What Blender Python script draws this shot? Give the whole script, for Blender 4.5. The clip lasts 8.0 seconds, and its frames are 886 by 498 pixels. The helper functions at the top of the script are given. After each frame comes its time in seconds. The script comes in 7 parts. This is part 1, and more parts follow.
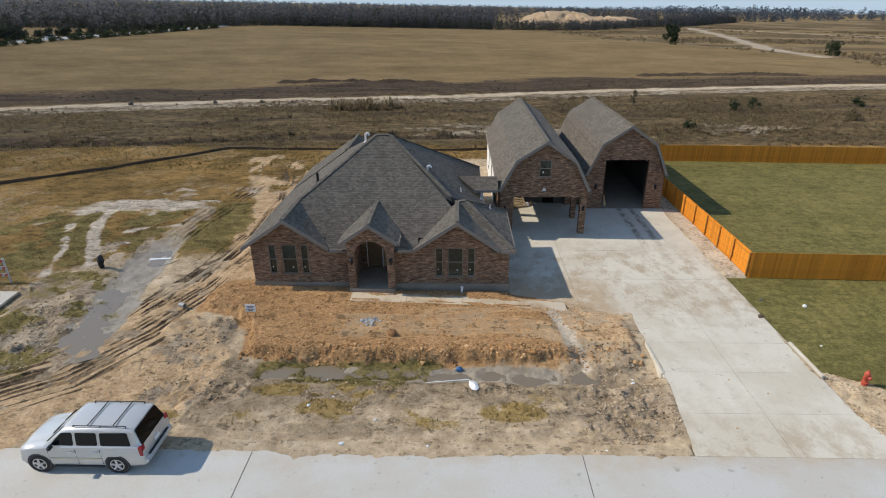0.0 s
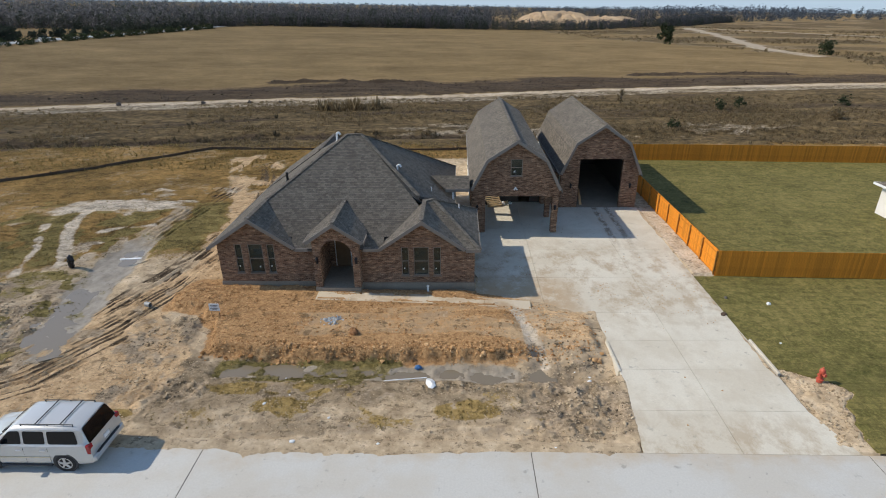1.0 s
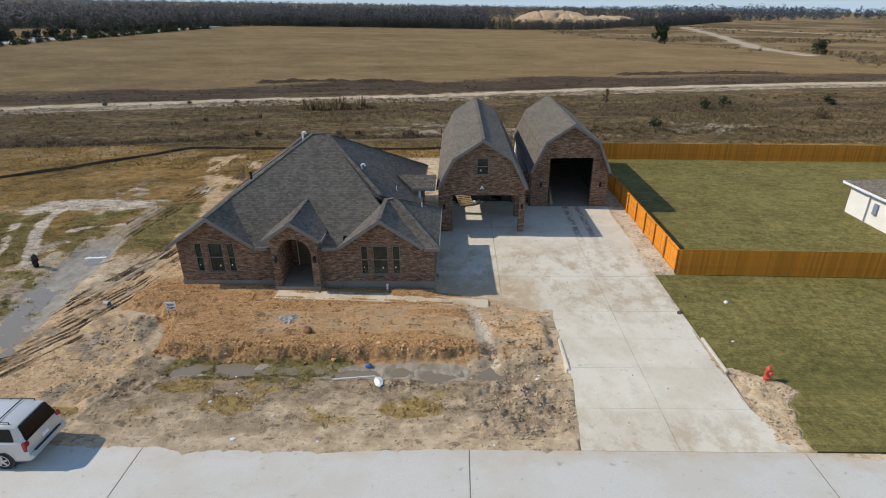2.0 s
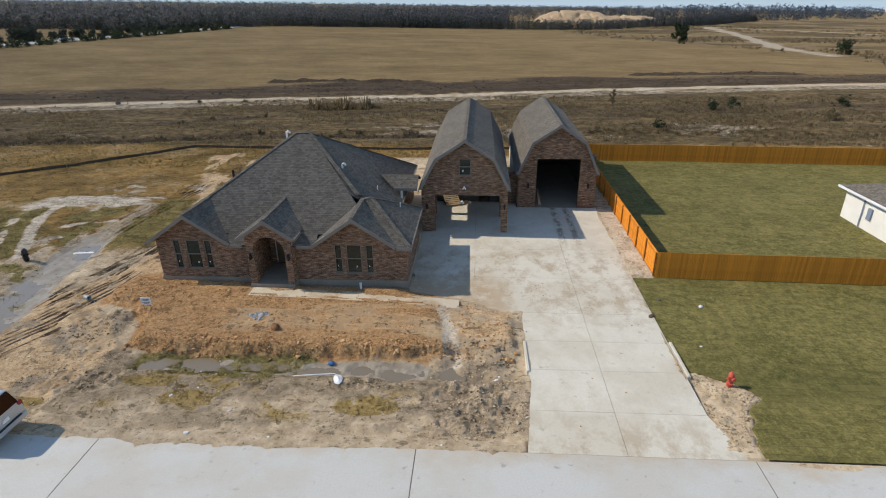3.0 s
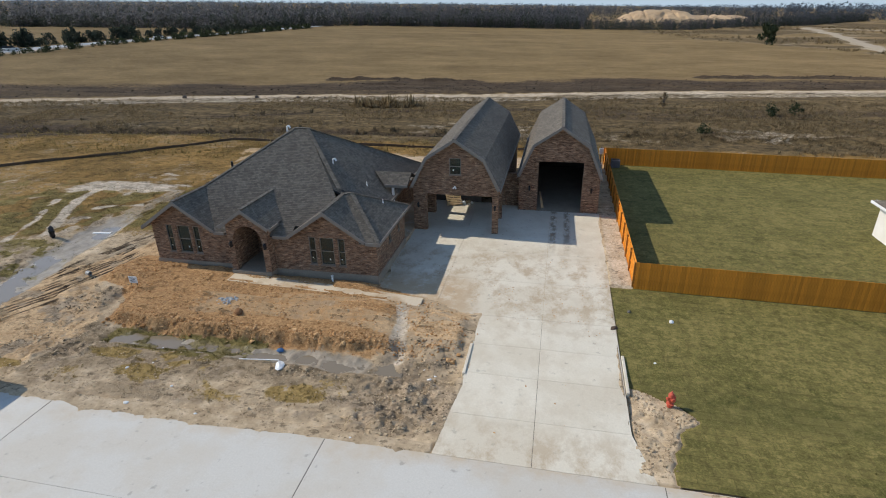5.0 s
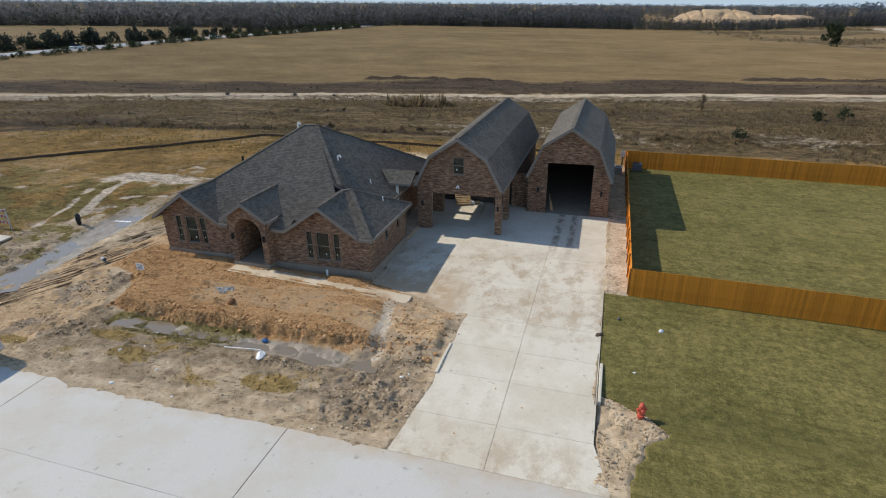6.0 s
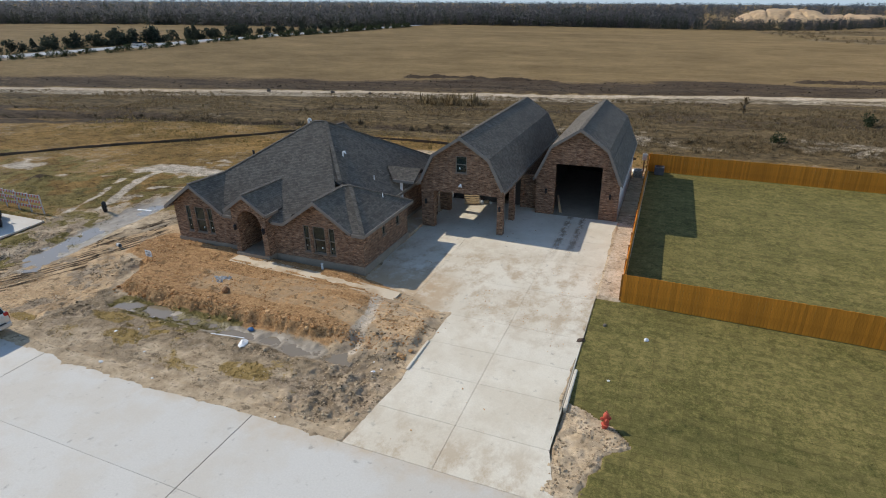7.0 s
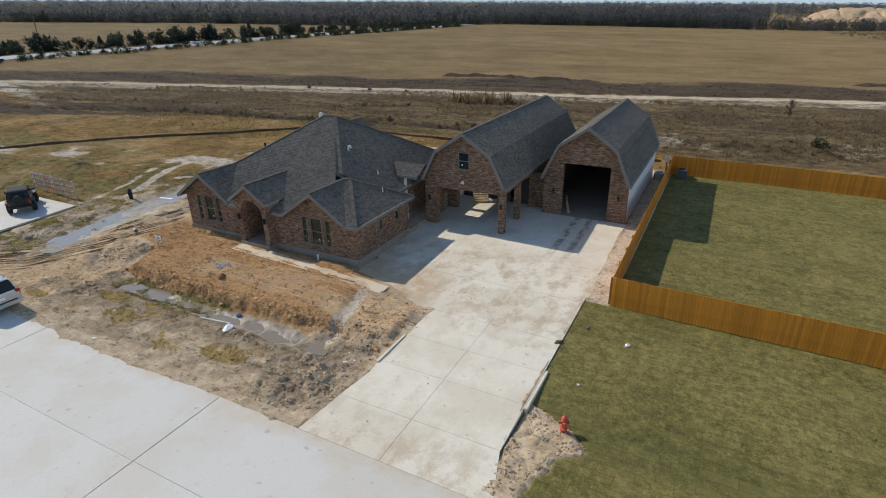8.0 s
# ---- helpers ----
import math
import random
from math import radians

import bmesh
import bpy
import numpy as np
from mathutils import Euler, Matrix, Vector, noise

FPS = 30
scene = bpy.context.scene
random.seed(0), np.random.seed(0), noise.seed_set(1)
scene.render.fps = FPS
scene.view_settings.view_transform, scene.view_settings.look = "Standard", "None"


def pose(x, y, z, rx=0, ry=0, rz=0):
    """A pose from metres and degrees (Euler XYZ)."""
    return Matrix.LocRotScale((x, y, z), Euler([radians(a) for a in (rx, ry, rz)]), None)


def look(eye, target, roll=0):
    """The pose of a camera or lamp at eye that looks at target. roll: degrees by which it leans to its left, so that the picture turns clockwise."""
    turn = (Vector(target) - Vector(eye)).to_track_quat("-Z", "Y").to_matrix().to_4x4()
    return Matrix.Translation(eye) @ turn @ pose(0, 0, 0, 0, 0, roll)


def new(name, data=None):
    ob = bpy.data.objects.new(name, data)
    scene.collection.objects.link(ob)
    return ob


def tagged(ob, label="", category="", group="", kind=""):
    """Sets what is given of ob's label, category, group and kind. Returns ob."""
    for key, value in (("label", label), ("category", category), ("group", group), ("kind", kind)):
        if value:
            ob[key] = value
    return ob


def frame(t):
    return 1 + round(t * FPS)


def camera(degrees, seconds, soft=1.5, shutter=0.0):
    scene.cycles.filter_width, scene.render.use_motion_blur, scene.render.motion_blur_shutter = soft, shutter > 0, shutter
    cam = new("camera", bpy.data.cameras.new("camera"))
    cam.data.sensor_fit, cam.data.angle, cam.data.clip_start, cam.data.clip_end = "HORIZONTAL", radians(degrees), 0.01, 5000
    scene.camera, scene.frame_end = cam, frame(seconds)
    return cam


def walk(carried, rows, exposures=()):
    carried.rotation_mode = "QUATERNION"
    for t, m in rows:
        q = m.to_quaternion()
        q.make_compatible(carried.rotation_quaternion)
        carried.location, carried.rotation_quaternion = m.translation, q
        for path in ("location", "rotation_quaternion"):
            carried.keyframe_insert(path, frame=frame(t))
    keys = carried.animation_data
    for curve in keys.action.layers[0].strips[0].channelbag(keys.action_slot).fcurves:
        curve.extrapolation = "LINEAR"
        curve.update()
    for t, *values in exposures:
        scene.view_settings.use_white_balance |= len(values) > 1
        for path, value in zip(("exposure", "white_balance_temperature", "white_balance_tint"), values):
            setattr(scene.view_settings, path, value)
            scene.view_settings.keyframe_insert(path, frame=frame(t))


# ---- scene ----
cam = camera(78.2, 8.0, 1.0)
METRES, EYE, TILT, LEAN, TURN = 22.0, 15.24, -24.2, 0.4, 1.5
ROWS = [
    (0.0, 0.0, 0.0, 0.0, 0.0, 0.0, -0.0),
    (0.5, 0.0398, -0.0015, -0.0027, -0.03, 0.01, 0.08),
    (1.0, 0.0857, -0.0036, -0.0034, -0.06, 0.02, 0.15),
    (1.5, 0.1363, -0.0051, -0.0044, -0.09, 0.01, 0.2),
    (2.0, 0.1904, -0.0062, -0.0061, -0.05, -0.01, 0.2),
    (3.5, 0.3724, -0.0057, -0.0053, 3.69, -0.03, -1.28),
    (4.0, 0.4371, -0.0013, -0.0047, 5.39, -0.09, -2.03),
    (4.5, 0.5034, 0.0053, -0.0022, 7.29, -0.18, -2.81),
    (6.0, 0.7046, 0.0432, 0.0089, 14.23, -0.7, -5.69),
    (6.5, 0.7729, 0.062, 0.0166, 16.69, -0.97, -6.71),
    (7.0, 0.8406, 0.0854, 0.0221, 19.16, -1.32, -7.72),
    (7.5, 0.9082, 0.1127, 0.0272, 21.66, -1.69, -8.74),
    (8.0, 0.976, 0.1428, 0.0343, 24.25, -2.12, -9.73),
]
walk(cam, [(t, pose(0, 0, EYE, TILT, LEAN, TURN) @ pose(METRES * x, METRES * y, METRES * z, 90 + pitch, roll, yaw)) for t, x, y, z, yaw, pitch, roll in ROWS])

# ---- light ----
world = bpy.data.worlds.new("sky")
scene.world = world
world.use_nodes = True
wn = world.node_tree
sky = wn.nodes.new("ShaderNodeTexSky")
sky.sky_type = "NISHITA"
sky.sun_disc = False
SUN_DIR = Vector((-1.18, 0.09, 1.0)).normalized()      # towards the sun
sky.sun_elevation = math.asin(SUN_DIR.z)
sky.sun_rotation = math.atan2(SUN_DIR.x, SUN_DIR.y)
sky.air_density, sky.dust_density, sky.ozone_density = 1.0, 0.2, 2.0
sky.altitude = 1200.0
tint = wn.nodes.new("ShaderNodeMix")             # thin winter haze
tint.data_type, tint.blend_type = "RGBA", "MULTIPLY"
tint.inputs[0].default_value = 1.0
tint.inputs[7].default_value = (1.07, 1.0, 0.92, 1)
wn.links.new(sky.outputs[0], tint.inputs[6])
wn.links.new(tint.outputs[2], wn.nodes["Background"].inputs[0])
wn.nodes["Background"].inputs[1].default_value = 0.15
sun = new("sun", bpy.data.lights.new("sun", "SUN"))
sun.data.energy, sun.data.angle, sun.data.color = 3.0, radians(0.55), (1.0, 0.915, 0.79)
sun.matrix_world = look(SUN_DIR * 60, (0, 0, 0))
scene.view_settings.exposure = 0.42


# ---- materials ----
def mat_new(name, rough=0.8, metal=0.0, spec=0.3):
    m = bpy.data.materials.new(name)
    m.use_nodes = True
    b = m.node_tree.nodes["Principled BSDF"]
    b.inputs["Roughness"].default_value = rough
    b.inputs["Metallic"].default_value = metal
    b.inputs["Specular IOR Level"].default_value = spec
    b.inputs["Diffuse Roughness"].default_value = 0.3 if rough > 0.85 else 0.0
    return m, m.node_tree, b


def node(nt, kind, **values):
    n = nt.nodes.new(kind)
    for key, value in values.items():
        n.inputs[key.replace("_", " ")].default_value = value
    return n


def coords(nt, which="Object"):
    return nt.nodes.new("ShaderNodeTexCoord").outputs[which]


def noise_fac(nt, vec, scale, detail=4.0, rough=0.6, stretch=None):
    if stretch:
        mp = nt.nodes.new("ShaderNodeMapping")
        mp.inputs["Scale"].default_value = stretch
        nt.links.new(vec, mp.inputs["Vector"])
        vec = mp.outputs[0]
    n = node(nt, "ShaderNodeTexNoise", Scale=scale, Detail=detail, Roughness=rough)
    nt.links.new(vec, n.inputs["Vector"])
    return n.outputs["Fac"]


def ramp(nt, fac, stops):
    r = nt.nodes.new("ShaderNodeValToRGB")
    els = r.color_ramp.elements
    while len(els) < len(stops):
        els.new(0.5)
    for e, (p, c) in zip(els, stops):
        e.position = p
        e.color = (*c, 1) if isinstance(c, tuple) else (c, c, c, 1)
    nt.links.new(fac, r.inputs[0])
    return r.outputs[0]


def mix(nt, fac, a, b, mode="MIX"):
    m = nt.nodes.new("ShaderNodeMix")
    m.data_type, m.blend_type = "RGBA", mode
    for sock, v in ((m.inputs[0], fac), (m.inputs[6], a), (m.inputs[7], b)):
        if isinstance(v, (int, float)):
            sock.default_value = v if sock.type == "VALUE" else (v, v, v, 1)
        elif isinstance(v, tuple):
            sock.default_value = (*v, 1)
        else:
            nt.links.new(v, sock)
    return m.outputs[2]


def math_node(nt, op, a, b=0.0):
    m = nt.nodes.new("ShaderNodeMath")
    m.operation = op
    for i, v in enumerate((a, b)):
        if isinstance(v, (int, float)):
            m.inputs[i].default_value = v
        else:
            nt.links.new(v, m.inputs[i])
    return m.outputs[0]


def bump(nt, b, height, strength=0.4, distance=0.02):
    n = nt.nodes.new("ShaderNodeBump")
    n.inputs["Strength"].default_value, n.inputs["Distance"].default_value = strength, distance
    nt.links.new(height, n.inputs["Height"])
    nt.links.new(n.outputs[0], b.inputs["Normal"])


def attr(nt, name):
    a = nt.nodes.new("ShaderNodeAttribute")
    a.attribute_name = name
    return a.outputs["Fac"]


def plain(name, color, rough=0.6, metal=0.0, spec=0.4, vary=0.18, scale=3.0, relief=0.0):
    """A surface with two scales of variation round one colour."""
    m, nt, b = mat_new(name, rough, metal, spec)
    co = coords(nt)
    f = mix(nt, 0.45, noise_fac(nt, co, scale, 5), noise_fac(nt, co, scale * 9, 3))
    lo = tuple(c * (1 - vary) for c in color)
    hi = tuple(min(1, c * (1 + vary)) for c in color)
    nt.links.new(ramp(nt, f, [(0.3, lo), (0.7, hi)]), b.inputs["Base Color"])
    if relief:
        bump(nt, b, noise_fac(nt, co, scale * 12, 4), relief, 0.01)
    return m


def brick_material(name, c1, c2, mortar):
    m, nt, b = mat_new(name, 0.88, 0, 0.2)
    uv = coords(nt, "UV")
    br = node(nt, "ShaderNodeTexBrick", Scale=1.0, Mortar_Size=0.006, Mortar_Smooth=0.2, Bias=0.0, Brick_Width=0.215, Row_Height=0.072)
    br.inputs["Color1"].default_value, br.inputs["Color2"].default_value = (*c1, 1), (*c2, 1)
    br.inputs["Mortar"].default_value = (*mortar, 1)
    nt.links.new(uv, br.inputs["Vector"])
    # runs of bricks from different batches
    batch = noise_fac(nt, uv, 1.0, 3, 0.7, (2.2, 9.0, 1))
    tint = ramp(nt, batch, [(0.3, (0.4, 0.34, 0.32)), (0.44, (0.85, 0.76, 0.7)), (0.55, (1.0, 0.95, 0.88)), (0.66, (1.75, 1.6, 1.42))])
    col = mix(nt, 1.0, br.outputs["Color"], tint, "MULTIPLY")
    stain = ramp(nt, noise_fac(nt, uv, 0.45, 5), [(0.35, 0.82), (0.65, 1.08)])
    nt.links.new(mix(nt, 1.0, col, stain, "MULTIPLY"), b.inputs["Base Color"])
    bump(nt, b, math_node(nt, "MULTIPLY", br.outputs["Fac"], -1.0), 0.6, 0.008)
    return m


def shingle_material(name):
    m, nt, b = mat_new(name, 0.95, 0, 0.04)
    b.inputs["Diffuse Roughness"].default_value = 1.0
    uv = coords(nt, "UV")
    br = node(nt, "ShaderNodeTexBrick", Scale=1.0, Mortar_Size=0.004, Mortar_Smooth=0.1, Bias=0.0, Brick_Width=0.2, Row_Height=0.145)
    br.inputs["Color1"].default_value = (0.137, 0.119, 0.096, 1)
    br.inputs["Color2"].default_value = (0.222, 0.194, 0.158, 1)
    br.inputs["Mortar"].default_value = (0.085, 0.08, 0.074, 1)
    br.offset_frequency, br.offset = 2, 0.37
    nt.links.new(uv, br.inputs["Vector"])
    grain = ramp(nt, noise_fac(nt, uv, 60, 2), [(0.3, 0.8), (0.7, 1.18)])
    drift = ramp(nt, noise_fac(nt, uv, 0.7, 4), [(0.3, 0.88), (0.7, 1.1)])
    col = mix(nt, 1.0, br.outputs["Color"], mix(nt, 1.0, grain, drift, "MULTIPLY"), "MULTIPLY")
    nt.links.new(col, b.inputs["Base Color"])
    bump(nt, b, br.outputs["Color"], 0.3, 0.006)
    return m


def concrete_material(name, base, stain, dirt_amount, band=False, verge=False):
    """Broom-finished slab: pale, with tracked-on soil, damp blotches and tyre scuffs."""
    m, nt, b = mat_new(name, 0.82, 0, 0.3)
    co = coords(nt)
    fine = noise_fac(nt, co, 14, 6, 0.7)
    broad = noise_fac(nt, co, 0.28, 5, 0.62)
    mid = noise_fac(nt, co, 1.3, 6, 0.7)
    c = ramp(nt, fine, [(0.25, tuple(v * 0.9 for v in base)), (0.75, tuple(min(1, v * 1.07) for v in base))])
    c = mix(nt, ramp(nt, broad, [(0.45, 0.0), (0.58, dirt_amount)]), c, stain)
    c = mix(nt, ramp(nt, mid, [(0.56, 0.0), (0.7, 0.55 * dirt_amount)]), c, tuple(v * 0.72 for v in stain))
    if band:                                     # clay carried in on tyres, thickest where trucks turned
        sep = nt.nodes.new("ShaderNodeSeparateXYZ")
        nt.links.new(co, sep.inputs[0])
        where = ramp(nt, math_node(nt, "DIVIDE", sep.outputs[1], 50.0), [(0.31, 1.0), (0.36, 0.25), (0.46, 0.2), (0.54, 1.0), (0.64, 1.0), (0.7, 0.15)])
        smear = noise_fac(nt, co, 0.9, 7, 0.72, (1.0, 0.7, 1))
        f = math_node(nt, "MULTIPLY", ramp(nt, smear, [(0.46, 0.0), (0.62, 0.75)]), where)
        c = mix(nt, f, c, (0.38, 0.285, 0.18))
        lane = math_node(nt, "ABSOLUTE", math_node(nt, "SUBTRACT", math_node(nt, "ABSOLUTE", math_node(nt, "SUBTRACT", sep.outputs[0], 13.2)), 0.48))
        lane = math_node(nt, "MULTIPLY", ramp(nt, lane, [(0.12, 1.0), (0.3, 0.0)]), ramp(nt, math_node(nt, "DIVIDE", sep.outputs[1], 50.0), [(0.66, 0.0), (0.73, 1.0)]))
        lane = math_node(nt, "MULTIPLY", ramp(nt, noise_fac(nt, co, 3.0, 7, 0.7, (1, 0.5, 1)), [(0.42, 0.0), (0.56, 0.8)]), lane)
        c = mix(nt, lane, c, (0.2, 0.14, 0.085))
        corner = math_node(nt, "MULTIPLY", ramp(nt, math_node(nt, "DIVIDE", sep.outputs[0], 20.0), [(0.38, 1.0), (0.46, 0.0)]), ramp(nt, math_node(nt, "DIVIDE", sep.outputs[1], 50.0), [(0.56, 1.0), (0.6, 0.0)]))
        f = math_node(nt, "MULTIPLY", ramp(nt, noise_fac(nt, co, 1.4, 8, 0.72), [(0.36, 0.45), (0.52, 1.0)]), corner)
        c = mix(nt, f, c, (0.44, 0.33, 0.21))
    if verge:                                    # soil dust washed over the street's edge
        sep = nt.nodes.new("ShaderNodeSeparateXYZ")
        nt.links.new(co, sep.inputs[0])
        reach = math_node(nt, "ADD", math_node(nt, "DIVIDE", sep.outputs[1], 20.0), math_node(nt, "MULTIPLY", math_node(nt, "SUBTRACT", noise_fac(nt, co, 0.5, 7, 0.65), 0.5), 0.22))
        c = mix(nt, ramp(nt, reach, [(0.735, 0.0), (0.765, 0.35), (0.79, 0.75)]), c, (0.46, 0.365, 0.25))
    spots = noise_fac(nt, co, 2.6, 3, 0.5)
    c = mix(nt, ramp(nt, spots, [(0.66, 0.0), (0.74, 0.55)]), c, tuple(v * 0.5 for v in base))
    random_slab = nt.nodes.new("ShaderNodeObjectInfo").outputs["Random"]
    c = mix(nt, 1.0, c, ramp(nt, random_slab, [(0.0, 0.975), (1.0, 1.02)]), "MULTIPLY")
    nt.links.new(c, b.inputs["Base Color"])
    bump(nt, b, fine, 0.25, 0.006)
    return m


def ground_material():
    """Soil, clay, dry grass and mud, each where its own attribute says it lies."""
    m, nt, b = mat_new("ground_soil", 0.95, 0, 0.15)
    co = coords(nt)
    fine, mid, broad = noise_fac(nt, co, 7, 6, 0.7), noise_fac(nt, co, 1.1, 6, 0.65), noise_fac(nt, co, 0.16, 5, 0.6)
    far = noise_fac(nt, co, 0.03, 6, 0.65, (0.35, 1.0, 1))

    def zone(c, name, lo, hi, grain, edges=(0.4, 0.6)):
        """Lays a two-tone surface over c where the attribute, broken up by noise, is high."""
        tone = ramp(nt, grain, [(0.37, lo), (0.63, hi)])
        f = math_node(nt, "ADD", attr(nt, name), math_node(nt, "MULTIPLY", math_node(nt, "SUBTRACT", mix(nt, 0.5, fine, mid), 0.5), 2.2))
        f = ramp(nt, math_node(nt, "ADD", f, 0.0), [(edges[0], 0.0), (edges[1], 1.0)])
        f = math_node(nt, "MULTIPLY", f, math_node(nt, "GREATER_THAN", attr(nt, name), 0.02))
        return mix(nt, f, c, tone)

    c = ramp(nt, mix(nt, 0.28, mid, fine), [(0.34, (0.24, 0.175, 0.106)), (0.42, (0.38, 0.285, 0.178)), (0.52, (0.5, 0.385, 0.25)), (0.62, (0.6, 0.48, 0.33))])
    c = mix(nt, ramp(nt, broad, [(0.42, 0.0), (0.62, 0.35)]), c, (0.42, 0.335, 0.23))
    c = zone(c, "damp", (0.15, 0.11, 0.066), (0.4, 0.305, 0.195), mix(nt, 0.5, mid, noise_fac(nt, co, 2.2, 8, 0.72)), (0.3, 0.8))
    c = zone(c, "track", (0.33, 0.21, 0.105), (0.68, 0.49, 0.29), mix(nt, 0.5, mid, fine))
    tread = noise_fac(nt, co, 1.6, 7, 0.75, (0.22, 1.6, 1))
    c = zone(c, "clay", (0.21, 0.108, 0.045), (0.56, 0.345, 0.165), mix(nt, 0.4, fine, mix(nt, 0.6, tread, mid)))
    streak = noise_fac(nt, co, 0.08, 9, 0.72, (0.75, 1.0, 1))
    c = zone(c, "field", (0.135, 0.092, 0.041), (0.31, 0.215, 0.102), mix(nt, 0.55, streak, mix(nt, 0.5, far, noise_fac(nt, co, 0.6, 7, 0.75, (0.3, 1.0, 1)))))
    c = zone(c, "grass", (0.095, 0.063, 0.021), (0.39, 0.235, 0.082), mix(nt, 0.45, mix(nt, 0.5, mid, fine), broad))
    c = zone(c, "scrub", (0.042, 0.032, 0.018), (0.225, 0.158, 0.078), mix(nt, 0.5, mid, noise_fac(nt, co, 0.35, 6, 0.7, (0.22, 1.0, 1))))
    c = zone(c, "pale", (0.36, 0.295, 0.21), (0.68, 0.58, 0.45), mix(nt, 0.5, fine, noise_fac(nt, co, 0.8, 6, 0.7, (0.35, 1.0, 1))), (0.35, 0.9))
    c = zone(c, "mud", (0.024, 0.017, 0.011), (0.14, 0.1, 0.064), mix(nt, 0.5, fine, noise_fac(nt, co, 0.5, 7, 0.75, (0.3, 1.0, 1))), (0.35, 0.7))
    c = zone(c, "churn", (0.15, 0.11, 0.07), (0.5, 0.39, 0.265), mix(nt, 0.5, fine, mid), (0.3, 0.8))
    c = zone(c, "wet", (0.22, 0.18, 0.128), (0.42, 0.355, 0.268), mix(nt, 0.5, mid, noise_fac(nt, co, 2.6, 7, 0.7, (1.0, 0.45, 1))))
    c = zone(c, "straw", (0.16, 0.11, 0.04), (0.4, 0.28, 0.11), mix(nt, 0.5, fine, mid))
    c = zone(c, "moss", (0.09, 0.074, 0.024), (0.29, 0.225, 0.087), mix(nt, 0.5, fine, mid))
    crumb = noise_fac(nt, co, 2.4, 9, 0.68)     # crevice shade put into the colour, and paler dry crumbs
    crevice_shade = ramp(nt, crumb, [(0.35, 0.6), (0.41, 0.95), (0.55, 1.03), (0.66, 1.15)])
    c = mix(nt, ramp(nt, math_node(nt, "ADD", attr(nt, "field"), attr(nt, "wet")), [(0.2, 0.85), (0.8, 0.25)]), c, mix(nt, 1.0, c, crevice_shade, "MULTIPLY"))
    bare = ramp(nt, attr(nt, "grown"), [(0.2, 1.0), (0.8, 0.0)])
    wear = math_node(nt, "MULTIPLY", bare, ramp(nt, attr(nt, "wet"), [(0.3, 1.0), (0.7, 0.25)]))
    specks = ramp(nt, noise_fac(nt, co, 5.5, 8, 0.7), [(0.365, 0.42), (0.395, 1.0)])
    damp = ramp(nt, noise_fac(nt, co, 1.7, 9, 0.68, (0.8, 1.25, 1)), [(0.4, 0.55), (0.42, 1.0)])
    crust = ramp(nt, noise_fac(nt, co, 2.9, 8, 0.7), [(0.57, 1.0), (0.59, 1.15)])
    c = mix(nt, wear, c, mix(nt, 1.0, c, mix(nt, 1.0, mix(nt, 1.0, specks, damp, "MULTIPLY"), crust, "MULTIPLY"), "MULTIPLY"))
    tuft = ramp(nt, noise_fac(nt, co, 1.5, 9, 0.75, (0.6, 1.0, 1)), [(0.42, 0.5), (0.47, 0.95), (0.56, 1.05), (0.6, 1.35)])
    c = mix(nt, math_node(nt, "MULTIPLY", math_node(nt, "SUBTRACT", 1.0, bare), ramp(nt, attr(nt, "field"), [(0.2, 0.9), (0.8, 0.35)])), c, mix(nt, 1.0, c, tuft, "MULTIPLY"))
    nt.links.new(c, b.inputs["Base Color"])
    wet = ramp(nt, math_node(nt, "ADD", attr(nt, "wet"), math_node(nt, "MULTIPLY", math_node(nt, "SUBTRACT", mid, 0.5), 0.5)), [(0.45, 0.95), (0.8, 0.5)])
    nt.links.new(wet, b.inputs["Roughness"])
    nt.links.new(ramp(nt, wet, [(0.5, 0.3), (0.9, 0.05)]), b.inputs["Specular IOR Level"])
    height = mix(nt, 0.3, noise_fac(nt, co, 7, 5, 0.65), mid)
    bump(nt, b, mix(nt, ramp(nt, attr(nt, "wet"), [(0.35, 0.0), (0.7, 1.0)]), height, 0.5), 1.0, 0.17)
    b.inputs["Diffuse Roughness"].default_value = 0.35
    rugged = math_node(nt, "MULTIPLY", ramp(nt, attr(nt, "grown"), [(0.0, 0.2), (1.0, 1.0)]), 0.15)   # grass stands higher than bare soil
    nt.links.new(rugged, b.inputs["Normal"].links[0].from_node.inputs["Distance"])
    return m


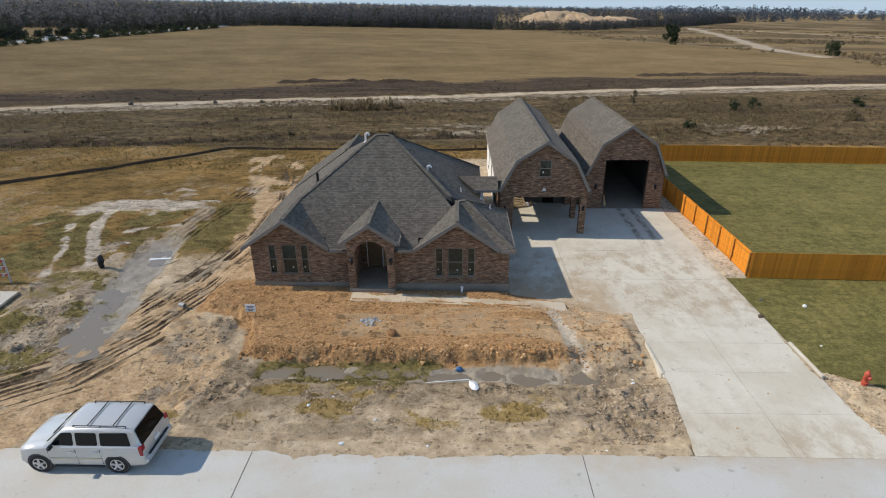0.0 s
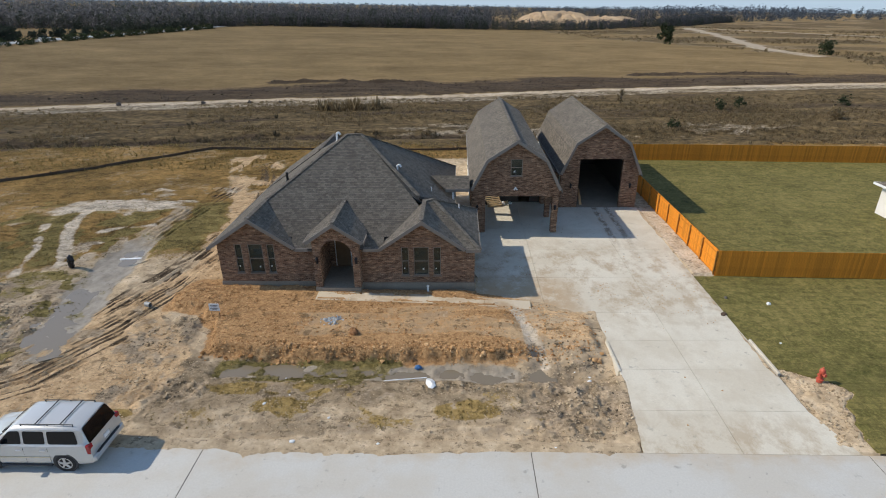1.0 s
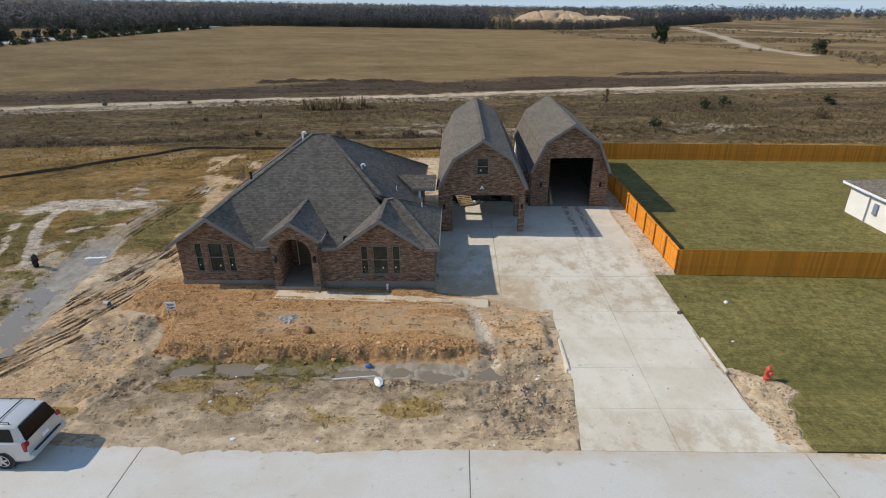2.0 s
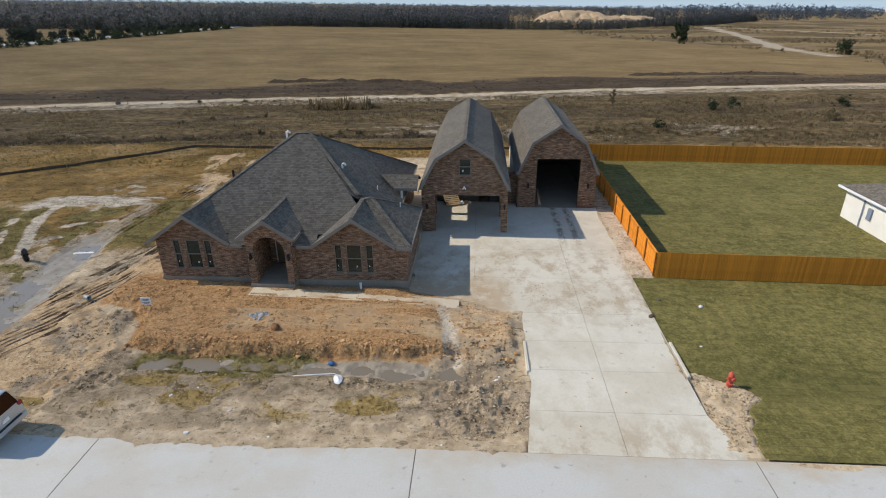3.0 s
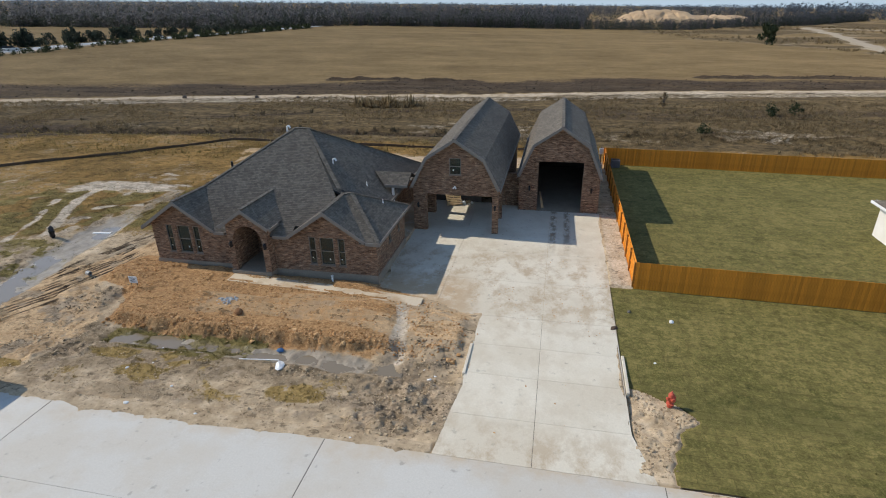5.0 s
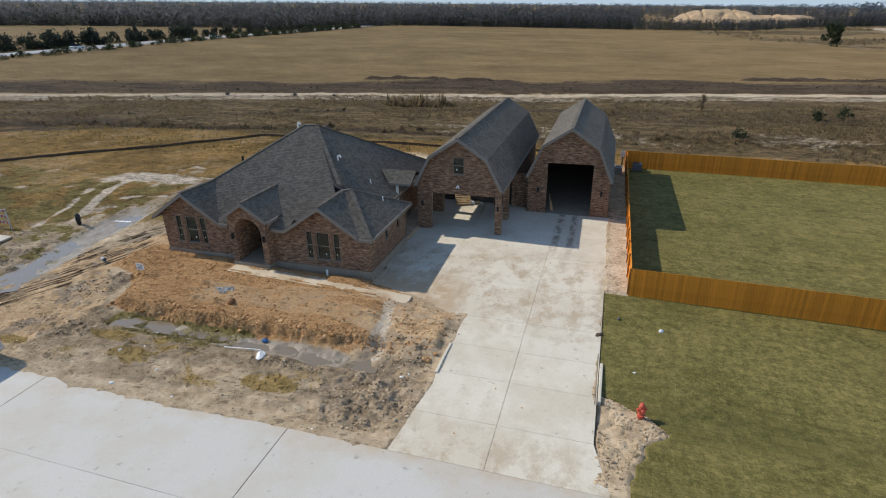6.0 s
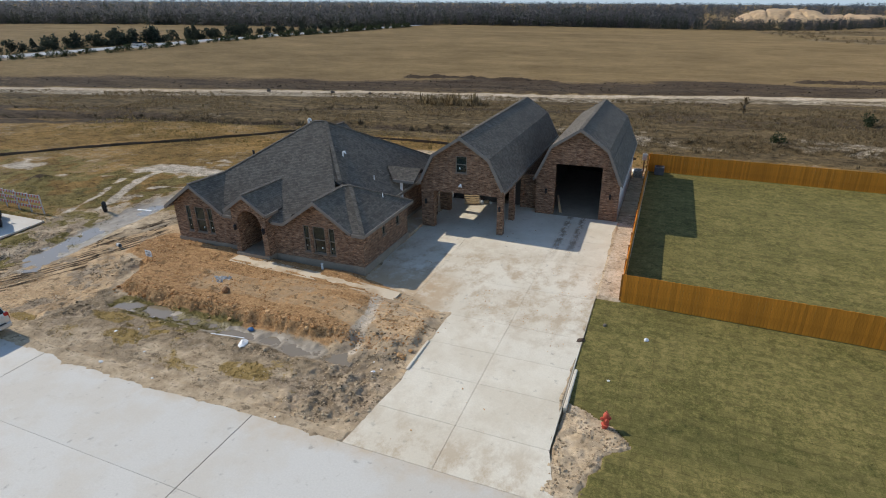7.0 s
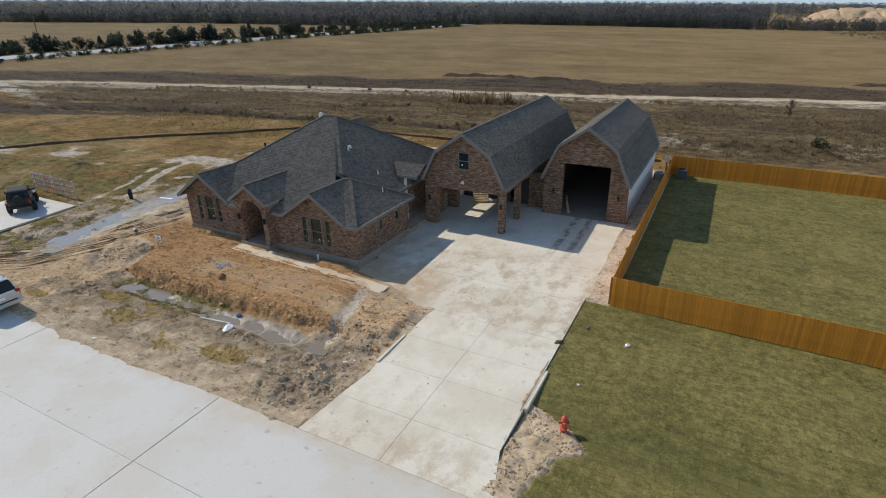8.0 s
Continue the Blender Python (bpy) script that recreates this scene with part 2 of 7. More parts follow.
def sod_material():
    """New lawn of laid sod: slabs of slightly different green and straw, with open seams."""
    m, nt, b = mat_new("sod_grass", 0.95, 0, 0.12)
    co = coords(nt)
    br = node(nt, "ShaderNodeTexBrick", Scale=1.0, Mortar_Size=0.022, Mortar_Smooth=0.5, Bias=0.0, Brick_Width=1.25, Row_Height=0.44)
    br.inputs["Color1"].default_value, br.inputs["Color2"].default_value = (0.0, 0.0, 0.0, 1), (1, 1, 1, 1)
    br.inputs["Mortar"].default_value = (0.3, 0.3, 0.3, 1)
    wobble = node(nt, "ShaderNodeTexNoise", Scale=1.4, Detail=3)
    nt.links.new(co, wobble.inputs["Vector"])
    nt.links.new(mix(nt, 0.13, co, wobble.outputs["Color"], "ADD"), br.inputs["Vector"])
    fine, mid, broad = noise_fac(nt, co, 16, 5, 0.75), noise_fac(nt, co, 2.2, 5, 0.65), noise_fac(nt, co, 0.22, 5, 0.6)
    tuft = noise_fac(nt, co, 6, 4, 0.7)
    f = mix(nt, 0.42, mix(nt, 0.5, fine, tuft), mix(nt, 0.4, mid, broad))
    c = ramp(nt, f, [(0.41, (0.06, 0.058, 0.018)), (0.5, (0.135, 0.124, 0.037)), (0.59, (0.27, 0.218, 0.08))])
    c = mix(nt, math_node(nt, "MULTIPLY", br.outputs["Color"], 0.32), c, (0.27, 0.215, 0.08))
    c = mix(nt, ramp(nt, noise_fac(nt, co, 2.4, 7, 0.75), [(0.5, 0.0), (0.64, 0.4)]), c, (0.06, 0.05, 0.018))
    c = mix(nt, math_node(nt, "MULTIPLY", br.outputs["Fac"], 0.26), c, (0.06, 0.042, 0.018))
    sep = nt.nodes.new("ShaderNodeSeparateXYZ")
    nt.links.new(co, sep.inputs[0])
    row = math_node(nt, "ADD", sep.outputs[1], math_node(nt, "MULTIPLY", math_node(nt, "SUBTRACT", mid, 0.5), 2.5))
    damp = ramp(nt, math_node(nt, "DIVIDE", row, 40.0), [(0.47, 0.0), (0.487, 0.4), (0.51, 0.3), (0.545, 0.0)])
    c = mix(nt, math_node(nt, "MULTIPLY", damp, ramp(nt, tuft, [(0.35, 0.4), (0.65, 1.0)])), c, (0.04, 0.05, 0.016))   # greener along the wet swale
    nt.links.new(c, b.inputs["Base Color"])
    bump(nt, b, mix(nt, 0.4, fine, mid), 0.9, 0.05)
    return m


def island_material(name, stops, rough=0.9, spec=0.15, thin=0.0):
    """Many loose pieces in one mesh, each with its own shade."""
    m, nt, b = mat_new(name, rough, 0, spec)
    rnd = nt.nodes.new("ShaderNodeNewGeometry").outputs["Random Per Island"]
    c = ramp(nt, rnd, stops)
    c = mix(nt, 1.0, c, ramp(nt, noise_fac(nt, coords(nt), 5, 3), [(0.3, 0.8), (0.7, 1.2)]), "MULTIPLY")
    nt.links.new(c, b.inputs["Base Color"])
    if thin:                                     # twigs and leaves let light through
        tr = nt.nodes.new("ShaderNodeBsdfTranslucent")
        nt.links.new(c, tr.inputs["Color"])
        ms = nt.nodes.new("ShaderNodeMixShader")
        ms.inputs[0].default_value = thin
        nt.links.new(b.outputs[0], ms.inputs[1])
        nt.links.new(tr.outputs[0], ms.inputs[2])
        nt.links.new(ms.outputs[0], nt.nodes["Material Output"].inputs["Surface"])
    return m


def picket_material():
    m, nt, b = mat_new("cedar_stain", 0.7, 0, 0.25)
    co = coords(nt)
    rnd = nt.nodes.new("ShaderNodeObjectInfo").outputs["Random"]
    grain = noise_fac(nt, co, 3.0, 5, 0.65, (14, 14, 0.8))
    c = ramp(nt, grain, [(0.3, (0.5, 0.17, 0.014)), (0.7, (0.75, 0.29, 0.03))])
    c = mix(nt, 1.0, c, ramp(nt, rnd, [(0.0, 0.82), (1.0, 1.15)]), "MULTIPLY")
    nt.links.new(c, b.inputs["Base Color"])
    bump(nt, b, grain, 0.3, 0.004)
    return m


def glass_material(name, tint, rough=0.04):
    m, nt, b = mat_new(name, rough, 0, 0.5)
    b.inputs["Base Color"].default_value = (*tint, 1)
    b.inputs["Transmission Weight"].default_value = 0.25
    return m


def siding_material():
    m, nt, b = mat_new("white_siding", 0.6, 0, 0.3)
    uv = coords(nt, "UV")
    w = node(nt, "ShaderNodeTexWave", Scale=1.0)
    w.bands_direction, w.wave_profile = "Y", "SAW"
    mp = nt.nodes.new("ShaderNodeMapping")
    mp.inputs["Scale"].default_value = (1, 0.314 * 5, 1)
    nt.links.new(uv, mp.inputs["Vector"])
    nt.links.new(mp.outputs[0], w.inputs["Vector"])
    c = ramp(nt, noise_fac(nt, uv, 0.8, 5), [(0.3, (0.72, 0.69, 0.62)), (0.7, (0.8, 0.77, 0.71))])
    nt.links.new(c, b.inputs["Base Color"])
    bump(nt, b, w.outputs["Fac"], 0.5, 0.012)
    return m


BRICK = brick_material("brown_brick", (0.13, 0.076, 0.049), (0.32, 0.208, 0.138), (0.3, 0.25, 0.195))
SHINGLE = shingle_material("weathered_shingle")
TRIM = plain("taupe_trim", (0.21, 0.187, 0.158), 0.6, vary=0.1)
WINDOW_FRAME = plain("tan_vinyl", (0.2, 0.17, 0.135), 0.5, vary=0.1)
MULLION = plain("brick_mould", (0.2, 0.155, 0.12), 0.7)
GLASS = glass_material("dark_glass", (0.025, 0.042, 0.036))
STICKER = plain("white_sticker", (0.7, 0.72, 0.7), 0.6)
SLAB = plain("slab_concrete", (0.27, 0.225, 0.17), 0.9, vary=0.25, scale=1.2, relief=0.2)
ROAD = concrete_material("street_concrete", (0.53, 0.515, 0.47), (0.46, 0.4, 0.31), 0.35, verge=True)
STUB = concrete_material("stub_concrete", (0.53, 0.515, 0.47), (0.46, 0.4, 0.31), 0.35)
DRIVE = concrete_material("drive_concrete", (0.64, 0.592, 0.485), (0.49, 0.42, 0.31), 0.4, True)
WALK = concrete_material("walk_concrete", (0.58, 0.49, 0.36), (0.42, 0.3, 0.18), 1.0)
JOINT = plain("joint_sealant", (0.17, 0.155, 0.13), 0.95)
GROUND = ground_material()
SOD = sod_material()
PICKET = picket_material()
POST = plain("cedar_post", (0.3, 0.13, 0.02), 0.75, vary=0.25, scale=4)
SIDING = siding_material()
# indoor shade is put into this near-black wall colour
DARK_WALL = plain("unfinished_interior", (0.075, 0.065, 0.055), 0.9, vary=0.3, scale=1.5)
STUD = plain("pine_stud", (0.5, 0.36, 0.2), 0.75, vary=0.2)
BLACK = plain("black_metal", (0.02, 0.02, 0.022), 0.5, 0.3)
WHITE = plain("white_plastic", (0.75, 0.75, 0.73), 0.5, vary=0.06)
WORN_WHITE = plain("weathered_white", (0.42, 0.4, 0.37), 0.7, vary=0.25)
RED = plain("hydrant_red", (0.5, 0.09, 0.05), 0.55, vary=0.3, scale=9)
RUBBER = plain("tyre_rubber", (0.022, 0.021, 0.02), 0.85)
ALLOY = plain("alloy_wheel", (0.6, 0.6, 0.6), 0.3, 0.85, 0.5, 0.06)
PAINT_SILVER = plain("silver_paint", (0.56, 0.55, 0.52), 0.26, 0.35, 0.6, 0.03, 1.0)
PAINT_BLACK = plain("black_paint", (0.012, 0.012, 0.014), 0.3, 0.1, 0.5)
CAR_GLASS = plain("privacy_glass", (0.004, 0.005, 0.006), 0.06, 0, 0.25, 0.05)
CAR_TRIM = plain("car_plastic", (0.03, 0.03, 0.032), 0.6)
TRIM_GOLD = plain("champagne_trim", (0.5, 0.44, 0.32), 0.4, 0.4)
LAMP_RED = plain("tail_lamp_red", (0.3, 0.012, 0.012), 0.2, spec=0.6)
LAMP_CLEAR = plain("head_lamp_clear", (0.6, 0.62, 0.65), 0.15, spec=0.6)
CLOD = island_material("soil_clods", [(0.0, (0.24, 0.172, 0.1)), (0.5, (0.42, 0.32, 0.2)), (1.0, (0.56, 0.445, 0.3))])
CLAY_CLOD = island_material("clay_clods", [(0.0, (0.26, 0.125, 0.046)), (0.5, (0.47, 0.26, 0.108)), (1.0, (0.62, 0.4, 0.2))])
DARK_CLOD = island_material("ploughed_clods", [(0.0, (0.035, 0.026, 0.018)), (0.6, (0.08, 0.06, 0.042)), (1.0, (0.15, 0.115, 0.08))])
DAMP_CLOD = island_material("damp_clods", [(0.0, (0.08, 0.06, 0.038)), (0.6, (0.15, 0.112, 0.072)), (1.0, (0.24, 0.185, 0.125))])
CEMENT = island_material("cement_rubble", [(0.0, (0.3, 0.3, 0.29)), (1.0, (0.55, 0.55, 0.53))])
STRAW = island_material("dry_grass", [(0.0, (0.15, 0.11, 0.04)), (0.5, (0.27, 0.195, 0.075)), (1.0, (0.4, 0.31, 0.14))], thin=0.45)
GREEN = island_material("moss_grass", [(0.0, (0.055, 0.052, 0.016)), (0.6, (0.12, 0.105, 0.034)), (1.0, (0.21, 0.172, 0.066))], thin=0.45)
BRUSH = island_material("winter_brush", [(0.0, (0.12, 0.088, 0.05)), (0.5, (0.21, 0.155, 0.085)), (1.0, (0.31, 0.235, 0.13))], thin=0.45)
# distance haze is put into these two colours, faintly here, more in FAR_WOODS
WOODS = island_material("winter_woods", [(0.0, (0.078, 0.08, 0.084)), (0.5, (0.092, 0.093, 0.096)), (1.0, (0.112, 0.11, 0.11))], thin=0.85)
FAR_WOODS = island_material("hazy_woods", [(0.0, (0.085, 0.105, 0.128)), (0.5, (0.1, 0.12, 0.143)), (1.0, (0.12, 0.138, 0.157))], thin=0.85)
PINE = island_material("pine_foliage", [(0.0, (0.034, 0.044, 0.033)), (1.0, (0.06, 0.071, 0.052))], thin=0.5)
CEDAR = island_material("cedar_foliage", [(0.0, (0.025, 0.036, 0.018)), (0.6, (0.05, 0.066, 0.032)), (1.0, (0.09, 0.1, 0.05))], thin=0.4)
WEED = island_material("dark_weeds", [(0.0, (0.06, 0.05, 0.032)), (1.0, (0.16, 0.127, 0.08))], thin=0.3)
BARK = plain("grey_bark", (0.13, 0.105, 0.085), 0.9, relief=0.4)
SILT = plain("silt_cloth", (0.09, 0.062, 0.04), 0.85, vary=0.4)
TRAIL_SAND = plain("trail_sand", (0.36, 0.29, 0.2), 0.95, vary=0.2, scale=0.4)
ASPHALT = plain("worn_asphalt", (0.42, 0.42, 0.41), 0.9, vary=0.15, scale=0.2)
SAND = plain("quarry_sand", (0.42, 0.295, 0.17), 0.95, vary=0.45, scale=0.06)
m_water, nt_water, b_water = mat_new("ditch_water", 0.06, 0, 0.5)
b_water.inputs["Base Color"].default_value = (0.2, 0.162, 0.11, 1)
b_water.inputs["IOR"].default_value = 1.45
bump(nt_water, b_water, noise_fac(nt_water, coords(nt_water), 5, 2), 0.04, 0.01)
WATER = m_water


# ---- geometry helpers ----
def clip(poly, a, b, c):
    """The part of a convex polygon where a*u + b*v >= c."""
    out = []
    for i, p in enumerate(poly):
        q = poly[(i + 1) % len(poly)]
        dp, dq = a * p[0] + b * p[1] - c, a * q[0] + b * q[1] - c
        if dp >= 0:
            out.append(p)
        if (dp > 0 > dq) or (dp < 0 < dq):
            k = dp / (dp - dq)
            out.append((p[0] + k * (q[0] - p[0]), p[1] + k * (q[1] - p[1])))
    return out


def area(poly):
    return 0.5 * abs(sum(p[0] * q[1] - q[0] * p[1] for p, q in zip(poly, poly[1:] + poly[:1]))) if len(poly) > 2 else 0.0


def metric_uv(bm):
    """Texture coordinates in metres, laid on by the direction of each face."""
    uv = bm.loops.layers.uv.verify()
    for f in bm.faces:
        n = f.normal
        for loop in f.loops:
            co = loop.vert.co
            if abs(n.z) > 0.75:
                loop[uv].uv = (co.x, co.y)
            elif abs(n.x) > abs(n.y):
                loop[uv].uv = (co.y, co.z)
            else:
                loop[uv].uv = (co.x, co.z)


def part(name, bm, material, parent=None, label="", smooth=False, uv=True):
    """Links a bmesh as one mesh object, under a thing or a part."""
    bm.normal_update()
    if uv and not bm.loops.layers.uv.active:
        metric_uv(bm)
    me = bpy.data.meshes.new(name)
    bm.to_mesh(me)
    bm.free()
    me.materials.append(material)
    if smooth:
        me.polygons.foreach_set("use_smooth", [True] * len(me.polygons))
    ob = new(name, me)
    if parent is not None:
        ob.parent = parent
    if label:
        tagged(ob, label)
    return ob


def thing(name, label, category, x=0.0, y=0.0, z=0.0, rz=0.0, group="", kind=""):
    ob = new(name)
    ob.matrix_world = pose(x, y, z, 0, 0, rz)
    ob.empty_display_size = 0.2
    return tagged(ob, label, category, group, kind)


def box(bm, x0, x1, y0, y1, z0, z1, bevel=0.0):
    vs = [bm.verts.new((x, y, z)) for z in (z0, z1) for x, y in ((x0, y0), (x1, y0), (x1, y1), (x0, y1))]
    fs = [bm.faces.new([vs[i] for i in f]) for f in ((3, 2, 1, 0), (4, 5, 6, 7), (0, 1, 5, 4), (1, 2, 6, 5), (2, 3, 7, 6), (3, 0, 4, 7))]
    if bevel:
        bmesh.ops.bevel(bm, geom=list({e for f in fs for e in f.edges}), offset=bevel, segments=1, affect="EDGES")
    return bm


def new_box(*a, bevel=0.0):
    return box(bmesh.new(), *a, bevel=bevel)


def beam(bm, p, q, w, h, up=(0, 0, 1)):
    """A board from p to q, w wide and h high, its top on the line."""
    p, q = Vector(p), Vector(q)
    d = (q - p).normalized()
    s = d.cross(Vector(up)).normalized() * (w / 2)
    t = s.cross(d).normalized() * h
    vs = [bm.verts.new(c + o) for c in (p, q) for o in (-s, s, s - t, -s - t)]
    for f in ((0, 1, 2, 3), (7, 6, 5, 4), (0, 4, 5, 1), (1, 5, 6, 2), (2, 6, 7, 3), (3, 7, 4, 0)):
        bm.faces.new([vs[i] for i in f])
    return bm


def tube(bm, p, q, r0, r1=None, seg=10, cap=True):
    p, q = Vector(p), Vector(q)
    r1 = r0 if r1 is None else r1
    d = (q - p).normalized()
    a = d.orthogonal().normalized()
    b = d.cross(a)
    rings = [[bm.verts.new(c + (a * math.cos(k) + b * math.sin(k)) * r) for k in [2 * math.pi * i / seg for i in range(seg)]] for c, r in ((p, r0), (q, r1))]
    for i in range(seg):
        j = (i + 1) % seg
        bm.faces.new((rings[0][i], rings[0][j], rings[1][j], rings[1][i]))
    if cap:
        bm.faces.new(rings[0][::-1])
        bm.faces.new(rings[1])
    return bm


def lathe(bm, profile, seg=16, centre=(0, 0, 0), axis="z"):
    """Turns a profile of (radius, height) round an axis."""
    c = Vector(centre)
    rings = []
    for r, h in profile:
        ring = []
        for i in range(seg):
            k = 2 * math.pi * i / seg
            v = (r * math.cos(k), r * math.sin(k), h)
            if axis == "y":
                v = (v[0], v[2], v[1])
            ring.append(bm.verts.new(c + Vector(v)))
        rings.append(ring)
    for a, b in zip(rings, rings[1:]):
        for i in range(seg):
            j = (i + 1) % seg
            bm.faces.new((a[i], a[j], b[j], b[i]))
    bm.faces.new(rings[0][::-1])
    bm.faces.new(rings[-1])
    return bm


def prism(bm, poly, axis, at, depth):
    """Extrudes a polygon of (u, z) along y (axis 'y': u is x) or along x (axis 'x': u is y), from at to at + depth."""
    def place(p, k):
        return (p[0], at + k, p[1]) if axis == "y" else (at + k, p[0], p[1])
    a = [bm.verts.new(place(p, 0)) for p in poly]
    b = [bm.verts.new(place(p, depth)) for p in poly]
    bm.faces.new(a)
    bm.faces.new(b[::-1])
    for i in range(len(poly)):
        j = (i + 1) % len(poly)
        bm.faces.new((a[j], a[i], b[i], b[j]))


def wall_mesh(outline, openings, axis, at, depth, arches=()):
    """A wall of convex outline (u, z) with rectangular openings (u0, u1, z0, z1), and arches (u0, u1, z0, spring), through it."""
    bm = bmesh.new()
    cuts = {p[0] for p in (min(outline), max(outline))}
    for u0, u1, *_ in openings:
        cuts |= {u0, u1}
    chords = []
    for u0, u1, z0, spring in arches:
        r, mid, n = (u1 - u0) / 2, (u0 + u1) / 2, 14
        us = [mid - r * math.cos(math.pi * i / n) for i in range(n + 1)]
        zs = [spring + math.sqrt(max(0, r * r - (u - mid) ** 2)) for u in us]
        cuts |= set(us)
        chords += [(us[i], us[i + 1], z0, zs[i], zs[i + 1]) for i in range(n)]
    cuts = sorted(cuts)
    for ua, ub in zip(cuts, cuts[1:]):
        if ub - ua < 1e-5:
            continue
        mid = (ua + ub) / 2
        pieces = [clip(clip(outline, 1, 0, ua), -1, 0, -ub)]
        for u0, u1, z0, z1 in openings:
            if u0 < mid < u1:
                pieces = [s for p in pieces for s in (clip(p, 0, -1, -z0), clip(p, 0, 1, z1))]
        for u0, u1, z0, za, zb in chords:
            if u0 < mid < u1:
                k = (zb - za) / (u1 - u0)
                pieces = [s for p in pieces for s in (clip(p, 0, -1, -z0), clip(p, -k, 1, za - k * u0))]
        for p in pieces:
            if area(p) > 1e-4:
                prism(bm, p, axis, at, depth)
    bmesh.ops.remove_doubles(bm, verts=bm.verts[:], dist=0.0005)
    bmesh.ops.recalc_face_normals(bm, faces=bm.faces[:])
    return bm


def roof_face(bm, pts, thick=0.11, course=0.145):
    """One roof plane of lapped shingle courses. The first two points are its eave."""
    uvl = bm.loops.layers.uv.verify()
    pts = [Vector(p) for p in pts]
    o = pts[0]
    u = (pts[1] - pts[0]).normalized()
    n = Vector((0, 0, 0))
    for i in range(len(pts)):
        a, b = pts[i] - o, pts[(i + 1) % len(pts)] - o
        n += a.cross(b)
    n.normalize()
    if n.z < 0:
        n = -n
    v = n.cross(u)
    if v.z < 0:
        v = -v
    flat = [((p - o).dot(u), (p - o).dot(v)) for p in pts]
    lo, hi = min(p[1] for p in flat), max(p[1] for p in flat)

    def at(p, lift):
        return o + u * p[0] + v * p[1] + n * lift

    def face(ps, lifts):
        f = bm.faces.new([bm.verts.new(at(p, k)) for p, k in zip(ps, lifts)])
        f.normal_update()
        if f.normal.dot(n) < -0.01:
            f.normal_flip()
        for loop in f.loops:
            d = loop.vert.co - o
            loop[uvl].uv = (d.dot(u) + o.x, d.dot(v))
    k = 0
    while lo + k * course < hi:
        v0 = lo + k * course
        strip = clip(clip(flat, 0, 1, v0), 0, -1, -(v0 + course))
        if area(strip) > 1e-4:
            face(strip, [0.007 * (1 - (p[1] - v0) / course) for p in strip])
            low = sorted(p for p in strip if p[1] - v0 < 1e-4)
            if len(low) > 1:
                face([low[0], low[-1], low[-1], low[0]], [0.007, 0.007, 0.0, 0.0])
        k += 1
    under = [bm.verts.new(p - n * thick) for p in pts]
    top = [bm.verts.new(p) for p in pts]
    bm.faces.new(under)
    for i in range(len(pts)):
        j = (i + 1) % len(pts)
        bm.faces.new((top[i], top[j], under[j], under[i]))
    bmesh.ops.remove_doubles(bm, verts=bm.verts[:], dist=0.003)


def hash01(ix, iy, seed):
    h = (ix * 374761393 + iy * 668265263 + seed * 1442695041) & 0xFFFFFFFF
    h = ((h ^ (h >> 13)) * 1274126177) & 0xFFFFFFFF
    return ((h ^ (h >> 16)) & 0xFFFFFF) / float(0xFFFFFF)


def vnoise(x, y, scale, seed=0):
    """Smooth noise from 0 to 1, over arrays; scale in metres."""
    x, y = np.asarray(x, float) / scale, np.asarray(y, float) / scale
    ix, iy = np.floor(x).astype(np.int64), np.floor(y).astype(np.int64)
    fx, fy = x - ix, y - iy
    fx, fy = fx * fx * (3 - 2 * fx), fy * fy * (3 - 2 * fy)
    a, b = hash01(ix, iy, seed), hash01(ix + 1, iy, seed)
    c, d = hash01(ix, iy + 1, seed), hash01(ix + 1, iy + 1, seed)
    return (a * (1 - fx) + b * fx) * (1 - fy) + (c * (1 - fx) + d * fx) * fy


def fbm(x, y, scale, octaves=4, seed=0):
    s, w, total = 0, 1.0, 0
    for i in range(octaves):
        s, total = s + w * vnoise(x, y, scale / 2 ** i, seed + i), total + w
        w *= 0.55
    return s / total


def clumps(x, y, scale, octaves=4, seed=0):
    """Rounded lumps with sharp creases between them, from 0 to about 1."""
    s, w, total = 0, 1.0, 0
    for i in range(octaves):
        s, total = s + w * np.abs(2 * vnoise(x, y, scale / 1.9 ** i, seed + i) - 1), total + w
        w *= 0.6
    return s / total


def smooth(a, b, x):
    t = np.clip((x - a) / (b - a), 0, 1)
    return t * t * (3 - 2 * t)


def line_dist(x, y, line):
    """Distance to a polyline."""
    best = np.full(np.shape(x), 1e9)
    for (ax, ay), (bx, by) in zip(line, line[1:]):
        dx, dy = bx - ax, by - ay
        t = np.clip(((x - ax) * dx + (y - ay) * dy) / (dx * dx + dy * dy), 0, 1)
        best = np.minimum(best, np.hypot(x - ax - t * dx, y - ay - t * dy))
    return best


def inside(x, y, poly):
    """Signed distance to a polygon's edge, positive within."""
    d = line_dist(x, y, poly + poly[:1])
    odd = np.zeros(np.shape(x), bool)
    for (ax, ay), (bx, by) in zip(poly, poly[1:] + poly[:1]):
        if ay != by:
            odd ^= ((ay > y) != (by > y)) & (x < (bx - ax) * (y - ay) / (by - ay) + ax)
    return np.where(odd, d, -d)


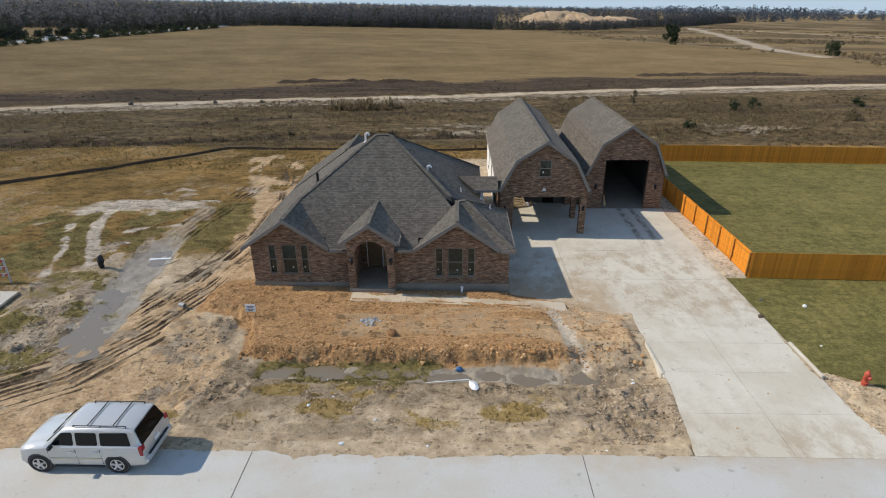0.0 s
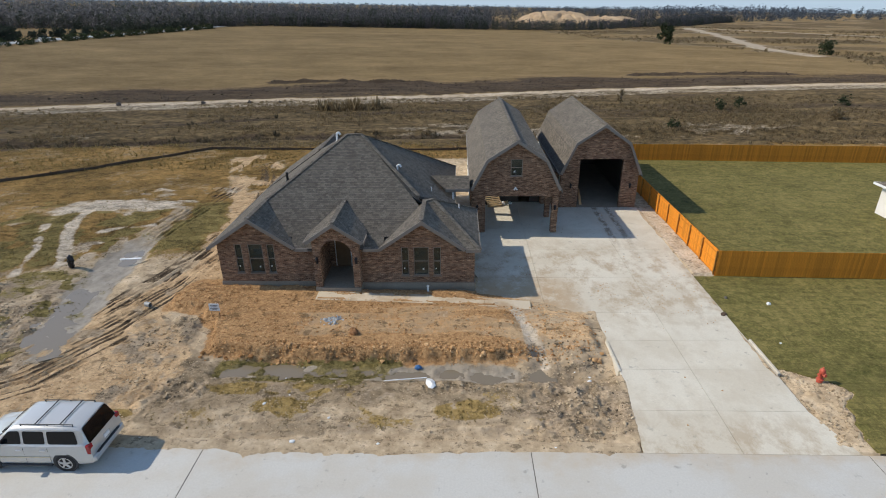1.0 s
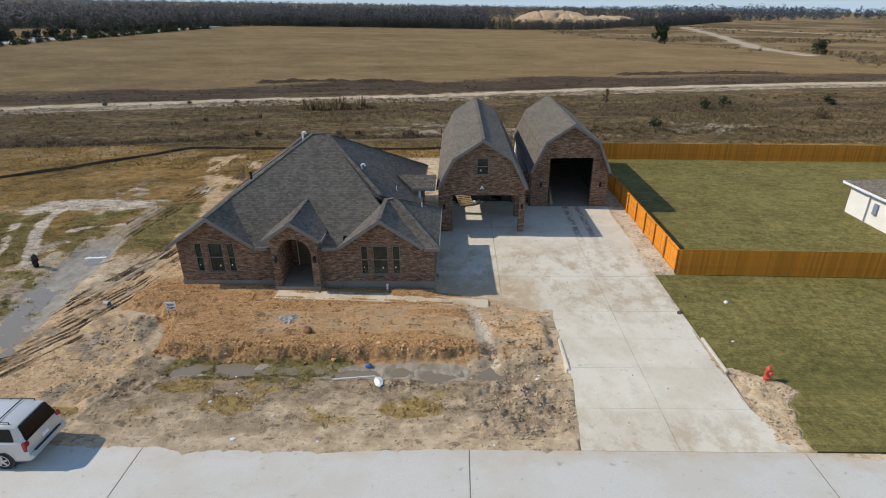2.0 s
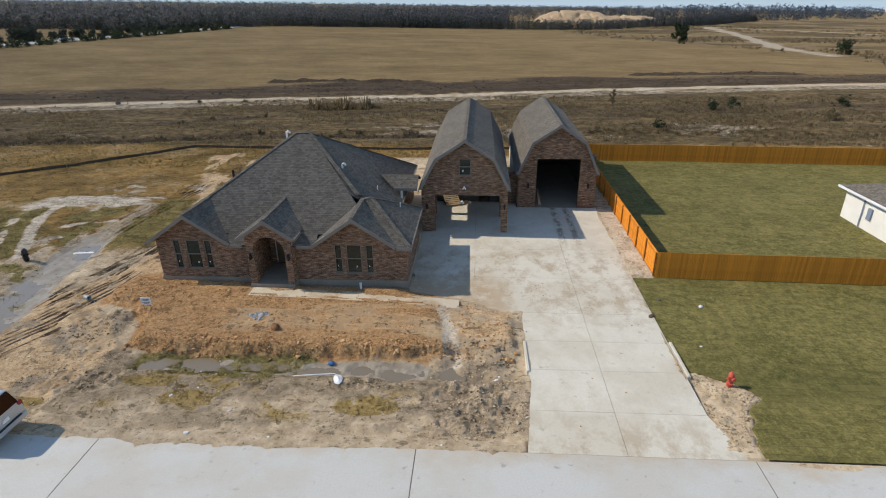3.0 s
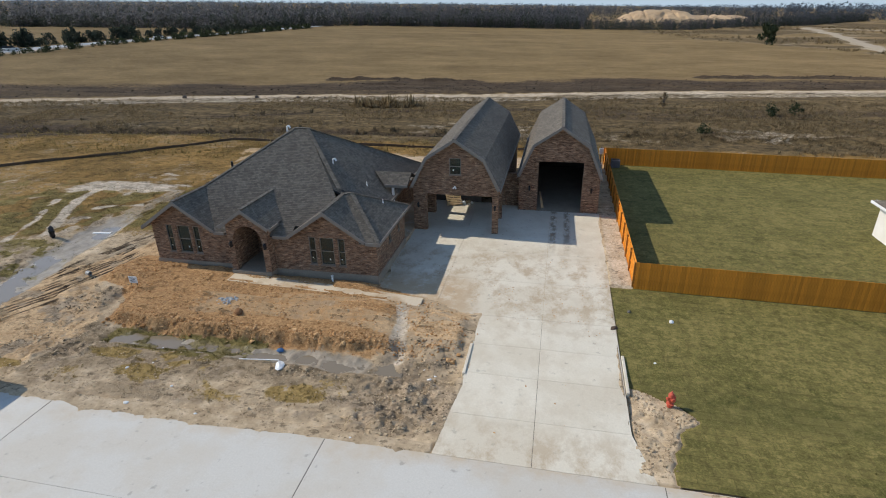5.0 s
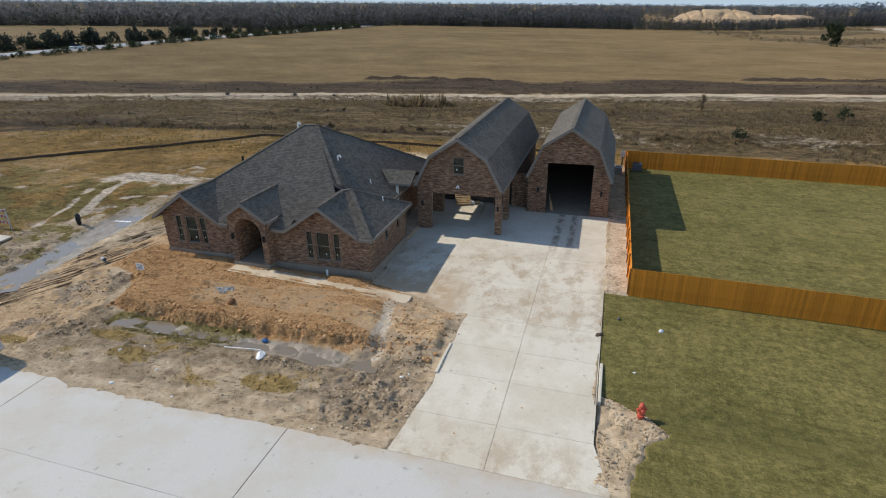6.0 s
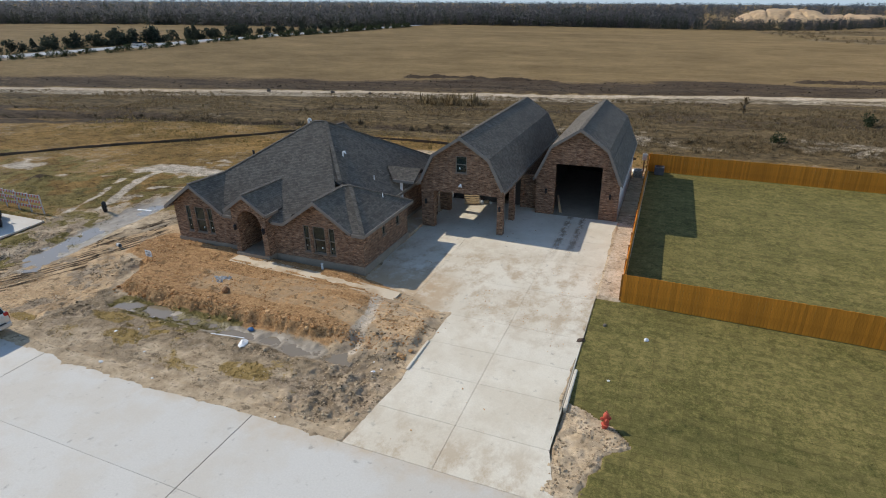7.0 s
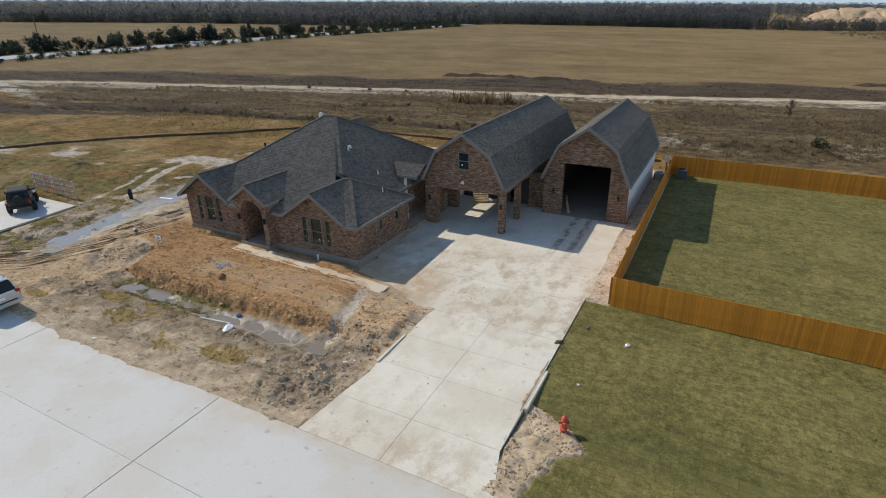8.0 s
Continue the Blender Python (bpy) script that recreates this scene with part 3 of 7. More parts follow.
# ---- the lie of the land ----
ROAD_EDGE = 15.4
CLAY = [(-13.8, 25.5), (-13.9, 26.9), (-13.2, 28.2), (-6.5, 27.6), (3.0, 27.2), (6.2, 26.2), (8.8, 25.2), (8.9, 21.9), (4.2, 21.3), (-2.8, 21.15), (-8.6, 21.3), (-10.1, 21.6), (-10.6, 23.4), (-11.8, 24.9)]
TRACK = [(-34, 16.8), (-17.5, 15.5), (-12, 17.0), (-10.6, 21.5), (-13.6, 25.5), (-12.2, 28.5), (-12.0, 36), (-13.2, 44), (-15, 52), (-17.5, 58), (-22, 57), (-20, 51), (-17.5, 45), (-15.4, 36), (-15.3, 29), (-18.4, 24), (-22.5, 20.2), (-34, 18.6)]
WET = [(-18.3, 20.7), (-19.2, 22.0), (-20.4, 24.8), (-21.0, 27.6), (-21.3, 30.2), (-21.3, 34), (-21.0, 38), (-20.9, 41.7), (-19.3, 41.8), (-18.9, 38), (-19.0, 34), (-18.6, 31), (-18.1, 27.4), (-17.5, 23.6), (-17.5, 21.2)]
PALE = [(-60, 30), (-45, 35), (-34, 36.4), (-31, 38.2), (-25, 40.2), (-20, 41.6), (-17.8, 43.7), (-18.4, 47), (-20, 45), (-26.3, 45), (-31, 42), (-37, 41.4), (-48, 40), (-60, 37)]
PALE_RUTS = ([(-25.4, 29.2), (-26.2, 31.5), (-26.8, 33.3), (-28.1, 35.2), (-29.1, 37.4)], [(-23.6, 30.6), (-24.6, 32.8), (-26.1, 35.3), (-27.3, 38), (-27.7, 40.5)], [(-21.0, 37.3), (-23.0, 36.9), (-24.0, 36.2)])
RUT_WAY = [(-30, 16.9), (-23, 18.4), (-19.4, 21.0), (-17.2, 24.6), (-15.6, 28.5), (-14.4, 35), (-14.6, 43), (-16.4, 50), (-19, 57)]
RUTS = [[(x + o * 0.8, y - o * 0.6 + 0.12 * math.sin(3 * o + y)) for x, y in RUT_WAY[a:b]] for o, a, b in ((-1.1, 1, 6), (-0.5, 1, 9), (0.3, 0, 9), (0.75, 1, 5), (1.35, 1, 9), (1.8, 1, 8), (2.5, 0, 4), (3.1, 1, 4), (3.6, 0, 3), (-0.8, 2, 6), (0.0, 1, 9), (1.05, 0, 8), (2.15, 1, 5))]
RUTS += [[(-20.3 + o, 31.5), (-20.2 + o, 35), (-19.9 + o, 39), (-19.3 + o, 43), (-18.6 + o, 47)] for o in (-0.5, 0.1, 0.6, 1.1, 1.5)]
SILT_LINE = [(-70, 20), (-54, 35.7), (-46, 44.3), (-35, 52.6), (-26, 60.6), (-14.6, 60.2), (-2, 59.9), (8, 60.4), (16, 59.4)]
DIRT_ROAD = [(-900, -215), (-300, 5), (-124, 69.5), (-102, 77.5), (-72, 84.5), (-56, 88.5), (-30, 93), (4, 97), (27, 102.7), (45, 105), (83, 112), (200, 128), (900, 220)]
BOG_TRACK = [(-135, 71), (-119, 67), (-107, 64), (-89, 59), (-79, 56)]
DITCH_BACK = [(-120, 47), (-55, 63), (-36, 64.5), (-22, 67.5), (20, 68), (80, 70)]
TRAIL = [(131, 205), (127, 214), (125, 229), (133, 262), (149, 319), (167, 388), (185, 476)]
TRAIL_SIDE = [(187, 478), (223, 435), (245, 403), (267, 371), (340, 285)]
FAR_ROAD = [(-185, -100), (-170, 60), (-167, 99), (-161, 121), (-156, 150), (-153, 195), (-152, 222), (-149, 260), (-147, 300), (-143, 360)]
BRUSH_LAND = [(67, 297), (79, 286), (96, 262), (107, 248), (114, 223), (121, 207), (133, 200), (116, 156), (300, 150), (1600, 200), (1600, 2000), (313, 690), (202, 520), (152, 478), (88, 385), (56, 372)]
DRIVE_PLAN = [(8.8, 12.0), (16.1, 12.0), (16.1, 41.2), (2.9, 41.2), (2.9, 27.4), (6.7, 25.9), (8.0, 25.3), (9.2, 25.3), (9.2, 20.4), (9.05, 17.7), (8.8, 15.9)]
CLAY_RUTS = [[(-9.5, 22.9), (-4, 22.5), (1, 22.8), (5.5, 23.6)], [(-8, 24.3), (-3, 24.0), (2, 24.4), (6, 25.0)], [(-8.5, 24.9), (-3, 24.7), (2, 25.0), (5, 25.6)], [(-6, 23.5), (0, 23.3), (4, 23.9)]]
BANKS = [[(-36, 117.5), (-28, 118), (-16, 117.5), (-5, 117)], [(42, 129), (57, 131), (76, 131.5)]]
VERGE_RUTS = [[(-20, 16.5), (-12, 16.7), (-6, 16.5), (0, 16.3), (5, 16.4)], [(-10, 17.3), (-5, 17.1), (1, 16.8), (6, 16.9)], [(-7, 16.1), (-1, 16.0), (4, 16.1)]]
GULLY = [(5.0, 25.2), (5.5, 23.2), (5.9, 20.9)]
WEED_LINE = [(-140, 46), (-110, 58), (-80, 64.5), (-59, 69), (-39, 74), (-25, 79), (-9, 83), (12, 86)]
BOG = [(-115, 45), (-81, 49), (-71, 52), (-51, 59), (-45, 63.5), (-54, 67), (-64, 66.8), (-81, 62), (-92, 61), (-115, 57)]
LAWN_X0, LAWN_Y1 = 16.13, 55.8
BARE = [(15.9, 14.8), (17.3, 14.8), (17.6, 17.0), (18.0, 18.2), (18.9, 19.1), (17.9, 20.1), (17.0, 20.5), (15.9, 20.7)]


def land_tilt(x, y):
    """The country beyond the plot falls gently from west to east."""
    return -0.0245 * x * smooth(100, 240, np.hypot(x, y))


def far_z(x, y):
    """The mean height of the open land beyond the plot."""
    return float(np.interp(y, [60, 120], [0.32, 0.4]) + land_tilt(x, y))


def road_past(x, y):
    """How far a place lies beyond the far verge of the dirt road."""
    return y - 1.5 - np.interp(x, [p[0] for p in DIRT_ROAD], [p[1] for p in DIRT_ROAD])


def ditch_line(x):
    return np.interp(x, [-9, -4, 0, 4, 8], [20.75, 20.4, 20.5, 20.25, 20.3])


def drive_z(y):
    return np.interp(y, [15.4, 17, 29, 41], [0.0, 0.03, 0.13, 0.36])


def lawn_z(x, y):
    swale = -0.12 * np.exp(-((y - 19.6) / 1.8) ** 2)
    return np.interp(y, [15.4, 22, 30, 56], [-0.03, 0.02, 0.1, 0.3]) + swale + 0.05 * (fbm(x, y, 5, 3, 40) - 0.5)


def rough_place(x, y):
    """Ground torn up by machines: by the culvert and where trucks cut the corner."""
    wob = (fbm(x, y, 1.6, 3, 65) - 0.5) * 2
    spots = ((6.7, 18.3, 2.7, 2.7, 1.0), (-11.2, 18.8, 2.5, 0.95, 0.8), (-12.4, 22.6, 1.9, 2.2, 0.7), (7.0, 21.6, 2.0, 1.2, 0.7), (-21.5, 23.6, 2.4, 3.6, 0.6), (1.6, 19.2, 2.2, 0.5, 0.6))
    return np.max([k * smooth(1.15, 0.6, np.hypot((x - cx) / rx, (y - cy) / ry) + 0.4 * wob) for cx, cy, rx, ry, k in spots], axis=0)


def rut_dist(x, y):
    """Distance to the nearest wheel rut on the plot's west side."""
    best = np.full(np.shape(x), 99.0)
    near = (x > -36) & (x < -10) & (y > 14) & (y < 60)
    for r in RUTS:
        best[near] = np.minimum(best[near], line_dist(x[near], y[near], r))
    return best


def zones(x, y):
    """How strongly each kind of surface holds at a place."""
    wob = (fbm(x, y, 2.2, 4, 3) - 0.5) * 2
    big = (fbm(x, y, 14, 4, 9) - 0.5) * 2
    z = {}
    z["clay"] = smooth(-0.85, 0.1, inside(x, y, CLAY) + 0.5 * wob) * (1 - 0.55 * smooth(3.0, 6.0, x))
    tan = smooth(22.0, 22.8, y) * smooth(27.4, 26.4, y) * smooth(0.4, 0.54, fbm(x * 0.16, y + 0.06 * x, 0.8, 4, 7)) * smooth(-9, -5, x)
    z["clay"] = z["clay"] * (1 - 0.5 * tan)
    z["track"] = np.maximum(0.8 * tan * smooth(-0.5, 0.5, inside(x, y, CLAY)), smooth(-0.8, 0.8, inside(x, y, TRACK) + 1.2 * wob))
    z["track"] = z["track"] * (1 - smooth(43, 47, y) * (1 - 0.9 * smooth(0.4, 0.58, fbm(x, y * 0.5, 1.6, 4, 86))))
    ditch = np.abs(y - ditch_line(x)) + 0.3 * wob
    z["wet"] = np.maximum((1 - 0.5 * smooth(33, 35.5, y + 1.5 * wob)) * smooth(-0.5, 0.5, inside(x, y, WET) + 0.8 * wob + 0.9 * (fbm(x, y, 0.9, 3, 85) - 0.5)), smooth(1.0, 0.5, ditch) * smooth(-9.4, -8.2, x) * smooth(6, 4, x) * smooth(21.3, 20.9, y)) * (1 - z["clay"])
    flats = smooth(-1.0, 1.0, inside(x, y, PALE) + 3.2 * wob) * smooth(0.42, 0.56, fbm(x * 0.4, y, 2.2, 5, 21) + 0.03)
    ruts = sum(smooth(0.5, 0.18, line_dist(x, y, r) + 0.5 * wob) for r in PALE_RUTS) * smooth(0.3, 0.45, fbm(x, y, 1.1, 4, 66))
    road = 0.62 * smooth(4.8, 3.3, np.abs(line_dist(x, y, DIRT_ROAD)) + 0.4 * wob) * (0.7 + 0.3 * smooth(0.3, 0.6, fbm(x * 0.2, y, 1.5, 3, 32)))
    sand = smooth(0.5, 0.62, fbm(x * 0.35, y, 4, 4, 31)) * smooth(66, 69, y) * smooth(77, 73, y) * smooth(-12, -4, x) + smooth(2.2, 1.0, line_dist(x, y, BOG_TRACK) + wob)
    sand = sand + 0.8 * smooth(0.52, 0.6, fbm(x * 0.3, y, 2.2, 4, 36)) * smooth(61, 63, y) * smooth(70, 67, y) * smooth(-40, -46, x)
    trail = np.maximum(smooth(4.5, 2.0, line_dist(x, y, TRAIL) + 1.5 * wob), smooth(3.5, 1.5, line_dist(x, y, TRAIL_SIDE) + 1.5 * wob))
    far = smooth(4.2, 3.2, line_dist(x, y, FAR_ROAD))
    side_strip = 0.75 * smooth(29.0, 30.0, y) * smooth(16.0, 16.3, x) * smooth(17.8, 17.5, x) * smooth(45, 41, y)
    mess = smooth(1.2, 0.7, np.hypot((x + 22.2) / 4.2, (y - 24.9) / 5.2) + 0.35 * wob)
    spots = smooth(0.52, 0.6, fbm(x, y, 1.4, 4, 37)) * np.maximum(0.6 * mess, 0.7 * smooth(1.2, 0.6, np.hypot((x + 22.2) / 2.4, (y - 33) / 3.4) + 0.4 * wob))
    gully = smooth(0.55, 0.25, line_dist(x, y, GULLY) + 0.3 * wob)
    z["pale"] = np.clip(spots + gully + side_strip + flats * 0.95 + ruts + road + 0.55 * sand + trail + far, 0, 1)
    yard = smooth(29.5, 32.5, y + 2.2 * wob) * smooth(-12.2, -14.5, x + 1.6 * wob) * smooth(70, 65, y + 2 * big)
    behind = smooth(55, 58, y + wob) * smooth(70, 65, y + 2 * wob)
    left = smooth(-20.8, -23.6, x + 2 * wob) * smooth(17.5, 19.5, y) * smooth(70, 65, y + 2 * big)
    z["grass"] = np.clip(np.maximum(np.maximum(yard, behind), left) * (0.6 + 0.4 * smooth(0.34, 0.5, fbm(x, y, 4.5, 4, 55))), 0, 1) * (1 - z["track"]) * (1 - z["wet"]) * (1 - 0.85 * mess)
    z["scrub"] = smooth(60, 65, y + 3 * big) * 1.0
    past = road_past(x, y)
    z["scrub"] = z["scrub"] * smooth(0.5, -1.5, past + 1.5 * wob)
    z["field"] = smooth(1.6, 3.2, past + wob)
    z["mud"] = np.clip(smooth(2.0, 3.6, past + 1.2 * wob) * smooth(27, 13, past + 7 * big) * (0.7 + 0.3 * smooth(0.36, 0.56, fbm(x * 0.1, y, 6, 4, 71))), 0, 1)
    z["mud"] = np.maximum(z["mud"], 0.95 * smooth(2.2, 0.6, line_dist(x, y, DITCH_BACK) + 1.2 * wob + 0.8 * big) * smooth(20, 2, x))
    # a dark line in the colour along each rut bottom
    z["mud"] = np.maximum(z["mud"], 0.9 * smooth(0.16, 0.05, rut_dist(x, y) + 0.1 * wob) * smooth(0.38, 0.55, fbm(x, y, 2.0, 3, 81)) * 0.8)
    z["mud"] = np.maximum(z["mud"], 0.6 * smooth(-10.5, -7.5, past + 2 * big) * smooth(-5.6, -6.8, past + wob) * smooth(0.42, 0.58, fbm(x * 0.15, y, 3, 4, 73)))
    z["mud"] = np.maximum(z["mud"], 0.85 * smooth(1.9, 0.6, line_dist(x, y, WEED_LINE) + 1.0 * wob) * smooth(0.3, 0.45, fbm(x * 0.2, y, 5, 3, 76)))
    z["mud"] = np.maximum(z["mud"], 0.85 * smooth(-1.5, 1.5, inside(x, y, BOG) + 2 * wob) * (0.55 + 0.45 * smooth(0.4, 0.6, fbm(x * 0.25, y, 2.5, 4, 78))))
    z["mud"] = np.maximum(z["mud"], 0.9 * smooth(1.3, 0.5, np.hypot((x + 36.3) * 0.6, y - 34.6) + 0.6 * wob))
    belt = 0.6 * smooth(77, 80, y + 1.5 * wob) * smooth(92, 88, y + 1.5 * wob) * smooth(8, 16, x) * smooth(0.4, 0.54, fbm(x * 0.3, y, 4, 4, 68))
    z["mud"] = np.maximum(z["mud"], belt)
    for b in BANKS:
        z["mud"] = np.maximum(z["mud"], smooth(3.2, 1.4, line_dist(x, y, b) + wob))
    churn = smooth(0.56, 0.68, fbm(x, y, 1.1, 4, 91)) * smooth(15.8, 16.6, y) * smooth(30, 26, y) * smooth(-26, -22, x) * smooth(16, 13, x)
    z["churn"] = np.clip(0.75 * churn + 0.6 * rough_place(x, y), 0, 1) * (1 - 0.8 * z["clay"])
    z["churn"] = np.maximum(z["churn"], 0.9 * mess * smooth(0.46, 0.58, fbm(x, y, 1.2, 4, 38)))
    z["moss"] = smooth(1.35, 0.7, ditch) * smooth(-9.8, -8.8, x) * smooth(0.6, -1.2, x) * smooth(0.33, 0.44, fbm(x * 0.6, y, 1.0, 4, 93))
    green = np.maximum(0.9 * mess * smooth(0.4, 0.5, fbm(x, y, 1.5, 4, 94)), smooth(1.3, 0.5, np.hypot((x + 23.3) / 2.2, (y - 28.8) / 1.0) + 0.4 * wob))
    olive = 0.75 * z["grass"] * smooth(45, 41, y + 1.5 * wob) * smooth(0.36, 0.5, fbm(x, y, 2.6, 4, 95))
    z["moss"] = np.maximum(np.maximum(z["moss"] * smooth(21.3, 20.8, y + 0.4 * wob), green), olive) * (1 - 0.8 * z["pale"])
    tufts = smooth(0.54, 0.66, fbm(x, y, 1.7, 4, 61)) * smooth(16.1, 16.9, y) * smooth(20.4, 19.2, y) * smooth(-12, -9, x) * smooth(8, 5, x)
    sward = np.max([smooth(1.25, 0.5, np.hypot((x - cx) / rx, (y - cy) / ry) + 0.35 * wob) for cx, cy, rx, ry in ((-5.3, 17.9, 1.7, 0.7), (2.4, 17.7, 1.7, 0.7), (-5.6, 19.0, 3.6, 0.5), (-12.4, 17.3, 1.2, 0.4))], axis=0)
    z["straw"] = np.clip(1.0 * sward * smooth(0.36, 0.52, fbm(x, y, 1.2, 4, 62)) + 0.5 * tufts, 0, 1)
    brush = smooth(-8, 8, inside(x, y, BRUSH_LAND) + 10 * wob) * smooth(0.3, 0.5, fbm(x * 0.4, y, 20, 4, 39))
    z["scrub"] = np.maximum(z["scrub"], 0.8 * brush)
    z["field"] = z["field"] * (1 - 0.7 * brush)
    z["damp"] = np.clip(0.75 * smooth(2.0, 0.8, np.abs(y - 19.3) + 0.8 * wob) * smooth(-14, -10, x) + 0.6 * smooth(0.5, 0.62, fbm(x, y, 1.5, 4, 98)) * smooth(15.7, 16.4, y) * smooth(24, 21.5, y), 0, 1) * smooth(-26, -22, x) * smooth(9.4, 8.6, x) * (1 - z["clay"])
    z["damp"] = np.maximum(z["damp"], 0.85 * rough_place(x, y) * (1 - z["clay"]))
    z["grown"] = np.clip(z["grass"] + z["scrub"] + z["field"], 0, 1)
    return z


def ground_z(x, y, detail=True):
    x, y = np.asarray(x, float), np.asarray(y, float)
    z = np.interp(y, [0, 15.4, 19.5, 23, 27, 41, 60, 120, 400], [-0.05, -0.05, -0.07, 0.05, 0.2, 0.32, 0.32, 0.4, 0.4])
    stray = 0.9 * (fbm(x, y, 1.7, 3, 52) - 0.5)
    ditch = np.exp(-((y - ditch_line(x) + stray) / (0.75 + 0.5 * (fbm(x, y * 0, 1.3, 3, 53) - 0.5))) ** 4) * smooth(-11, -8.6, x) * smooth(10.5, 8.5, x)
    z = z - ditch * (0.23 + 0.34 * (fbm(x, y, 0.8, 4, 48) - 0.5))
    z = z + np.interp(y, [20, 23, 26, 29], [0.42, 0.4, 0.3, 0.22]) * smooth(-0.2, 0.32, inside(x, y, CLAY) + 0.8 * (fbm(x, y, 0.9, 4, 13) - 0.5) + 0.9 * (fbm(x, y, 3.0, 3, 54) - 0.5)) * (1 - 0.45 * smooth(3.5, 6, x))
    z = z - 0.5 * smooth(2.4, 0.5, line_dist(x, y, DITCH_BACK))
    for r in CLAY_RUTS:
        d = line_dist(x, y, r)
        z = z - 0.05 * np.exp(-(d / 0.14) ** 2) + 0.03 * np.exp(-((d - 0.3) / 0.12) ** 2)
    for b in BANKS:
        z = z + 0.6 * np.exp(-(line_dist(x, y, b) / 1.3) ** 2) * np.clip(fbm(x, y, 2.2, 4, 29) * 2.2 - 0.35, 0, 2)
    deep = 1.1 * smooth(0.42, 0.58, fbm(x, y, 1.9, 3, 84))
    wx, wy = x + 0.9 * (fbm(x, y, 2.0, 3, 87) - 0.5), y + 0.9 * (fbm(x, y, 2.0, 3, 94) - 0.5)
    churned = np.zeros(np.shape(x))
    near = (x > -36) & (x < -10) & (y > 14) & (y < 60)
    for r in RUTS:
        d = line_dist(wx[near], wy[near], r)
        churned[near] += -0.1 * np.exp(-(d / 0.085) ** 2) + 0.02 * np.exp(-((d - 0.24) / 0.1) ** 2)
    z = z + deep * churned
    z = z - 0.1 * np.exp(-(line_dist(x, y, GULLY) / 0.45) ** 2)
    for r in VERGE_RUTS:
        d = line_dist(wx, wy, r)
        z = z - 0.035 * np.exp(-(d / 0.12) ** 2) + 0.02 * np.exp(-((d - 0.28) / 0.1) ** 2)
    pool = smooth(-0.7, 0.5, inside(x, y, WET)) * smooth(35.5, 33, y)
    z = z * (1 - pool) + pool * (0.012 + 0.16 * (fbm(x, y, 1.5, 4, 49) - 0.5))
    z = z + 0.5 * np.exp(-(((x + 36.3) / 1.6) ** 2 + ((y - 34.6) / 0.9) ** 2)) * (0.5 + fbm(x, y, 0.9, 3, 83))
    if detail:
        rough = smooth(15.5, 16.6, y) * smooth(34, 28, y) * smooth(16.2, 15, x) * smooth(-34, -26, x)
        rough = rough * (1 - 0.7 * ditch)
        lump = smooth(0.42, 0.7, fbm(x, y, 3.0, 3, 15))
        rough = rough * (1 - 0.55 * smooth(0.0, 1.0, inside(x, y, TRACK)))
        rough = rough * (1 - 0.92 * smooth(-0.4, 0.3, inside(x, y, WET)) * smooth(36, 33, y)) * (1 - 0.6 * smooth(0.2, 0.8, inside(x, y, CLAY)))
        torn = rough_place(x, y)
        z = z + rough * ((0.06 + 0.08 * lump + 0.34 * torn) * (fbm(x, y, 0.7, 5, 17) - 0.5) * 1.5)
        z = z + 0.3 * rough * torn * (fbm(x + 0.5 * y, y * 0.45, 0.6, 4, 18) - 0.5)
        z = z + rough * (0.03 + 0.17 * torn + 0.05 * lump) * (clumps(x + 0.3 * fbm(x, y, 0.8, 2, 45), y + 0.3 * fbm(x, y, 0.8, 2, 46), 0.5, 4, 47) - 0.4)
        z = z + 0.16 * smooth(0.0, 0.5, inside(x, y, CLAY)) * (fbm(x * 0.25, y, 0.45, 3, 20) - 0.5)
        far = smooth(28, 40, y)
        z = z + far * 0.16 * (fbm(x, y, 2.5, 4, 19) - 0.5)
        past = road_past(x, y)
        z = z + 0.8 * smooth(2, 5, past) * smooth(28, 18, past) * (fbm(x * 0.15, y, 3.5, 4, 23) - 0.35)
    # soil dragged over the road's edge, then sunk beneath slabs, lawn and building
    spill = 15.42 - 0.9 * np.clip(fbm(x, y * 0, 2.4, 4, 27) - 0.46, 0, 1) - 0.5 * np.clip(fbm(x, y, 0.5, 3, 28) - 0.5, 0, 1) + 0.9 * smooth(8.5, 9.0, x) * smooth(17.6, 17.0, x)
    edge = np.clip((y - spill) * 0.35, -0.2, 0.016)
    z = np.where(y < 15.9, np.where(y > spill, np.maximum(z * smooth(15.4, 15.9, y), edge), edge), z)
    walk = (x > -5.8) & (x < 6.3) & (np.abs(y - 26.42 + 0.045 * (x + 6)) < 0.4)
    wz = np.interp(x, [-6, 2, 6.6], [0.47, 0.42, 0.16])
    side = np.abs(y - 26.42 + 0.045 * (x + 6))
    z = np.where((x > -7) & (x < 6.6) & (side < 1.2), z + (wz - z) * smooth(1.2, 0.5, side), z)
    z = np.where(walk, wz + np.clip((0.6 * fbm(x, y, 0.9, 4, 35) - 0.1 - (0.46 - side)) * 0.4, -0.12, 0.012), z)
    sd = inside(x, y, DRIVE_PLAN)
    lap = 0.55 * np.clip(fbm(x, y, 1.6, 4, 33) - 0.36, 0, 1) + 0.9 * smooth(23.5, 25.5, y) * smooth(28.5, 26, y) * np.clip(fbm(x, y, 0.8, 4, 34) - 0.3, 0, 1)
    over = drive_z(y) + np.clip((lap - sd) * 0.35, -0.14, 0.014)
    beside = drive_z(y) + (z - drive_z(y)) * smooth(0.0, 0.9, -sd)
    culvert = (y > 20.0) & (y < 22.8) & (x < 9.3)
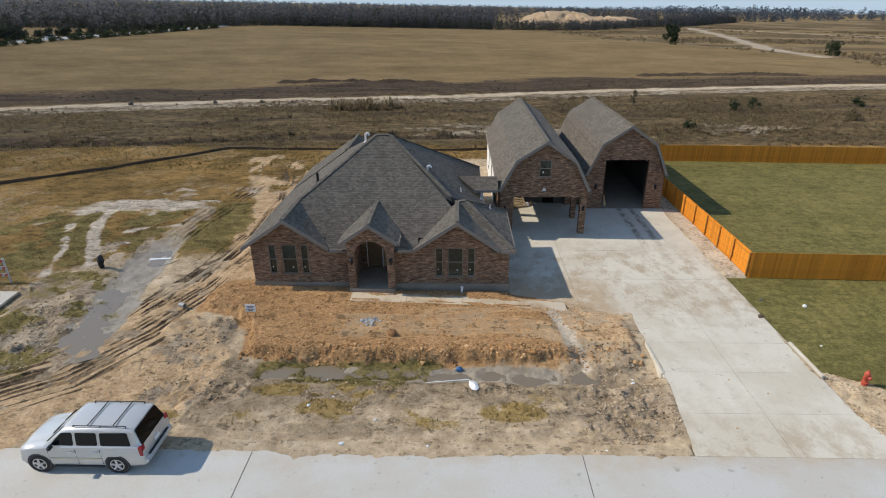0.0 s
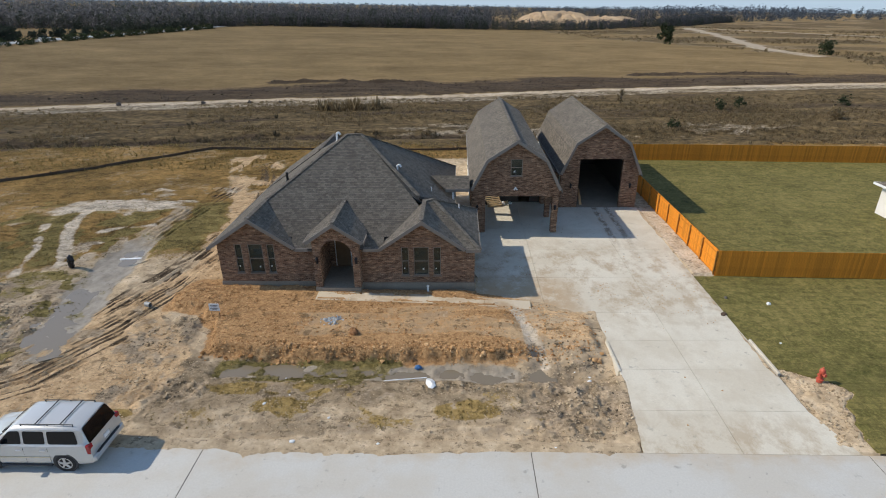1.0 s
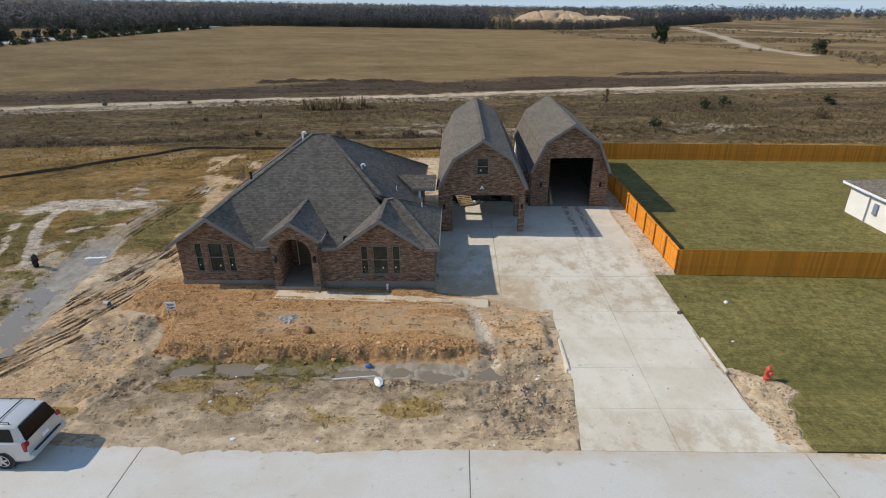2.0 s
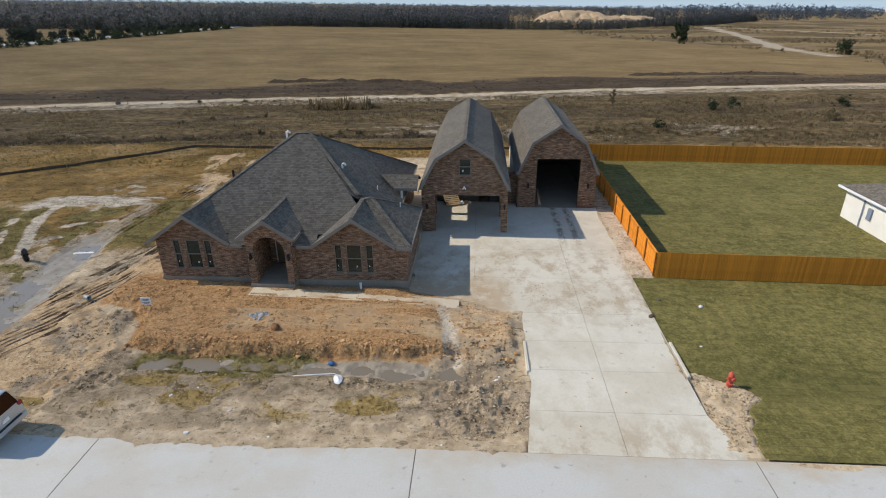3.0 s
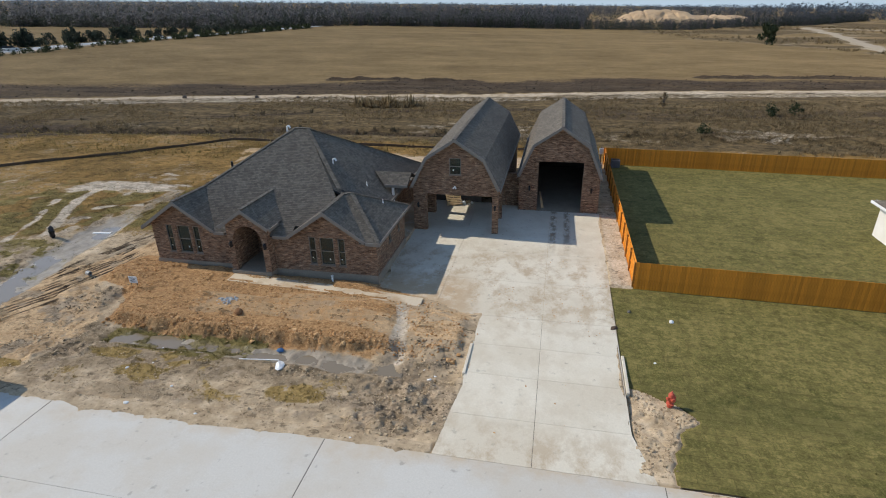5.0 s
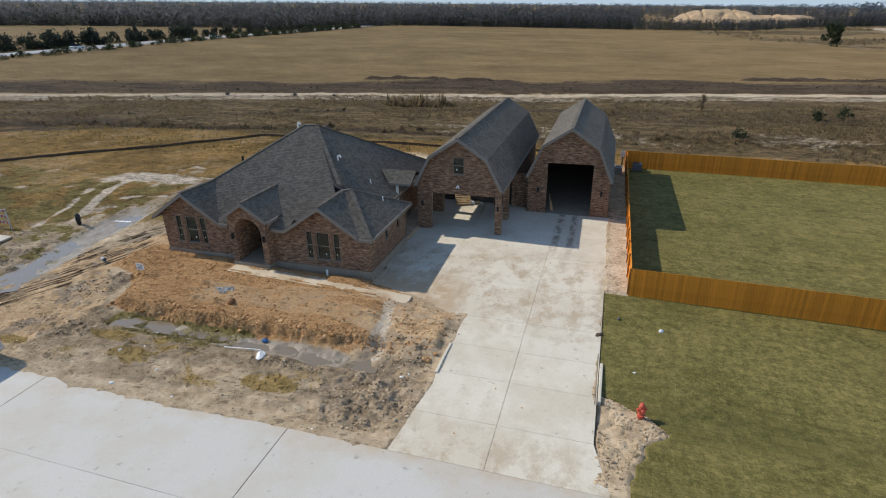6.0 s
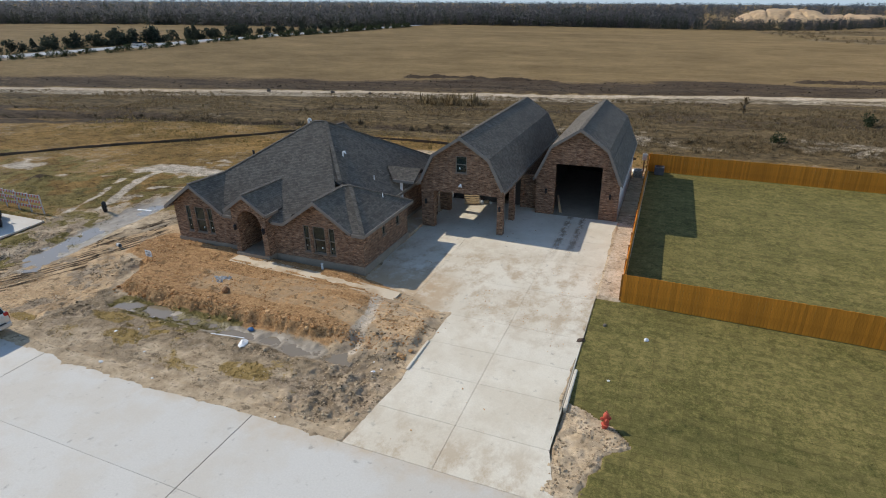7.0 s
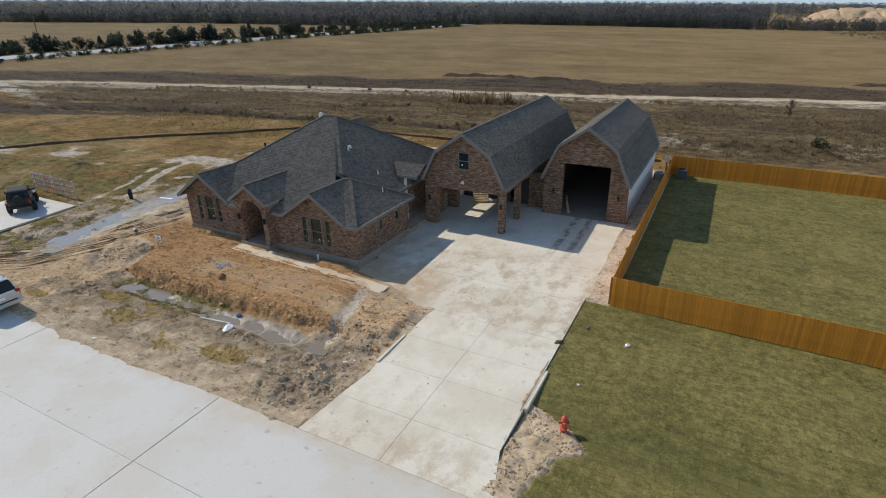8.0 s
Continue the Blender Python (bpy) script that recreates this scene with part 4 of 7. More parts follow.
    z = np.where(y < 15.45, z, np.where(sd > -0.02, np.where(culvert, drive_z(y) - 0.14, over), np.where((sd > -0.9) & (x < 9.5) & ~culvert & (y < 30), beside, z)))
    z = np.where((sd > 0) & (y < 15.9), np.minimum(z, -0.1), z)
    z = np.where((x > 3.0) & (x < 16.0) & (y > 40) & (y < 55), drive_z(y) - 0.14, z)
    z = np.where((x > LAWN_X0 - 0.02) & (x < 70) & (y > 15.4) & (y < LAWN_Y1 - 0.2) & ((x > 17.4) | (y < 29.6)), lawn_z(x, y) - 0.15, z)
    bare = inside(x, y, BARE) + 0.35 * (fbm(x, y, 0.7, 3, 56) - 0.5)
    heap = lawn_z(x, y) + 0.02 + 0.22 * (clumps(x, y, 0.55, 4, 57) - 0.3) * smooth(15.6, 16.8, y)
    z = np.where((bare > -0.1) & (x > 16.15) & (y > 15.5), np.where(bare > 0.1, heap, lawn_z(x, y) - 0.04), z)
    z = np.where((x > -33) & (x < -24.6) & (y < 27.6) & (y > 15), -0.2, z)
    return z + land_tilt(x, y)


def axis_points(spans):
    out = [spans[0][0]]
    for a, b, step in spans:
        n = max(1, int(round((b - a) / step)))
        out += [a + (b - a) * (i + 1) / n for i in range(n)]
    return np.array(out)


def grow(start, end, first, ratio):
    out, x, s = [], start, first
    while abs(x - start) < abs(end - start):
        x += s * (1 if end > start else -1)
        s *= ratio
        out.append(x)
    return out


def sheet(name, xs, ys, zfun, material):
    gx, gy = np.meshgrid(xs, ys)
    gz = zfun(gx, gy)
    nx, ny = len(xs), len(ys)
    me = bpy.data.meshes.new(name)
    verts = np.stack([gx, gy, gz], -1).reshape(-1, 3)
    i = (np.arange(ny - 1)[:, None] * nx + np.arange(nx - 1)[None, :]).reshape(-1)
    quads = np.stack([i, i + 1, i + nx + 1, i + nx], -1)
    me.vertices.add(len(verts))
    me.vertices.foreach_set("co", verts.ravel())
    me.loops.add(quads.size)
    me.loops.foreach_set("vertex_index", quads.ravel().astype(np.int32))
    me.polygons.add(len(quads))
    me.polygons.foreach_set("loop_start", (np.arange(len(quads)) * 4).astype(np.int32))
    me.polygons.foreach_set("use_smooth", np.ones(len(quads), bool))
    me.update()
    me.materials.append(material)
    return new(name, me), gx.ravel(), gy.ravel()


near_x = axis_points([(-60, -30, 0.5), (-30, -22, 0.14), (-22, -13, 0.085), (-13, 9.4, 0.066), (9.4, 15.9, 0.25), (15.9, 19.2, 0.07), (19.2, 60, 1.0)])
xs = np.array(sorted(grow(-60, -4300, 1.0, 1.09)) + list(near_x) + grow(60, 4300, 1.5, 1.1))
near_y = axis_points([(2, 15, 1.6), (15, 22, 0.06), (22, 27.2, 0.078), (27.2, 31, 0.14), (31, 48, 0.3), (48, 72, 0.5), (72, 130, 0.8)])
ys = np.array(sorted(grow(2, -300, 3, 1.5)) + list(near_y) + grow(130, 4400, 1.2, 1.06))
ground, gx, gy = sheet("ground", xs, ys, ground_z, GROUND)
for key, values in zones(gx, gy).items():
    a = ground.data.attributes.new(key, "FLOAT", "POINT")
    a.data.foreach_set("value", np.asarray(values, np.float32))
tagged(ground, "bare tan soil, orange clay and dry winter grassland", "ground", kind="structure")

lawn, _, _ = sheet("lawn", axis_points([(LAWN_X0, 19.2, 0.09), (19.2, 30, 0.2), (30, 75, 0.8)]), axis_points([(15.5, 21, 0.09), (21, 40, 0.2), (40, LAWN_Y1, 0.4)]),
                   lambda x, y: lawn_z(x, y) + 0.03 * (fbm(x, y, 0.5, 3, 44) - 0.5) - 0.35 * (inside(x, y, BARE) + 0.35 * (fbm(x, y, 0.7, 3, 56) - 0.5) > 0.05) - 0.4 * ((x < 17.35) & (y > 29.75)), SOD)
tagged(lawn, "green and straw-coloured lawn of freshly laid sod", "lawn", kind="structure")


# ---- street and driveway slabs ----
def slab_piece(name, bmpoly, ztop, parent, material, thick=0.13, gap=0.009, by_x=False):
    """A concrete panel of any convex plan, its top following ztop(y)."""
    cx = sum(p[0] for p in bmpoly) / len(bmpoly)
    cy = sum(p[1] for p in bmpoly) / len(bmpoly)
    bm = bmesh.new()
    pts = []
    for x, y in bmpoly:
        d = math.hypot(cx - x, cy - y)
        pts.append((x + (cx - x) * gap / d, y + (cy - y) * gap / d))
    top = [bm.verts.new((x, y, float(ztop(x if by_x else y)))) for x, y in pts]
    bot = [bm.verts.new((x, y, float(ztop(x if by_x else y)) - thick)) for x, y in pts]
    bm.faces.new(top)
    bm.faces.new(bot[::-1])
    for i in range(len(pts)):
        j = (i + 1) % len(pts)
        bm.faces.new((bot[i], bot[j], top[j], top[i]))
    bmesh.ops.recalc_face_normals(bm, faces=bm.faces[:])
    return part(name, bm, material, parent)


road = thing("road", "pale grey concrete street with sawn joints", "road", kind="structure")
part("joint_filler", new_box(-150, 150, 7.5, ROAD_EDGE - 0.02, -0.2, -0.012), JOINT, road)
joints = [4.65 + 12.3 * k for k in range(-6, 7)]
for xa, xb in zip(joints, joints[1:]):
    for ya, yb in ((7.5, 11.5), (11.5, ROAD_EDGE)):
        slab_piece("road_panel", [(xa, ya), (xb, ya), (xb, yb), (xa, yb)], lambda y: 0.0, road, ROAD, gap=0.02)

stub = thing("side_street", "pale concrete dead-end street stub", "road", kind="structure")
part("joint_filler", new_box(-33, -26.2, 15.4, 27.4, -0.2, -0.012), JOINT, stub)
for ya, yb in ((15.42, 21.5), (21.5, 27.6)):
    slab_piece("road_panel", [(-33.2, ya), (-29.4, ya), (-29.4, yb), (-33.2, yb)], lambda y: 0.0, stub, STUB)
slab_piece("road_panel", [(-29.4, 21.5), (-25.2, 21.5), (-25.8, 27.6), (-29.4, 27.6)], lambda y: 0.0, stub, STUB)
slab_piece("road_panel", [(-29.4, 15.42), (-21.8, 15.42), (-23.8, 18.2), (-25.2, 21.5), (-29.4, 21.5)], lambda y: 0.0, stub, STUB)

driveway = thing("driveway", "pale concrete driveway smeared with orange clay", "driveway", kind="structure")
rows_y = [15.4, 17.7, 20.4, 22.7, 25.3]
for ya, yb in zip(rows_y, rows_y[1:]):
    xl, xm = [float(np.interp(v, [15.4, 17.7, 20.4], [8.8, 9.05, 9.22])) for v in (ya, yb)]
    slab_piece("drive_panel", [(xl, ya), (12.45, ya), (12.45, yb), (xm, yb)], drive_z, driveway, DRIVE)
    xr0, xr1 = (16.75, 16.1) if ya < 16 else (16.1, 16.1)
    slab_piece("drive_panel", [(12.45, ya), (xr0, ya), (xr1, yb), (12.45, yb)], drive_z, driveway, DRIVE)
for ya, yb in ((25.3, 29.3), (29.3, 33.3), (33.3, 36.8), (36.8, 41.1)):
    slab_piece("drive_panel", [(12.45, ya), (16.1, ya), (16.1, yb), (12.45, yb)], drive_z, driveway, DRIVE)
    left_edge = [(6.7, 25.9), (8.0, ya)] if ya < 26 else [(6.7, ya)]
    slab_piece("drive_panel", left_edge + [(12.45, ya), (12.45, yb), (6.7, yb)], drive_z, driveway, DRIVE)
    if ya > 27:
        slab_piece("drive_panel", [(2.9, ya), (6.7, ya), (6.7, yb), (2.9, yb)], drive_z, driveway, DRIVE)
slab_piece("drive_panel", [(2.9, 27.4), (6.7, 25.9), (6.7, 29.3), (2.9, 29.3)], drive_z, driveway, DRIVE)
slab_piece("drive_panel", [(2.9, 41.1), (9.9, 41.1), (9.9, 42.4), (2.9, 42.4)], drive_z, driveway, DRIVE)
part("joint_filler", new_box(9.3, 16.0, 15.3, 25.3, -0.14, -0.03), JOINT, driveway)
slab_piece("shop_floor", [(9.95, 41.1), (15.88, 41.1), (15.88, 54.3), (9.95, 54.3)], lambda y: 0.36, driveway, SLAB)

front_walk = thing("front_walk", "narrow pale concrete walk, half buried in clay", "walkway", kind="structure")
for xa, xb in ((-5.9, -2.8), (-2.8, 0.3), (0.3, 3.4), (3.4, 5.9)):
    y0 = lambda x: 26.55 - 0.045 * (x + 6)
    slab_piece("walk_panel", [(xa, y0(xa) - 0.62), (xb, y0(xb) - 0.62), (xb, y0(xb) + 0.3), (xa, y0(xa) + 0.3)], lambda x: np.interp(x, [-6, 2, 6.6], [0.48, 0.43, 0.17]), front_walk, WALK, by_x=True)

# ---- culvert head walls beside the driveway ----
def headwall(x, y0, y1, out):
    t = thing("culvert_headwall", "low white concrete culvert head wall edging driveway", "head wall")
    bm = new_box(x - 0.07, x + 0.07, y0, y1, -0.55, 0.13, bevel=0.02)
    part("wall", bm, DRIVE, t)
    bm = bmesh.new()
    tube(bm, (x + out * 0.06, (y0 + y1) / 2, -0.3), (x + out * 0.16, (y0 + y1) / 2, -0.3), 0.24, seg=18)
    part("pipe_mouth", bm, BLACK, t, "dark round pipe mouth")


headwall(9.2, 20.2, 22.6, -1)
headwall(16.2, 20.1, 22.8, 1)

# ---- house ----
EAVE = 2.9
house = thing("house", "single-storey brown brick house with grey shingle hip roof", "house", -4.4, 35, 0.35)
HOUSE_AT = Vector((-4.4, 35, 0.35))


def hpart(name, bm, material, parent=None, label="", **k):
    """A part of the house, given in world places."""
    bmesh.ops.translate(bm, verts=bm.verts[:], vec=-HOUSE_AT)
    return part(name, bm, material, parent or house, label, **k)


GRADE, FLOOR = 0.1, 0.66
WIN_L = [(-10.7, -10.28, 1.2, 2.98), (-9.93, -9.1, 1.2, 2.98), (-8.86, -8.44, 1.2, 2.98)]
WIN_R = [(-1.24, -0.82, 1.12, 2.86), (-0.55, 0.3, 1.12, 2.86), (0.56, 0.98, 1.12, 2.86)]


def uv_metres(bm):
    bm.normal_update()
    metric_uv(bm)
    return bm


def put_wall(outline, openings, axis, at, depth, name="wall", parent=None, material=None, shift=None, arches=()):
    bm = uv_metres(wall_mesh(outline, openings, axis, at, depth, arches))
    bmesh.ops.translate(bm, verts=bm.verts[:], vec=-(shift or HOUSE_AT))
    return part(name, bm, material or BRICK, parent or house)


# front walls; gables rise in the same plane
put_wall([(-11.67, FLOOR), (-6.05, FLOOR), (-6.05, EAVE), (-7.2, EAVE), (-9.53, 4.5), (-11.67, 3.06)], WIN_L, "y", 27.74, 0.3, "wall_front")
put_wall([(-3.5, FLOOR), (2.88, FLOOR), (2.88, EAVE - 0.05), (2.3, EAVE), (-0.05, 4.42), (-2.4, EAVE), (-3.5, EAVE)], WIN_R, "y", 27.64, 0.3, "wall_front")
put_wall([(-6.06, FLOOR), (-3.5, FLOOR), (-3.5, 3.62), (-4.78, 4.46), (-6.06, 3.62)], [], "y", 27.0, 0.34, "entry_wall", arches=[(-5.68, -3.88, FLOOR, 2.62)])
for x in (-6.06, -3.8):
    put_wall([(27.34, FLOOR), (30.0, FLOOR), (30.0, 3.6), (27.34, 3.6)], [], "x", x, 0.3, "entry_wall")
put_wall([(-5.76, FLOOR), (-3.8, FLOOR), (-3.8, 3.5), (-5.76, 3.5)], [(-5.45, -4.1, FLOOR + 0.02, 3.2)], "y", 29.7, 0.25, "entry_wall")
# sides and back
put_wall([(28.04, FLOOR), (43.4, FLOOR), (43.4, EAVE), (28.04, EAVE)], [(31, 32.2, 1.5, 2.7), (38, 39.2, 1.5, 2.7)], "x", -11.67, 0.3, "wall_side")
put_wall([(27.94, FLOOR), (33.6, FLOOR), (33.6, EAVE - 0.1), (27.94, EAVE - 0.1)], [(30.05, 30.5, 1.75, 2.35), (32.0, 32.45, 1.75, 2.35)], "x", 2.58, 0.3, "wall_side")
put_wall([(1.5, FLOOR), (2.58, FLOOR), (2.58, EAVE), (1.5, EAVE)], [], "y", 33.3, 0.3, "wall_back")
put_wall([(33.6, FLOOR), (43.4, FLOOR), (43.4, EAVE), (33.6, EAVE)], [(34.4, 35.4, FLOOR + 0.02, 2.6)], "x", 1.2, 0.3, "wall_side")
put_wall([(-11.37, FLOOR), (1.2, FLOOR), (1.2, EAVE), (-11.37, EAVE)], [], "y", 43.1, 0.3, "wall_back")
# slab, standing a little proud beneath the brick
for a in ((-11.72, -6.06, 27.69, 43.4), (-6.06, -3.5, 26.9, 43.4), (-3.5, 1.5, 27.59, 43.4), (1.5, 2.93, 27.59, 33.65)):
    hpart("slab", new_box(*a, GRADE, FLOOR), SLAB, label="grey concrete slab edge")
hpart("ceiling_panel", new_box(-5.75, -3.85, 27.3, 29.7, 3.45, 3.52), TRIM)
# entrance leaf, pale studs beside it
door = hpart("front_door", new_box(-5.42, -4.5, 29.78, 29.84, FLOOR + 0.02, 3.1, bevel=0.01), plain("brown_door", (0.16, 0.1, 0.05), 0.6), label="plain brown front door")
hpart("door_side", new_box(-4.48, -4.12, 29.78, 29.84, FLOOR + 0.02, 3.1, bevel=0.01), plain("tan_sidelight", (0.36, 0.26, 0.14), 0.6))
for x in (-5.44, -4.5, -4.13):
    hpart("door_post", new_box(x - 0.03, x + 0.03, 29.72, 29.8, FLOOR + 0.01, 3.2), WHITE)


def window_unit(parent, u0, u1, z0, z1, axis, at, out, shift, sash=True, stickers=()):
    """A vinyl window set in a reveal; out is the side that faces outdoors, -1 or 1."""
    f = 0.042
    def piece(bm, a, b, c, d, k0, k1):
        lo, hi = sorted((at + out * k0, at + out * k1))
        if axis == "y":
            box(bm, a, b, lo, hi, c, d)
        else:
            box(bm, lo, hi, a, b, c, d)
    bm = bmesh.new()
    for q in ((u0, u0 + f, z0, z1), (u1 - f, u1, z0, z1), (u0 + f, u1 - f, z0, z0 + f), (u0 + f, u1 - f, z1 - f, z1)):
        piece(bm, *q, -0.12, -0.015)
    bmesh.ops.translate(bm, verts=bm.verts[:], vec=-shift)
    win = part("window", bm, WINDOW_FRAME, parent)
    mid = z0 + (z1 - z0) * 0.5
    for c, d, k in ((z0 + f, mid - 0.02, 0.0), (mid + 0.02, z1 - f, 0.02)) if sash else ((z0 + f, z1 - f, 0.0),):
        bm = bmesh.new()
        piece(bm, u0 + f, u1 - f, c, d, -0.1 + k, -0.09 + k)
        bmesh.ops.translate(bm, verts=bm.verts[:], vec=-shift)
        part("pane", bm, GLASS, win)
    if sash:
        bm = bmesh.new()
        piece(bm, u0 + f, u1 - f, mid - 0.025, mid + 0.025, -0.11, -0.03)
        bmesh.ops.translate(bm, verts=bm.verts[:], vec=-shift)
        part("meeting_rail", bm, WINDOW_FRAME, win)
    bm = bmesh.new()
    piece(bm, u0 - 0.04, u1 + 0.04, z0 - 0.07, z0, -0.04, 0.05)
    bmesh.ops.translate(bm, verts=bm.verts[:], vec=-shift)
    part("sill", bm, MULLION, win)
    for a, c, s in stickers:
        bm = bmesh.new()
        piece(bm, a, a + s, c, c + s * 1.3, -0.078, -0.074)
        bmesh.ops.translate(bm, verts=bm.verts[:], vec=-shift)
        part("sticker", bm, STICKER, win, "small white paper sticker")
    return win


for group_, yy in ((WIN_L, 27.74), (WIN_R, 27.64)):
    for k, (u0, u1, z0, z1) in enumerate(group_):
        st = [(u0 + 0.12, z0 + 0.35, 0.06), (u1 - 0.2, z1 - 0.35, 0.07)]
        window_unit(house, u0, u1, z0, z1, "y", yy, -1, HOUSE_AT, stickers=st if k != 1 else [(u0 + 0.5, z0 + 0.3, 0.08), (u0 + 0.14, z1 - 0.4, 0.07)])
    # shallow brick pilasters between the lights
    for a, b in ((group_[0][1], group_[1][0]), (group_[1][1], group_[2][0])):
        hpart("pier", uv_metres(new_box(a + 0.04, b - 0.04, yy - 0.045, yy, group_[0][2] - 0.06, group_[0][3] + 0.02)), BRICK)
for y0 in (30.05, 32.0):
    window_unit(house, y0, y0 + 0.45, 1.75, 2.35, "x", 2.88, 1, HOUSE_AT, sash=False)
for y0 in (31, 38):
    window_unit(house, y0, y0 + 1.2, 1.5, 2.7, "x", -11.67, -1, HOUSE_AT)
# soldier courses over the windows
for (a, _, _, t), (_, b, _, _), yy in ((WIN_L[0], WIN_L[2], 27.74), (WIN_R[0], WIN_R[2], 27.64)):
    hpart("soldier_course", uv_metres(new_box(a - 0.15, b + 0.15, yy - 0.02, yy, t + 0.03, t + 0.2)), BRICK)

# roof planes, named by the way they fall
RL, RR = (-5.45, 36.0, 7.34), (-4.5, 36.0, 7.34)
XL, XR, YF, YB = -12.05, 1.75, 27.3, 44.1
rise = (7.34 - EAVE) / (36.0 - YF)


def zf(y):
    return EAVE + (y - YF) * rise


GLB = (-9.53, 30.62, zf(30.62))
GRB = (-0.05, 30.55, zf(30.55))
GEB = (-4.8, 30.6, zf(30.6))
HIP = (0.46, 30.68, zf(30.68))
ER, ERB = (3.17, 27.28, 2.84), (3.17, 34.0, 2.84)


def roof(name, faces, thick=0.11):
    bm = bmesh.new()
    for f in faces:
        roof_face(bm, f, thick)
    return hpart(name, bm, SHINGLE)


Y6, Y13 = YF + 0.1292 * 6, YF + 0.1292 * 13       # whole courses up from the eave


def hip_x(y, a, b):
    return a + (b - a) * (y - YF) / (36.0 - YF)


roof("roof_front", [[(hip_x(Y13, XL, RL[0]), Y13, zf(Y13)), (hip_x(Y13, XR, RR[0]), Y13, zf(Y13)), RR, RL],
                    [(hip_x(Y6, XL, RL[0]), Y6, zf(Y6)), (-6.06, Y6, zf(Y6)), (-6.06, Y13, zf(Y13)), (hip_x(Y13, XL, RL[0]), Y13, zf(Y13))],
                    [(-3.5, Y6, zf(Y6)), (hip_x(Y6, XR, RR[0]), Y6, zf(Y6)), (hip_x(Y13, XR, RR[0]), Y13, zf(Y13)), (-3.5, Y13, zf(Y13))],
                    [(-7.4, YF, EAVE), (-6.06, YF, EAVE), (-6.06, Y6, zf(Y6)), (-7.4, Y6, zf(Y6))], [(-3.5, YF, EAVE), (-2.2, YF, EAVE), (-2.2, Y6, zf(Y6)), (-3.5, Y6, zf(Y6))]])
roof("roof_left", [[(XL, YB, EAVE), (XL, 30.6, EAVE), (GLB[0], GLB[1], GLB[2]), RL]])
roof("roof_right", [[(XR, 31.5, EAVE), (XR, YB, EAVE), RR, (hip_x(30.9, XR, RR[0]), 30.9, zf(30.9))]])
roof("roof_back", [[(XR, YB, EAVE), (XL, YB, EAVE), RL, RR]])
roof("roof_gable", [[(-12.05, 27.3, 2.95), (-12.05, 30.62, 2.95), GLB, (-9.53, 27.3, 4.64)], [(-7.1, 27.3, 2.95), (-7.1, 28.0, 2.95), GLB, (-9.53, 27.3, 4.64)]])
roof("roof_gable", [[(-2.48, 27.26, 2.9), (-2.48, 27.9, 2.9), GRB, (-0.05, 27.26, 4.56)], [(2.38, 27.26, 2.9), (2.38, 27.6, 2.9), GRB, (-0.05, 27.26, 4.56)]])
roof("roof_wing", [[(2.0, 27.28, 2.84), ER, HIP, (-0.2, 30.68, HIP[2])], [ER, ERB, HIP], [ERB, (0.2, 34.0, 2.84), (-0.4, 31.2, HIP[2]), HIP]])
roof("roof_entry", [[(-6.42, 26.75, 3.5), (-6.42, 28.6, 3.5), GEB, (-4.8, 26.75, 4.6)], [(-3.18, 26.75, 3.5), (-3.18, 28.6, 3.5), GEB, (-4.8, 26.75, 4.6)]])
roof("roof_back_gable", [[(-12.05, 44.0, 2.95), (-12.05, 38, 2.95), (-8.1, 38.8, 5.62), (-8.1, 44.0, 5.62)], [(-4.2, 44.0, 2.95), (-4.2, 42.5, 2.95), (-8.1, 38.8, 5.62), (-8.1, 44.0, 5.62)]])
put_wall([(-11.6, EAVE), (-4.7, EAVE), (-8.1, 5.4)], [], "y", 43.2, 0.25, "wall_back")


def trim_boards(pairs, w=0.045, h=0.19):
    for p, q in pairs:
        bm = bmesh.new()
        beam(bm, p, q, w, h)
        hpart("fascia_board", bm, TRIM)


trim_boards([((-12.05, 27.28, 2.97), (-9.53, 27.28, 4.66)), ((-7.1, 27.28, 2.97), (-9.53, 27.28, 4.66)), ((-2.48, 27.24, 2.92), (-0.05, 27.24, 4.58)), ((2.38, 27.24, 2.92), (-0.05, 27.24, 4.58)),
             ((-6.42, 26.73, 3.52), (-4.8, 26.73, 4.62)), ((-3.18, 26.73, 3.52), (-4.8, 26.73, 4.62)), ((-7.1, 27.28, 2.92), (-6.4, 27.28, 2.92)), ((-3.3, 27.28, 2.92), (-2.48, 27.28, 2.92)),
             ((2.38, 27.26, 2.88), (3.19, 27.26, 2.88)), ((3.19, 27.26, 2.87), (3.19, 34.0, 2.87)), ((-12.07, 27.3, 2.93), (-12.07, 44.0, 2.93)), ((1.77, 34.0, 2.92), (1.77, 44.1, 2.92)),
             ((-6.44, 26.75, 3.53), (-6.44, 27.9, 3.53)), ((-3.16, 26.75, 3.53), (-3.16, 27.9, 3.53))])
for ax, ay, az, w in ((-9.53, 27.28, 4.66, 0.3), (-0.05, 27.24, 4.58, 0.3), (-4.8, 26.73, 4.62, 0.26)):
    bm = bmesh.new()
    prism(bm, [(ax, az + 0.015), (ax - w, az - w * 0.67), (ax, az - 0.26), (ax + w, az - w * 0.67)], "y", ay - 0.026, 0.05)
    bmesh.ops.recalc_face_normals(bm, faces=bm.faces[:])
    hpart("fascia_block", bm, TRIM)
